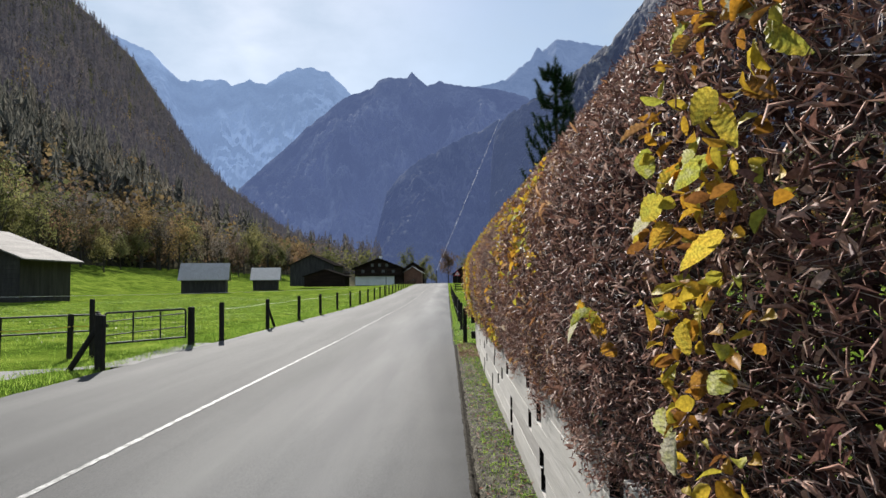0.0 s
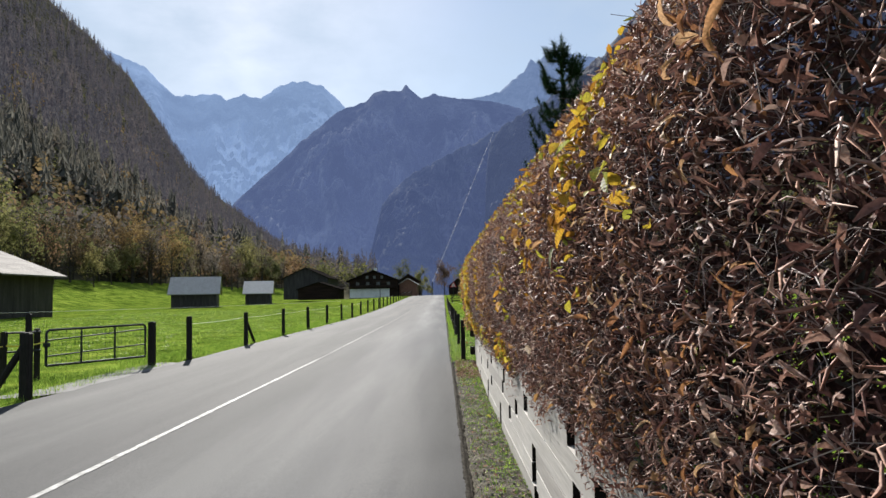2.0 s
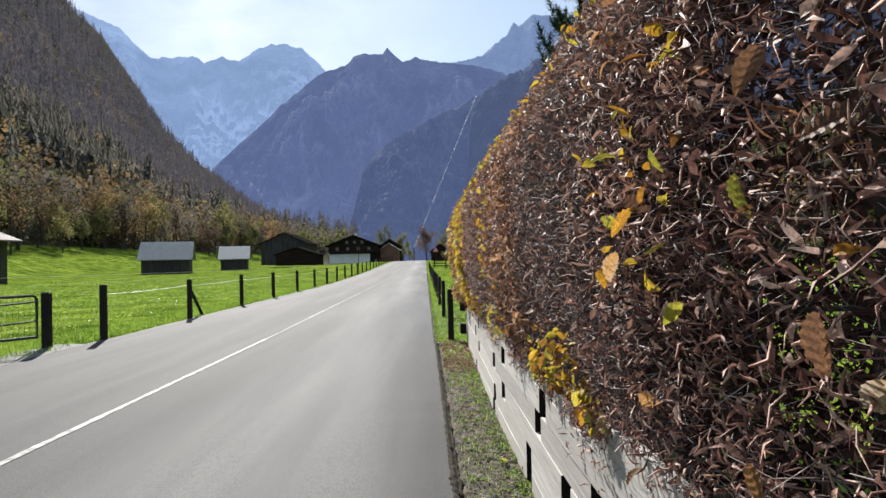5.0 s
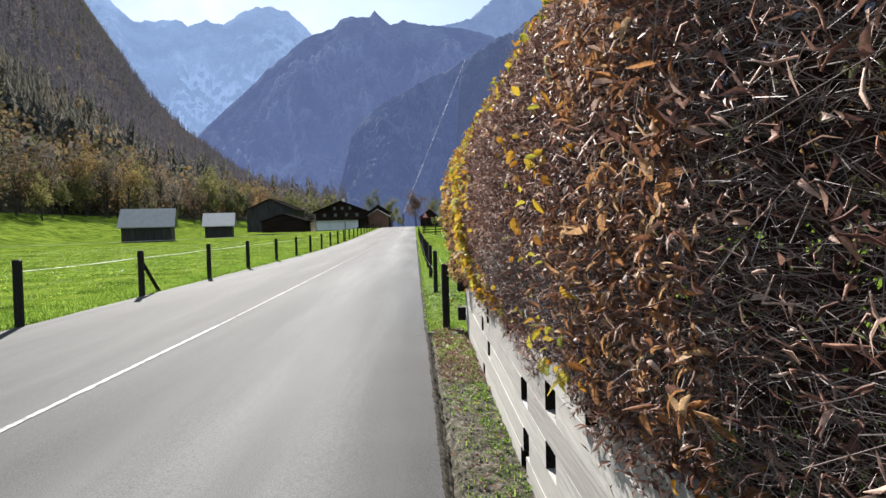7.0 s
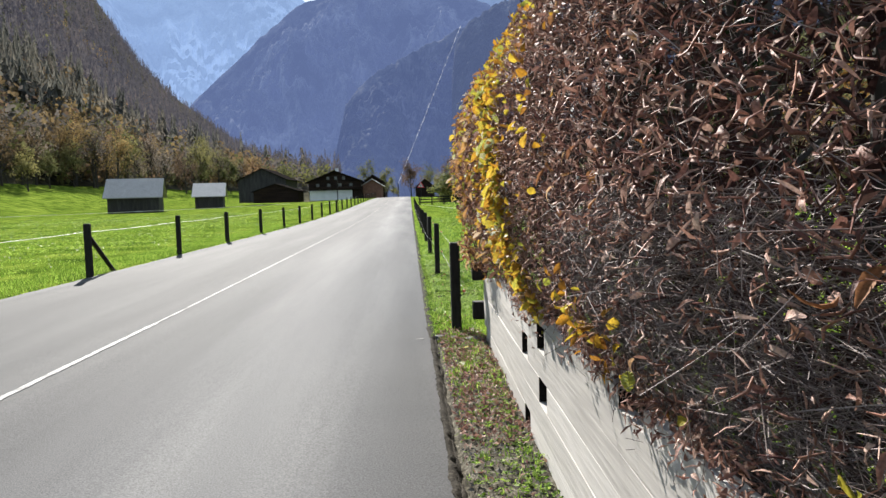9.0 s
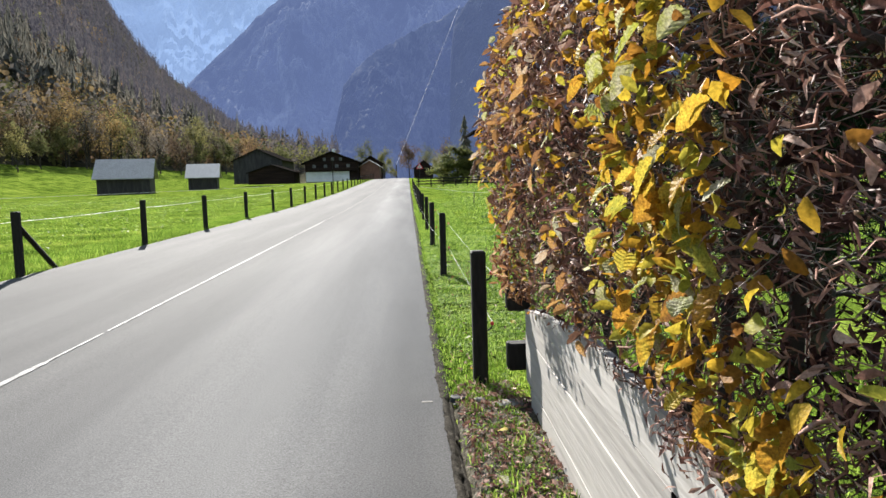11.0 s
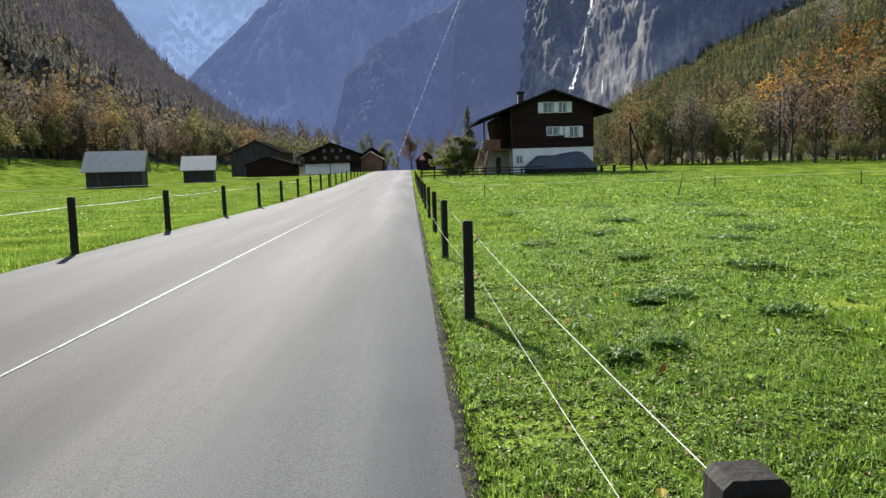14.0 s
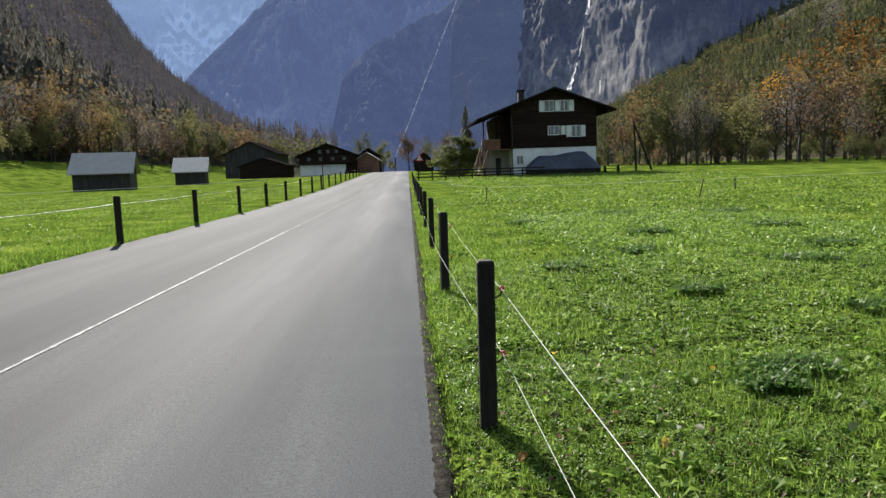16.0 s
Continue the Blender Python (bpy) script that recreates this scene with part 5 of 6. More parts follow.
tagged(part("grass", mats_left, BLADE), "bright green grass of the far pasture edge", "grass", kind="stuff")
mats_verge = both(rosettes(grng, 800, 0.05, 0.46, -2.5, 14.4, 0.016, 6, floor_v), rosettes(grng, 900, 0.3, 0.46, -2.5, 14.4, 0.02, 6, floor_v), clumps(grng, 600, 0.12, 0.46, -2.5, 14.4, 0.012, 0.045, 8, 0.03, floor_v),
                  rosettes(grng, 140, 0.1, 0.46, 10.5, 14.6, 0.03, 6, floor_v), clumps(grng, 110, 0.1, 0.5, 12.2, 14.8, 0.02, 0.07, 8, 0.02, floor_v),
                  clumps(grng, 2600, 0.55, 3.0, -3, 14.2, 0.05, 0.14, 6, 0.05, lambda x, y: 0.02 if x < 1.6 else field(x, y)))
tagged(part("grass", mats_verge, BLADE), "sparse weeds and grass on bare soil by the fence", "grass", kind="stuff")


def pebbles(rng, n):
    v, f = [], []
    for k in range(n):
        x, y, s = rng.uniform(0.06, 0.46), rng.uniform(-3, 14.6), rng.uniform(0.003, 0.009) * rng.choice((1, 1, 1, 2.0))
        b = len(v)
        q = rng.uniform(0, 6.28)
        for i in range(5):
            a = q + i * 1.2566
            v.append((x + s * math.cos(a) * rng.uniform(0.7, 1.2), y + s * math.sin(a) * rng.uniform(0.7, 1.3), 0.016))
        v.append((x, y, 0.02 + s * rng.uniform(0.3, 0.8)))
        f += [(b + i, b + (i + 1) % 5, b + 5) for i in range(5)]
    return v, f


edge_v, edge_f = [], []
for k, y in enumerate(spaced([(-6, 40, 0.03), (40, 70, 0.15)])):
    near_soil = 0.4 if y < 14.4 else 1.0
    inner = -0.026 * near_soil + 0.014 * noise.noise((y * 3, 2, 0)) + 0.016 * noise.noise((y * 17, 2, 4))
    outer = 0.034 * near_soil + 0.03 * near_soil * noise.noise((y * 2, 1, 0)) + 0.02 * noise.noise((y * 13, 1, 6))
    edge_v += [(inner - 0.004, y, rise(y) + 0.004), (inner, y, rise(y) + 0.0105), ((inner + outer) / 2, y, rise(y) + 0.0115 + 0.006 * noise.noise((y * 21, 3, 0))), (outer, y, rise(y) + 0.008), (outer + 0.03, y, rise(y) - 0.03)]
    if k:
        b = 5 * k
        edge_f += [(b - 5 + i, b - 4 + i, b + 1 + i, b + i) for i in range(4)]
tagged(smooth(part("ground_edge", (edge_v, edge_f), DARKEDGE)), "narrow crumbling dark edge along the asphalt", "verge", kind="structure")
# second dark strip, just outside the asphalt and darker than the verge
rim_v, rim_f = [], []
for k, y in enumerate(spaced([(-14, 14.5, 0.07)])):
    wide_ = 0.034 + 0.022 * noise.noise((y * 2.7, 4, 0)) + 0.02 * noise.noise((y * 9.1, 4, 3))
    rim_v += [(-0.005, y, -0.035), (0.03, y, -0.018), (wide_, y, -0.008 + 0.014 * noise.noise((y * 11, 1, 0))), (wide_ + 0.02, y, -0.04)]
    if k:
        b = 4 * k
        rim_f += [(b - 4 + i, b - 3 + i, b + 1 + i, b + i) for i in range(3)]
tagged(smooth(part("ground_rim", (rim_v, rim_f), DARKEDGE)), "crumbling dark strip at the asphalt's edge", "verge", kind="structure")
litter = np.c_[grng.uniform(0.08, 0.5, 2900), np.r_[grng.uniform(-3, 15.5, 900), grng.uniform(11.2, 14.6, 2000)], np.full(2900, 0.035), np.zeros(2900)]
more = np.c_[grng.uniform(0.1, 1.7, 220), grng.uniform(15.2, 21.5, 220), np.full(220, 0.06), np.zeros(220)]
litter = np.concatenate([litter, more])
tagged(smooth(part("leaf_litter", curled(grng, litter, 0.035, 0.009, 2, 1.0), BROWNLEAF)), "dry brown leaf litter on the verge", "leaf litter", kind="stuff")
tagged(part("gravel", pebbles(grng, 2600), STONE), "small loose grey stones on the verge", "gravel", kind="stuff")

# ---- hornbeam hedge ----
hedge = empty("hedge", "tall clipped hornbeam hedge with dry brown leaves and yellow patches", "hedge", Matrix.Translation((0.8, 3, 0)))
H0, H1, HY0, HY1 = 0.62, 2.95, -9.0, 14.25
PROFILE = [(0.45, 0.62), (0.62, 0.57), (0.75, 0.485), (0.95, 0.38), (1.2, 0.315), (1.5, 0.27), (1.9, 0.275), (2.2, 0.355), (2.5, 0.51), (2.75, 0.67), (2.95, 0.98)]


def front(y, z):
    back = 0.21 - 0.09 * min(max((y - 4.0) / 6.0, 0.0), 1.0)
    low = 0.1 * max(0.0, 1.0 - z) * min(max((y - 11.8) / 0.8, 0.0), 1.0)
    return along(PROFILE, z) - low + back * max(0.0, z - 1.9) + 0.05 * noise.noise((y * 0.9, z * 1.1, 3)) + 0.025 * noise.noise((y * 3.3, z * 3.3, 8))


def leaf_spots(rng, n, deep, ylo, yhi, zlo, zhi, least=0.0, full=False, bare=0.0):
    """Places, outward ways and sizes of leaves on the road side, the top and the end of the hedge."""
    out = []
    while len(out) < n:
        y, z = rng.uniform(ylo, yhi), rng.uniform(zlo, zhi)
        if bare and (4.3 < y < 6.1 and z < 2.2 or 6.9 < y < 9.8 and z < 1.25) and rng.random() < bare:
            continue
        if y > 11.8 and rng.random() > (0.5 if full else (0.5 if y > 12.6 else 0.7)):
            continue
        if y > 13.4 and (1.3 < z < 1.47 or 1.05 < z < 1.15) and rng.random() < 0.72:
            continue
        if not full and z < 1.0 and rng.random() > 0.3 + 0.7 * (z - 0.5) / 0.5:
            continue
        if y > 11.6 and z < 1.0 and rng.random() > (0.6 if y > 13.7 else 0.42):
            continue
        d = min(least + rng.exponential(deep), 0.5)
        x = front(y, z) + d - 0.012
        end = HY1 - y
        if end < 0.25:
            x += 0.35 * (0.25 - end) / 0.25 * rng.random()
        out.append((x, y, z, d))
    return np.array(out)


hrng = np.random.default_rng(21)
off = np.array([0.8, 3, 0])


def local(vf):
    return np.asarray(vf[0]) - off, vf[1]


smooth(part("dry_leaves", local(rolled(hrng, leaf_spots(hrng, 27000, 0.05, -3.0, HY1, 0.58, H1, 0.0, False, 0.55), 0.043, 0.0034, 2, 3)), BROWNLEAF, hedge, "dry brown leaves rolled up tight", "stuff"))
smooth(part("dry_leaves", local(curled(hrng, leaf_spots(hrng, 20000, 0.06, -3.0, HY1, 0.58, H1, 0.0, False, 0.65), 0.036, 0.0085, 3, 1.7, 1.3)), BROWNLEAF, hedge, "curled dry brown leaves", "stuff"))
part("dry_leaves", local(curled(hrng, leaf_spots(hrng, 48000, 0.11, -4.0, HY1, 0.66, H1, 0.2, True), 0.04, 0.0085, 1, 1.9)), CORELEAF, hedge, "dry leaves inside the hedge, coloured dark for inner shade", "stuff")
smooth(part("dry_leaves", local(curled(hrng, leaf_spots(hrng, 26000, 0.045, -3.0, HY1, 0.6, H1, 0.0, False, 0.45), 0.036, 0.0042, 2, 1.6, 1.5)), BROWNLEAF, hedge, "thin shrivelled leaf shreds", "stuff"))
back = leaf_spots(hrng, 28000, 0.1, -4.5, HY1, 0.5, H1, 0.0, True)
back = back[(back[:, 1] < 11.8) | (hrng.random(len(back)) < 0.35)]
back = np.concatenate([back, leaf_spots(hrng, 9000, 0.1, -4, 11.6, 0.6, 1.4, 0.0, True)])
faces_x = back[:, 0].copy()
back[:, 0] = 1.75 - back[:, 0] * 0.6 + hrng.uniform(-0.25, 0.05, len(back))
back[:, 0] = np.maximum(back[:, 0], faces_x + 0.15)
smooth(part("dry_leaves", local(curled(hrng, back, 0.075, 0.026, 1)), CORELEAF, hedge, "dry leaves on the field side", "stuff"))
for n_, ya, yb, mt, least_ in ((1500, 11.9, HY1, AMBERLEAF, -0.35), (3000, 11.9, HY1, BROWNLEAF, -0.4), (550, 6.9, 10.5, AMBERLEAF, 0.0), (1400, 5.95, 7.0, AMBERLEAF, -0.25), (1150, -0.5, 2.2, AMBERLEAF, -0.15), (450, 2.2, 4.2, AMBERLEAF, 0.1), (250, -2.8, 0.0, BROWNLEAF, 0.15)):
    big = leaf_spots(hrng, n_, 0.03, ya, yb, 0.68 if ya > 11 else 0.8, 2.7, 0.0, ya > 11)
    big = big[[noise.noise((q[1] * 1.7, q[2] * 2.2, 6)) > least_ for q in big]]
    smooth(part("dry_leaves", local(curled(hrng, big, 0.052, 0.0122, 4, 2.3, 1.5, 5)), mt, hedge, "large curled brown leaves", "stuff"))
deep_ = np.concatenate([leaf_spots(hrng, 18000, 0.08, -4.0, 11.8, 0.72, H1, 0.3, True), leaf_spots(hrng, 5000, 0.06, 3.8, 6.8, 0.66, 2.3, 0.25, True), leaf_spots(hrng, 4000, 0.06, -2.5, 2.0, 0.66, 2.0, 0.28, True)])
part("dry_leaves", local(curled(hrng, deep_, 0.06, 0.02, 1, 1.2)), CORELEAF, hedge, "dense leaves in the heart of the hedge, coloured dark for shade", "stuff")
lip = np.c_[hrng.uniform(0.395, 0.5, 9000), hrng.uniform(-2.8, 11.9, 9000), 0.86 - np.abs(hrng.normal(0, 0.1, 9000)), np.zeros(9000)]
lip = lip[[noise.noise((q[1] * 1.1, 0, 9)) + 0.6 * noise.noise((q[1] * 3.1, 0, 4)) > -0.05 + 1.6 * (0.78 - q[2]) for q in lip]]
smooth(part("dry_leaves", local(curled(hrng, lip, 0.036, 0.0075, 2, 1.8, 1.1)), BROWNLEAF, hedge, "dry leaves hanging over the boards", "stuff"))
fringe = leaf_spots(hrng, 150, 0.0, 13.5, HY1 - 0.1, 0.72, 1.0, 0.0, True)
fringe[:, 0] -= hrng.uniform(-0.02, 0.1, len(fringe))
smooth(part("dry_leaves", local(curled(hrng, fringe, 0.052, 0.015, 3, 1.9, 0.9, 5)), AMBERLEAF, hedge, "curled leaves hanging over the boards", "stuff"))
endf = leaf_spots(hrng, 3200, 0.03, HY1 - 0.05, HY1, 0.6, H1)
endf[:, 0] = np.array([front(HY1, z) for z in endf[:, 2]]) + hrng.uniform(0, 0.95, len(endf))
endf[:, 1] = HY1 - np.abs(hrng.normal(0, 0.16, len(endf)))
smooth(part("dry_leaves", local(curled(hrng, endf, 0.054, 0.0135, 3, 2.1, 0.9, 5)), AMBERLEAF, hedge, "curled dry leaves on the hedge's end", "stuff"))
roofl = leaf_spots(hrng, 5000, 0.03, HY0, HY1, 2.8, H1)
roofl[:, 2] = hrng.uniform(2.7, 2.95, len(roofl))
roofl[:, 0] = np.array([front(q[1], q[2]) for q in roofl]) + np.abs(hrng.normal(0, 0.14, len(roofl)))
smooth(part("dry_leaves", local(curled(hrng, roofl, 0.045, 0.011, 2)), BROWNLEAF, hedge, "dry leaves on the hedge's top", "stuff"))


def twigs(rng, n, ylo, yhi, zlo, zhi, length, r, deep):
    F = leaf_spots(rng, n, deep, ylo, yhi, zlo, zhi)
    L = length * rng.uniform(0.4, 1.4, n)
    d = np.c_[rng.normal(-0.4, 0.35, n), rng.normal(-0.1, 0.95, n), rng.normal(0.08, 0.25, n)]
    d /= np.linalg.norm(d, axis=1)[:, None]
    e = np.cross(d, rng.normal(size=(n, 3)))
    e /= np.linalg.norm(e, axis=1)[:, None]
    g = np.cross(d, e)
    kink = rng.normal(0, 0.22, n)
    rings = []
    start = F[:, :3] - d * (L * 0.85)[:, None] * np.array([1, 1, 1]) + np.array([0.03, 0, 0])
    for t, rr in ((0, 1.0), (0.5, 0.8), (1.0, 0.35)):
        c = start + d * (L * t)[:, None] + e * (kink * L * (1 - abs(2 * t - 1)))[:, None]
        for q in (0, 2.094, 4.189):
            rings.append(c + (e * math.cos(q) + g * math.sin(q)) * r * rr)
    v = np.stack(rings, 1).reshape(-1, 3)
    k = (np.arange(n) * 9)[:, None]
    f = [k + np.array([[a + s, a + (s + 1) % 3, a + 3 + (s + 1) % 3, a + 3 + s]]) for a in (0, 3) for s in range(3)]
    return v, np.concatenate(f, 0)


part("brushwood", local(twigs(hrng, 17000, -3.2, HY1, 0.62, 2.9, 0.12, 0.0011, 0.025)), TWIG, hedge, "thin pale twigs", "stuff")
part("brushwood", local(twigs(hrng, 900, 12.0, HY1 - 0.12, 0.7, 2.6, 0.14, 0.0018, 0.08)), BARK, hedge, "dark outer twigs at the hedge's end", "stuff")
part("brushwood", local(twigs(hrng, 6500, -3.4, HY1, 0.62, 2.9, 0.18, 0.0009, 0.08)), TWIG, hedge, "inner grey twigs", "stuff")
part("brushwood", local(twigs(hrng, 7500, 4.2, 6.6, 0.7, 2.3, 0.15, 0.0008, 0.05)), TWIG, hedge, "fine pale bare twigs", "stuff")
part("brushwood", local(twigs(hrng, 9000, 6.8, 10.0, 0.66, 1.35, 0.17, 0.001, 0.05)), TWIG, hedge, "fine pale bare twigs low in the hedge", "stuff")
trng = random.Random(8)
limb = bmesh.new()
y = HY0 + 0.2
while y < HY1 - 0.1:
    x = 0.86 + trng.uniform(-0.12, 0.1)
    pts = [(x - 0.8, y - 3, 0.0)]
    for z in (0.35, 0.8, 1.4, 2.0, 2.6):
        pts.append((max(x - 0.8 + trng.uniform(-0.08, 0.08), front(y, z) - 0.8 + 0.1), y - 3 + trng.uniform(-0.09, 0.09), z))
    part("trunk", tube(pts, [0.034, 0.028, 0.024, 0.018, 0.012, 0.006], 7), BARK, hedge, "dark hornbeam stem")
    for k in range(7):
        z = trng.uniform(0.3, 2.2)
        s = trng.choice((-1, -1, 1))
        a = (x - 0.8, y - 3, z)
        b = (x - 0.8 + s * trng.uniform(0.12, 0.3), y - 3 + trng.uniform(-0.25, 0.25), z + trng.uniform(0.05, 0.3))
        c = (b[0] + s * trng.uniform(0.05, 0.22), b[1] + trng.uniform(-0.2, 0.2), b[2] + trng.uniform(0.0, 0.2))
        b, c = [(max(q[0], front(q[1] + 3, q[2]) - 0.8 + 0.07), q[1], q[2]) for q in (b, c)]
        tube([a, b, c], [0.011, 0.008, 0.004], 5, limb)
    y += trng.uniform(0.26, 0.4)

for k in range(64):
    y, z, s = trng.uniform(11.7, HY1 - 0.1), trng.uniform(0.7, 2.4), trng.choice((-1, 1))
    x, r = front(y, z) + trng.uniform(0.12, 0.5), trng.uniform(0.005, 0.011)
    pts = []
    for i in range(7):
        pts.append((max(x, front(min(y, HY1), max(z, 0.5)) + 0.015) - 0.8, y - 3, z))
        x, y, z = x - trng.uniform(-0.03, 0.07), y + s * trng.uniform(0.02, 0.09), z + trng.uniform(-0.035, 0.05)
        y = min(y, HY1 - 0.02)
    tube(pts, [r * (1 - 0.11 * i) for i in range(7)], 5, limb)
part("limb_growth", limb, BARK, hedge, "dark forking inner limbs", "stuff")

# yellow leaves: patches on the road side
PATCHES_START = [(-2.6, 1.85, 0.09, 0.2, 3.5), (-2.46, 1.55, 0.1, 0.25, 3.5), (-2.28, 1.65, 0.1, 0.25, 4), (-2.23, 1.3, 0.09, 0.2, 3.5), (-2.42, 1.08, 0.1, 0.12, 2.5), (-1.5, 1.4, 0.1, 0.05, 2), (0.3, 1.75, 0.15, 0.12, 1), (0.9, 1.85, 0.1, 0.18, 5), (1.05, 2.1, 0.12, 0.12, 4), (2.1, 1.75, 0.3, 0.2, 1), (2.6, 2.1, 0.25, 0.2, 1)]
PATCHES_MIDDLE = [(3.5, 1.6, 0.2, 0.2, 1), (4.75, 0.86, 0.15, 0.06, 3), (5.0, 1.02, 0.14, 0.06, 3), (5.4, 0.9, 0.2, 0.07, 3), (5.8, 0.82, 0.2, 0.06, 3.5), (6.1, 0.76, 0.15, 0.05, 3), (6.9, 1.6, 0.3, 0.3, 0.5), (7.6, 1.7, 0.3, 0.3, 0.5), (7.3, 0.95, 0.4, 0.08, 0.8), (9.6, 0.95, 0.3, 0.1, 2), (8.6, 2.4, 0.8, 0.2, 1), (4.5, 2.4, 1.0, 0.2, 0.6)]
PATCHES_END = [(10.95, 0.9, 0.2, 0.12, 5), (11.1, 1.3, 0.2, 0.25, 7), (11.35, 1.65, 0.22, 0.25, 6), (11.5, 1.15, 0.2, 0.2, 3), (11.25, 0.75, 0.15, 0.08, 4), (11.3, 1.95, 0.25, 0.15, 3), (12.1, 1.5, 0.4, 0.4, 1), (13.4, 1.8, 0.4, 0.5, 1), (13.9, 1.3, 0.25, 0.4, 1), (12.6, 2.3, 1.0, 0.25, 1), (10.2, 1.9, 0.4, 0.3, 1)]
PATCHES = PATCHES_START + PATCHES_MIDDLE + PATCHES_END


def patch_spots(rng, n, scale=1.0):
    weight = np.array([p[4] * p[2] * p[3] ** 0.5 for p in PATCHES])
    pick = rng.choice(len(PATCHES), n, p=weight / weight.sum())
    out = []
    for k in pick:
        y0, z0, sy, sz, _ = PATCHES[k]
        y, z = min(rng.normal(y0, sy * scale), HY1), max(0.6, rng.normal(z0, sz * scale))
        z = min(z, 2.85)
        out.append((front(y, z) - abs(rng.normal(0, 0.018)) - 0.005, y, z, 0))
    return np.array(out)


smooth(part("yellow_leaves", local(curled(hrng, patch_spots(hrng, 2500, 0.9), 0.042, 0.015, 3, 1.1, 0.6, 5)), YELLOWMASS, hedge, "yellow and orange autumn leaves", "stuff"))


def big_leaf(rng, length, wide):
    """A broad hornbeam leaf with a toothed edge, folded along the midrib and ribbed."""
    bm = bmesh.new()
    rows = 12
    bend, fold = rng.uniform(0.2, 1.5), rng.uniform(0.1, 0.7)
    twist = rng.uniform(-0.7, 0.7)
    grid = []
    for i in range(rows + 1):
        t = i / rows
        half = wide * (math.sin(math.pi * min(0.98, 0.05 + 0.93 * t)) ** 0.75) * (1.05 if i % 2 else 0.95)
        z = -length * 0.35 * bend * t * t
        rib = 0.0011 * (1 if i % 2 else -1)
        grid.append([bm.verts.new((s * half * math.cos(fold * abs(s)), length * t - abs(s) * half * 0.25, z + abs(s) * half * math.sin(fold) + s * half * twist * t + (rib if s else 0))) for s in (-1, -0.5, 0, 0.5, 1)])
    for a, b in zip(grid, grid[1:]):
        for i in range(4):
            bm.faces.new((a[i], a[i + 1], b[i + 1], b[i]))
    return bm


lrng = random.Random(12)
leaf_meshes = []
for k in range(8):
    me = bpy.data.meshes.new("yellow_leaf")
    b_ = big_leaf(lrng, 0.064 * lrng.uniform(0.7, 1.25), 0.0215 * lrng.uniform(0.8, 1.2))
    b_.to_mesh(me)
    b_.free()
    me.materials.append(YELLOWLEAF)
    leaf_meshes.append(me)
for k, (x, y, z, _) in enumerate(patch_spots(hrng, 290, 0.75)):
    ob = new("yellow_leaf", leaf_meshes[k % 8])
    ob.parent = hedge
    ob.matrix_local = pose(x - 0.8 - 0.012, y - 3, z, lrng.uniform(-120, -20), lrng.uniform(-50, 50), lrng.uniform(20, 160))

rib_meshes = []
for k in range(8):
    me = bpy.data.meshes.new("brown_leaf")
    b_ = big_leaf(lrng, 0.062 * lrng.uniform(0.75, 1.2), 0.0165 * lrng.uniform(0.7, 1.25))
    b_.to_mesh(me)
    b_.free()
    me.materials.append(RIBLEAF)
    rib_meshes.append(me)
ends = np.concatenate([leaf_spots(hrng, 150, 0.02, 12.2, HY1, 0.72, 2.2), leaf_spots(hrng, 24, 0.02, 2.0, 4.0, 0.75, 1.9), leaf_spots(hrng, 8, 0.02, -2.6, -1.6, 0.8, 1.9)])
for k, (x, y, z, _) in enumerate(ends):
    ob = new("brown_leaf", rib_meshes[k % 8])
    ob.parent = hedge
    ob.matrix_local = pose(x - 0.8 - 0.03, y - 3, z, lrng.uniform(-120, 20), lrng.uniform(-60, 60), lrng.uniform(20, 160))


# ---- trees ----
def limbs(rng, base, way, length, radius, depth, bm, tips):
    """A limb that forks; ends are gathered in tips."""
    pts, radii, p, d = [Vector(base)], [radius], Vector(base), Vector(way).normalized()
    for k in range(2):
        d = (d + Vector((rng.uniform(-0.2, 0.2), rng.uniform(-0.2, 0.2), rng.uniform(-0.03, 0.15)))).normalized()
        p = p + d * length / 2
        pts.append(p.copy())
        radii.append(radius * (1 - 0.3 * (k + 1)))
    tube(pts, radii, 4 if depth > 1 else 3, bm, False)
    tips.append((p.copy(), length))
    if depth:
        for k in range(rng.choice((2, 3, 3))):
            q = rng.uniform(0, 6.28)
            out = Vector((math.cos(q), math.sin(q), rng.uniform(0.0, 0.7)))
            at = pts[rng.choice((1, 2, 2))]
            limbs(rng, at, d * 0.7 + out * 0.75, length * rng.uniform(0.55, 0.75), radius * 0.5, depth - 1, bm, tips)


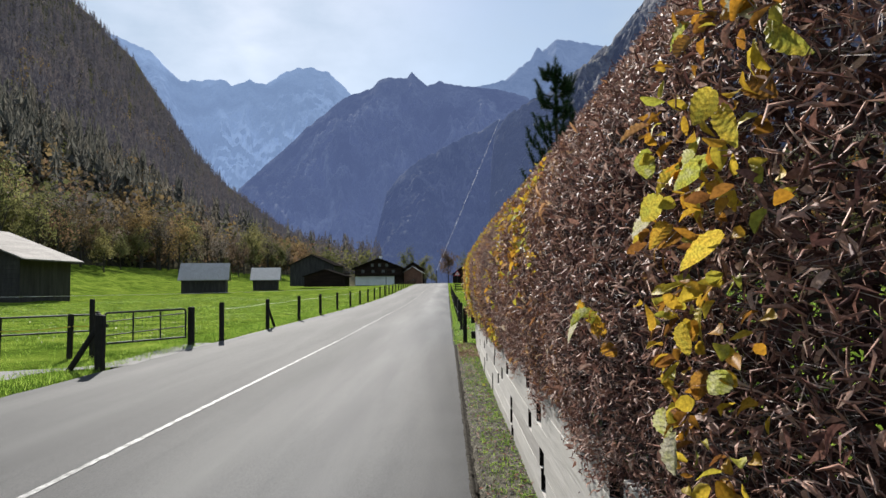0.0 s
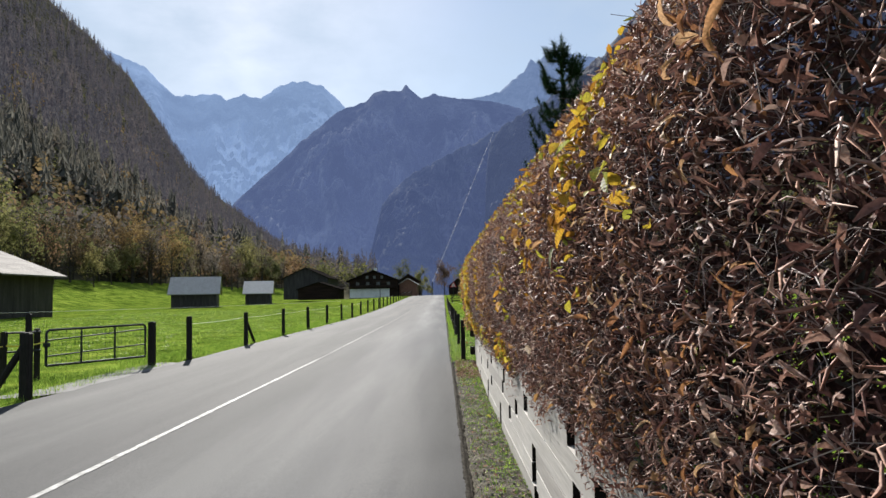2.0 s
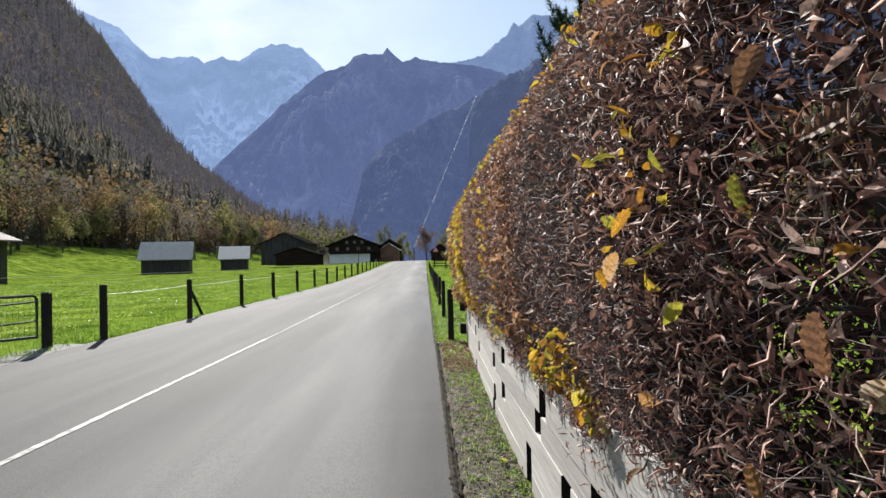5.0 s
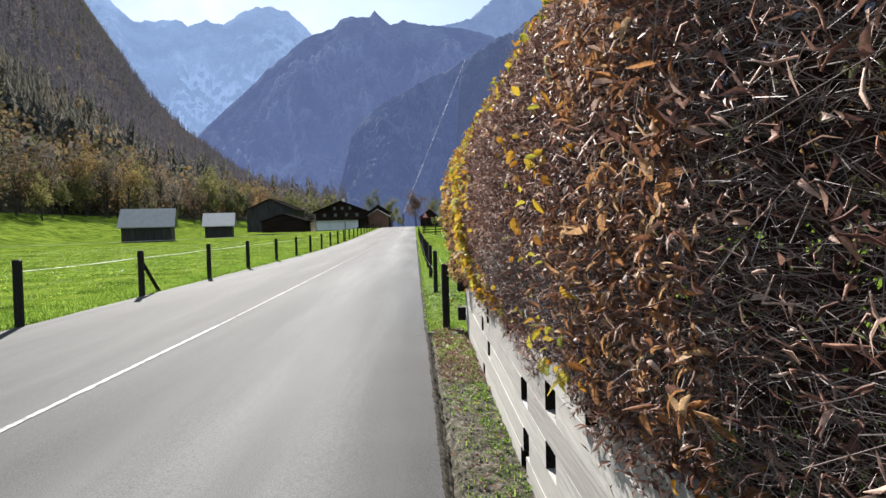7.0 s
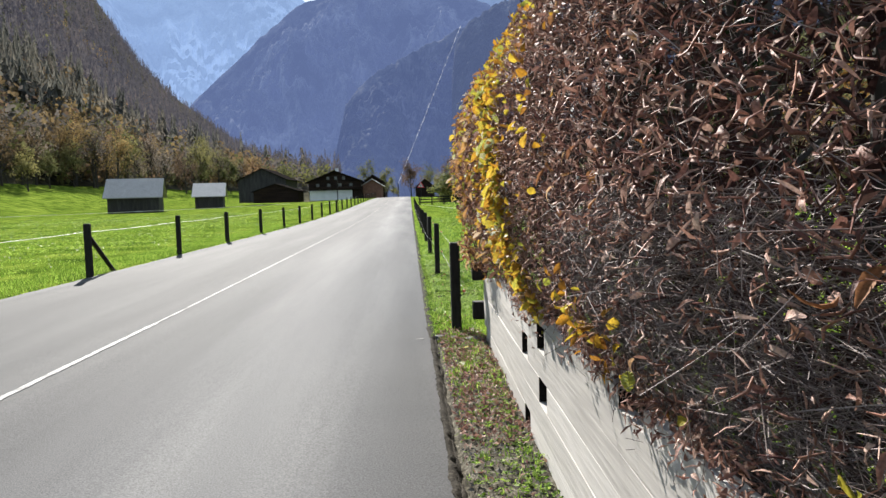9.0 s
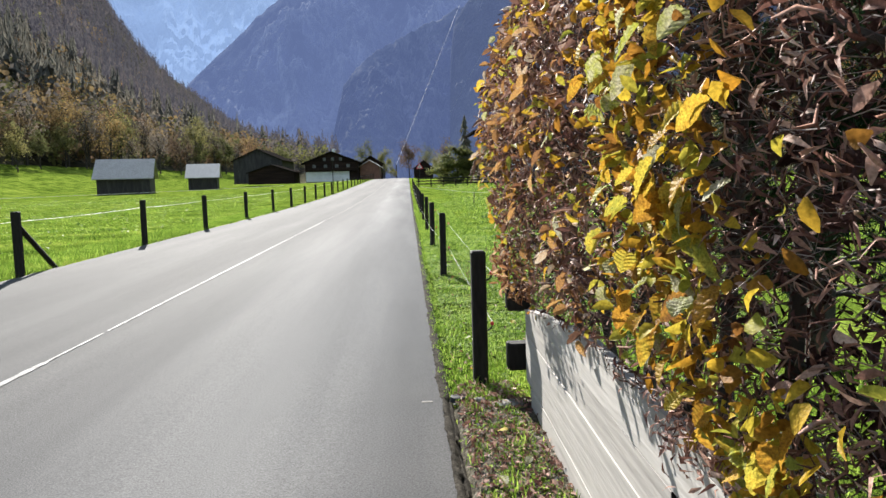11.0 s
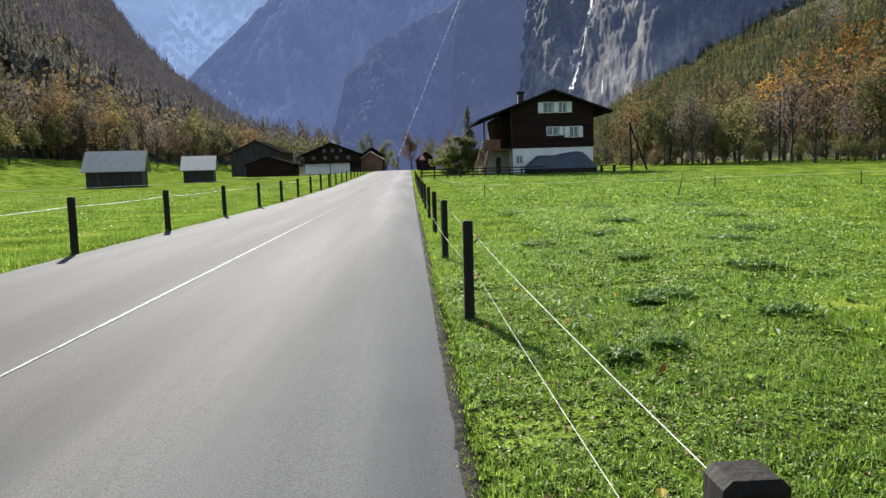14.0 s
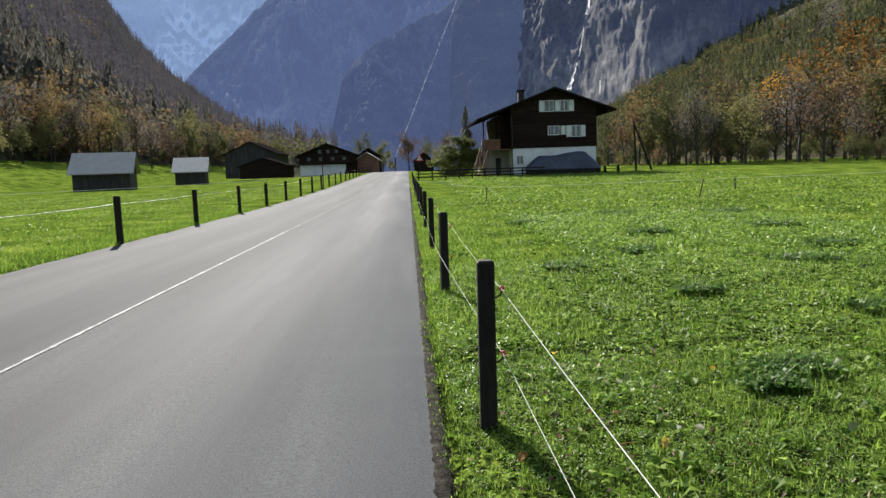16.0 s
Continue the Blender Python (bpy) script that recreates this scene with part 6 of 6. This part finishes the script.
def broadleaf(name, label, material, h, seed, dense=60, leaf=0.16, spread=0.55, low=0.15):
    """A tree with a forking trunk and a crown of loose small leaves with gaps, standing at the origin."""
    r = random.Random(seed)
    nr = np.random.default_rng(seed)
    tree = empty(name, label, "tree")
    bm, tips = bmesh.new(), []
    top = h * 0.62
    trunk = [(0, 0, -0.6)] + [(0.02 * h * r.uniform(-1, 1) * k / 4, 0.02 * h * r.uniform(-1, 1) * k / 4, top * k / 4) for k in range(5)]
    tube(trunk, [0.022 * h, 0.018 * h, 0.015 * h, 0.012 * h, 0.009 * h, 0.005 * h], 7, bm, False)
    for k in range(11):
        t = low + (1 - low) * k / 10
        i = min(int(t * 4) + 1, 4)
        q = k * 2.4 + r.uniform(-0.4, 0.4)
        z = top * t
        limbs(r, Vector(trunk[i]).lerp(Vector(trunk[i + 1]), t * 4 - int(t * 4)) if i < 5 and i + 1 < 6 else trunk[5], (math.cos(q) * spread, math.sin(q) * spread, 0.55 + 0.5 * t), h * (0.30 - 0.10 * t), 0.007 * h, 2, bm, tips)
    limbs(r, trunk[-1], (0, 0, 1), h * 0.24, 0.005 * h, 2, bm, tips)
    part("trunk", bm, BARK, tree)
    T = np.array([p[:] for p, _ in tips])
    T = T[T[:, 2] > h * 0.18]
    n = len(T) * dense
    c = np.repeat(T, dense, 0) + nr.normal(0, 0.040 * h, (n, 3))
    keep = nr.random(n) < np.clip(0.75 + 0.5 * np.sin(c[:, 0] * 1.3 + c[:, 2] * 0.9 + seed) * np.cos(c[:, 1] * 1.1), 0.15, 1)
    c = c[keep]
    n = len(c)
    face = (c - np.array([0, 0, h * 0.5])) / (0.3 * h) + nr.normal(0, 0.6, (n, 3))
    a = np.cross(face, nr.normal(size=(n, 3)))
    a /= np.linalg.norm(a, axis=1)[:, None]
    b = np.cross(a, face)
    b /= np.linalg.norm(b, axis=1)[:, None]
    s = (leaf * nr.uniform(0.5, 1.3, n))[:, None]
    v = np.stack([c - a * s, c + b * s * 0.6, c + a * s, c - b * s * 0.6], 1).reshape(-1, 3)
    part("crown", (v, np.arange(4 * n).reshape(-1, 4)), material, tree)
    return tree


def plant(tree, x, y, scale, turn, z=None):
    m = pose(x, y, (field(x, y) if z is None else z) - 0.05, 0, 0, turn)
    t = copy_thing(tree, m)
    t.scale = (scale, scale, scale)
    return t


KINDS = [broadleaf("autumn_tree", "golden autumn broadleaf tree with bare twigs showing", GOLDTREE, 13, 1, 18, 0.2),
         broadleaf("autumn_tree", "tall olive green broadleaf tree with thin crown", OLIVETREE, 14, 2, 15, 0.25),
         broadleaf("autumn_tree", "half-bare rust brown broadleaf tree", RUSTTREE, 12, 3, 9, 0.22),
         broadleaf("autumn_tree", "yellowing broadleaf tree with open crown", GOLDTREE, 15, 4, 11, 0.25, 0.45),
         broadleaf("autumn_tree", "dull green broadleaf tree at the wood's edge", OLIVETREE, 11, 5, 18, 0.25, 0.7, 0.12),
         broadleaf("autumn_tree", "almost leafless grey-brown broadleaf tree", GREYTREE, 13, 6, 10, 0.16, 0.5, 0.2),
         broadleaf("autumn_tree", "bright orange autumn broadleaf tree at the wood's edge", ORANGETREE, 15, 7, 22, 0.2, 0.6)]
for k, t in enumerate(KINDS):
    t.matrix_world = pose(36 + 4 * k, 131 + (k % 3) * 4, 0.6)
    t["group"] = "trees at the wood's edge"
prng = random.Random(31)
for k in range(54):
    a = 13.4 + 26 * (k + prng.uniform(-0.8, 0.8)) / 54
    r = prng.uniform(104, 150) + max(0, 17 - a) * 5
    q = radians(a)
    sc = prng.uniform(0.75, 1.25) * (0.55 + 0.45 * min(1, max(0, a - 13.6) / 12)) * 0.92
    plant(KINDS[prng.choice((1, 5, 5, 2, 4, 4, 1) if a < 25 else (6, 3, 1, 5, 2, 1, 4, 5) if a > 29 else (0, 3, 1, 5, 2, 5, 4))], r * math.sin(q), 14 + r * math.cos(q), sc, prng.uniform(0, 360), 0.5)
for k in range(80):
    q = radians(prng.uniform(13.2, 40))
    r = prng.uniform(106, 128) + max(0, 17 - math.degrees(q)) * 4
    plant(KINDS[prng.choice((4, 4, 1, 2))], r * math.sin(q), 14 + r * math.cos(q), prng.uniform(0.12, 0.38), prng.uniform(0, 360), 0.5)
a = -37.0
while a < -9.5:
    r, z = left_at(a, 0.0)
    for row in range(2):
        q = radians(a + prng.uniform(-0.5, 0.5))
        rr = r - 10 + 14 * row + prng.uniform(-9, 9)
        plant(KINDS[prng.choice((0, 5, 1, 2, 5, 4, 5, 1, 4))], rr * math.sin(q), rr * math.cos(q), prng.uniform(0.65, 1.3), prng.uniform(0, 360))
    a += prng.uniform(0.7, 1.1)
bush = broadleaf("round_tree", "round dense green tree beside the chalet", SHRUB, 5.2, 9, 190, 0.1, 1.05, 0.02)
bush.matrix_world = pose(5.9, 101, -0.45)
bush.scale = (1.6, 1.4, 0.92)
far_tree = broadleaf("bare_tree", "leafless red-brown tree at the road's bend", RUSTTREE, 9.5, 12, 22, 0.2, 0.5, 0.05)
far_tree.matrix_world = pose(0.3, 208, 1.3)
far_tree.scale = (1.0, 1.0, 1.0)
for k, (x, y, s, t) in enumerate(((-4.4, 205, 0.32, 4), (-3.2, 182, 0.2, 4), (-5.0, 168, 0.22, 1), (3.6, 215, 0.45, 2), (8.5, 220, 0.6, 4), (6.0, 240, 0.7, 1), (-7, 230, 0.8, 4), (12, 240, 0.9, 0), (-14, 260, 0.9, 1))):
    plant(KINDS[t], x, y, s, 40 * k, 1.3)
tall = empty("spruce_tree", "slender dark spruce behind the chalet", "tree", pose(17.7, 240, 0.8))
part("crown", spruces(np.random.default_rng(3), [(0.0, 0.0, 0.0, 20.0)] * 2, 60), SPRUCE, tall)
part("trunk", tube([(0, 0, -0.5), (0, 0, 17)], [0.35, 0.06], 6), BARK, tall)


def pine(seed, h):
    """A young pine with upswept, brush-like branches."""
    r, nr = random.Random(seed), np.random.default_rng(seed)
    tree = empty("pine_tree", "dark green young pine with upswept branches behind the hedge", "tree")
    part("trunk", tube([(0, 0, -0.3), (0.03, 0.02, h * 0.5), (0, 0, h * 0.97)], [0.1, 0.06, 0.012], 7), BARK, tree)
    bm, V = bmesh.new(), []
    lines = [((0, 0, h * 0.8), (0, 0, h))]
    z = 0.5
    while z < h * 0.94:
        reach = 0.35 + 1.25 * (1 - z / h) ** 0.8
        for k in range(6):
            q = r.uniform(0, 6.28)
            L = reach * r.uniform(0.7, 1.15)
            p0 = Vector((0, 0, z))
            p1 = p0 + Vector((math.cos(q), math.sin(q), 0.25)) * L * 0.55
            p2 = p1 + Vector((math.cos(q) * 0.35, math.sin(q) * 0.35, 0.95)) * L * 0.55
            tube([p0, p1, p2], [0.016, 0.011, 0.005], 4, bm, False)
            lines += [(p0.lerp(p1, 0.45), p1), (p1, p2)]
            for s in range(2):
                e = p1 + Vector((r.uniform(-0.3, 0.3), r.uniform(-0.3, 0.3), r.uniform(0.2, 0.45))) * L * 0.8
                lines.append((p1, e))
        z += r.uniform(0.2, 0.3)
    part("branch_work", bm, BARK, tree, "", "stuff")
    for a_, b_ in lines:
        a_, b_ = np.array(a_[:]), np.array(b_[:])
        n = int(330 * max(0.25, np.linalg.norm(b_ - a_)))
        t = nr.random(n)[:, None]
        c = a_ + (b_ - a_) * t
        d = (b_ - a_) / np.linalg.norm(b_ - a_) * 0.7 + nr.normal(0, 0.6, (n, 3))
        d /= np.linalg.norm(d, axis=1)[:, None]
        s = np.cross(d, nr.normal(size=(n, 3)))
        s /= np.linalg.norm(s, axis=1)[:, None]
        L = nr.uniform(0.08, 0.17, n)[:, None]
        V.append(np.stack([c - s * 0.006, c + s * 0.006, c + d * L], 1).reshape(-1, 3))
    v = np.concatenate(V)
    part("needles", (v, np.arange(len(v)).reshape(-1, 3)), NEEDLE, tree, "", "stuff")
    return tree


pine(5, 7.15).matrix_world = pose(2.6, 14.7, 0.0)

# ---- waterfalls on the cliff ----
def fall(a0, a1, e0, e1, w0, w1, seed):
    """A white ribbon of water down the cliff, from the bearing a1 at the top to a0 at the foot."""
    path = []
    for k in range(260):
        t = k / 259
        b = a0
        for _ in range(3):
            r, z, _t = ridge_point(b, t, CLIFF_CREST, 1000, 1180, *CLIFF_FORM, cliff_away, RIBS, CRAG, LEAN)
            e = math.degrees(math.atan2(z - 1.4, r))
            b = a0 + (a1 - a0) * min(max((e - e0) / (e1 - e0), 0), 1) + 0.08 * noise.noise((e * 3, seed, 0))
        if e0 < e < e1:
            path.append((b, r - 16, z, (e - e0) / (e1 - e0)))
    v, f = [], []
    for k, (b, r, z, u) in enumerate(path):
        wd = (w0 + (w1 - w0) * u) * (0.5 + 0.8 * abs(noise.noise((k * 0.2, seed, 4))))
        for s, dr in ((-1, 0), (0, -2.5), (1, 0)):
            q = radians(b) + s * wd / r
            v.append(((r + dr) * math.sin(q), (r + dr) * math.cos(q), z))
    for k in range(len(path) - 1):
        f += [(3 * k, 3 * k + 1, 3 * k + 4, 3 * k + 3), (3 * k + 1, 3 * k + 2, 3 * k + 5, 3 * k + 4)]
    return tagged(smooth(part("waterfall", (v, f), WATER)), "thin white waterfall down the grey cliff", "waterfall")


fall(12.1, 12.9, 5.2, 7.5, 4.5, 1.2, 1)
fall(13.6, 14.0, 10.6, 13.0, 3.0, 2.0, 2)
fall(14.4, 14.45, 5.0, 6.1, 2.2, 1.2, 3)
fall(13.0, 13.4, 7.8, 10.0, 1.2, 1.0, 4)

# ---- fallen leaves, stones and marks by the road ----
for k, (x, y) in enumerate(((0.39, 19.7), (0.69, 19.97), (0.93, 20.16), (0.91, 19.73), (1.28, 19.94), (1.08, 19.78), (0.17, 15.41), (0.21, 14.86), (0.3, 15.9), (0.55, 17.2), (0.72, 16.4), (1.4, 18.3), (0.3, 13.6), (0.2, 12.9), (0.36, 13.2), (0.5, 22.3), (0.9, 21.5), (1.8, 21.0), (0.28, 10.3), (0.33, 7.1))):
    ob = new("fallen_leaf", leaf_meshes[k % 8])
    ob.matrix_world = pose(x, y, field(x, y) + 0.06, lrng.uniform(-25, 25), lrng.uniform(-25, 25), lrng.uniform(0, 360))
    tagged(ob, "fallen yellow autumn leaf lying in the grass", "leaf", "fallen leaves")
b_ = tube([(0, 0, 0.0), (0, 0, 0.03), (0, 0, 0.034)], [0.055, 0.052, 0.04], 14)
cap_ = part("valve_cap", b_, METAL)
cap_.matrix_world = pose(0.09, 14.32, 0.0)
tagged(cap_, "small round grey metal valve cap beside the road", "cover")
for x, y, s, sq in ((0.38, 14.15, 0.1, 0.5), (0.2, 14.25, 0.05, 0.7), (0.3, 12.2, 0.035, 0.8)):
    bm = bmesh.new()
    bmesh.ops.create_icosphere(bm, subdivisions=2, radius=s)
    for v in bm.verts:
        v.co = Vector((v.co.x, v.co.y * 0.7, v.co.z * sq * 0.5)) * (1 + 0.3 * noise.noise(v.co * 9))
    ob = part("stone", bm, STONE)
    ob.matrix_world = pose(x, y, 0.02, 0, 0, 70 * x)
    tagged(ob, "flat grey stone in the verge", "stone", "stones in the verge")
ob = part("road_mark", box(-0.14, -0.07, 14.28, 14.315, 0.0, 0.01, 0.002), STONE)
tagged(ob, "short white painted mark at the road's edge", "mark")

tagged(part("fence_stake", box(-0.014, 0.014, -0.012, 0.012, -0.1, 0.36, 0.004, pose(0.285, 20.35, 0.0, 0, 3, 0)), PALESTAKE), "short weathered wooden stake by the fence post", "stake")

# bench by the chalet
bench = empty("garden_bench", "dark wooden table bench beside the chalet", "bench", pose(21.4, 94.2, 0.55))
part("tabletop", box(-0.9, 0.9, -0.4, 0.4, 0.7, 0.76, 0.01), CHALETWOOD, bench)
for x in (-0.7, 0.7):
    part("leg", box(x - 0.06, x + 0.06, -0.35, 0.35, -0.1, 0.7, 0.01), CHALETWOOD, bench)
part("seat", box(-0.9, 2.6, -0.95, -0.65, 0.4, 0.45, 0.01), CHALETWOOD, bench)


# ---- lorry that has driven on down the road ----
TW = surf("white_lorry_paint", [(0.6, 0.61, 0.62), (0.68, 0.69, 0.7)], 1.5, 0.3, 0, 30, fine=0.05)
TG = surf("grey_tipper_steel", [(0.09, 0.095, 0.1), (0.14, 0.145, 0.15)], 1.2, 0.5, 0.2, 20, fine=0.2)
TD = surf("dark_glazing", [(0.01, 0.012, 0.014), (0.02, 0.022, 0.025)], 1, 0.06, 0, 5)
TY = surf("tyre_rubber", [(0.012, 0.012, 0.012), (0.024, 0.024, 0.023)], 6, 0.85, 0.3, 40)
TL = surf("headlight_lens", [(0.5, 0.52, 0.54), (0.65, 0.66, 0.68)], 4, 0.1, 0, 20, fine=0.05)
lorry = empty("tipper_lorry", "white cab tipper lorry with grey steel body on the road", "lorry", pose(-4.75, -17.5, rise(-15)))
cab = part("cab", prism([(0.0, 0.55), (-0.02, 1.5), (0.12, 1.72), (0.28, 2.85), (0.5, 3.12), (2.05, 3.15), (2.15, 0.95), (1.55, 0.95), (1.3, 0.55)], "x", -1.22, 1.22), TW, lorry)
part("windscreen", prism([(0.10, 1.74), (0.27, 2.8), (0.24, 2.82), (0.07, 1.76)], "x", -1.12, 1.12), TD, cab, "dark curved windscreen")
part("sun_visor", prism([(0.1, 2.82), (0.28, 2.98), (0.3, 2.88), (0.18, 2.78)], "x", -1.15, 1.15), BLACK, cab)
for s_ in (-1, 1):
    part("side_window", box(s_ * 1.215 - 0.012, s_ * 1.215 + 0.012, 0.55, 1.5, 1.85, 2.65, 0.004), TD, cab)
    part("door_handle", box(s_ * 1.225 - 0.02, s_ * 1.225 + 0.02, 1.3, 1.5, 1.55, 1.6, 0.005), BLACK, cab)
    mir = part("mirror", box(s_ * 1.42 - 0.1, s_ * 1.42 + 0.1, 0.12, 0.24, 1.95, 2.7, 0.03), BLACK, cab)
    part("mirror_arm", tube([(s_ * 1.2, 0.3, 2.6), (s_ * 1.4, 0.2, 2.6)], 0.025, 6), BLACK, mir)
    lamp = part("headlight", box(s_ * 0.98 - 0.2, s_ * 0.98 + 0.2, -0.05, 0.06, 0.72, 0.98, 0.03), TL, lorry, "clear headlight")
    part("lamp_surround", box(s_ * 0.98 - 0.23, s_ * 0.98 + 0.23, -0.03, 0.1, 0.66, 1.04, 0.03), BLACK, lamp)
for k in range(4):
    part("grille_slat", box(-0.75, 0.75, -0.05, 0.0, 0.72 + k * 0.19, 0.84 + k * 0.19, 0.012), BLACK, cab, "black grille opening")
part("bumper", box(-1.22, 1.22, -0.06, 0.7, 0.3, 0.56, 0.03), BLACK, lorry)
part("number_plate", box(-0.26, 0.26, -0.075, -0.06, 0.36, 0.47, 0.003), SHUTTER, lorry, "blank white number plate")
part("roof_lamp_bar", tube([(-0.9, 0.45, 3.2), (0.9, 0.45, 3.2)], 0.03, 8), METAL, cab)
part("chassis", box(-0.45, 0.45, 0.7, 8.3, 0.62, 0.92, 0.02), BLACK, lorry)
bed = part("tipper_body", box(-1.22, 1.22, 2.5, 8.4, 1.15, 2.35, 0.03), TG, lorry, "grey steel tipper body")
for s_ in (-1, 1):
    for y_ in (2.55, 4.4, 6.3, 8.3):
        part("rib", box(s_ * 1.25 - 0.04, s_ * 1.25 + 0.04, y_ - 0.07, y_ + 0.07, 1.15, 2.38, 0.01), TG, bed)
part("headboard", box(-1.2, 1.2, 2.38, 2.5, 1.15, 3.05, 0.02), TG, bed)
part("load_bed", box(-1.12, 1.12, 2.6, 8.3, 2.352, 2.37), TG, bed)
part("tailgate", box(-1.2, 1.2, 8.4, 8.48, 1.2, 2.4, 0.015), TG, bed)
for s_ in (-1, 1):
    part("side_tank", box(s_ * 0.95 - 0.25, s_ * 0.95 + 0.25, 3.9, 5.4, 0.5, 1.05, 0.06), TG, lorry)
    for y_ in (1.25, 2.95, 6.3, 7.65):
        ty = bmesh.new()
        bmesh.ops.create_cone(ty, cap_ends=True, segments=28, radius1=0.52, radius2=0.52, depth=0.34)
        bmesh.ops.bevel(ty, geom=[e for e in ty.edges if e.calc_face_angle(0) > 1], offset=0.05, segments=2, affect="EDGES")
        ty.transform(pose(s_ * 1.02, y_, 0.52, 0, 90, 0))
        tyre = part("wheel", ty, TY, lorry, "black lorry tyre")
        rm = bmesh.new()
        bmesh.ops.create_cone(rm, cap_ends=True, segments=24, radius1=0.3, radius2=0.22, depth=0.06)
        rm.transform(pose(s_ * 1.2, y_, 0.52, 0, 90 * s_, 0))
        part("rim", rm, TG, tyre)
        part("mudguard", prism([(y_ - 0.6, 0.75), (y_ - 0.5, 1.08), (y_ + 0.5, 1.08), (y_ + 0.6, 0.75), (y_ + 0.56, 0.75), (y_ + 0.47, 1.05), (y_ - 0.47, 1.05), (y_ - 0.56, 0.75)], "x", s_ * 1.02 - 0.19, s_ * 1.02 + 0.19), BLACK, lorry)
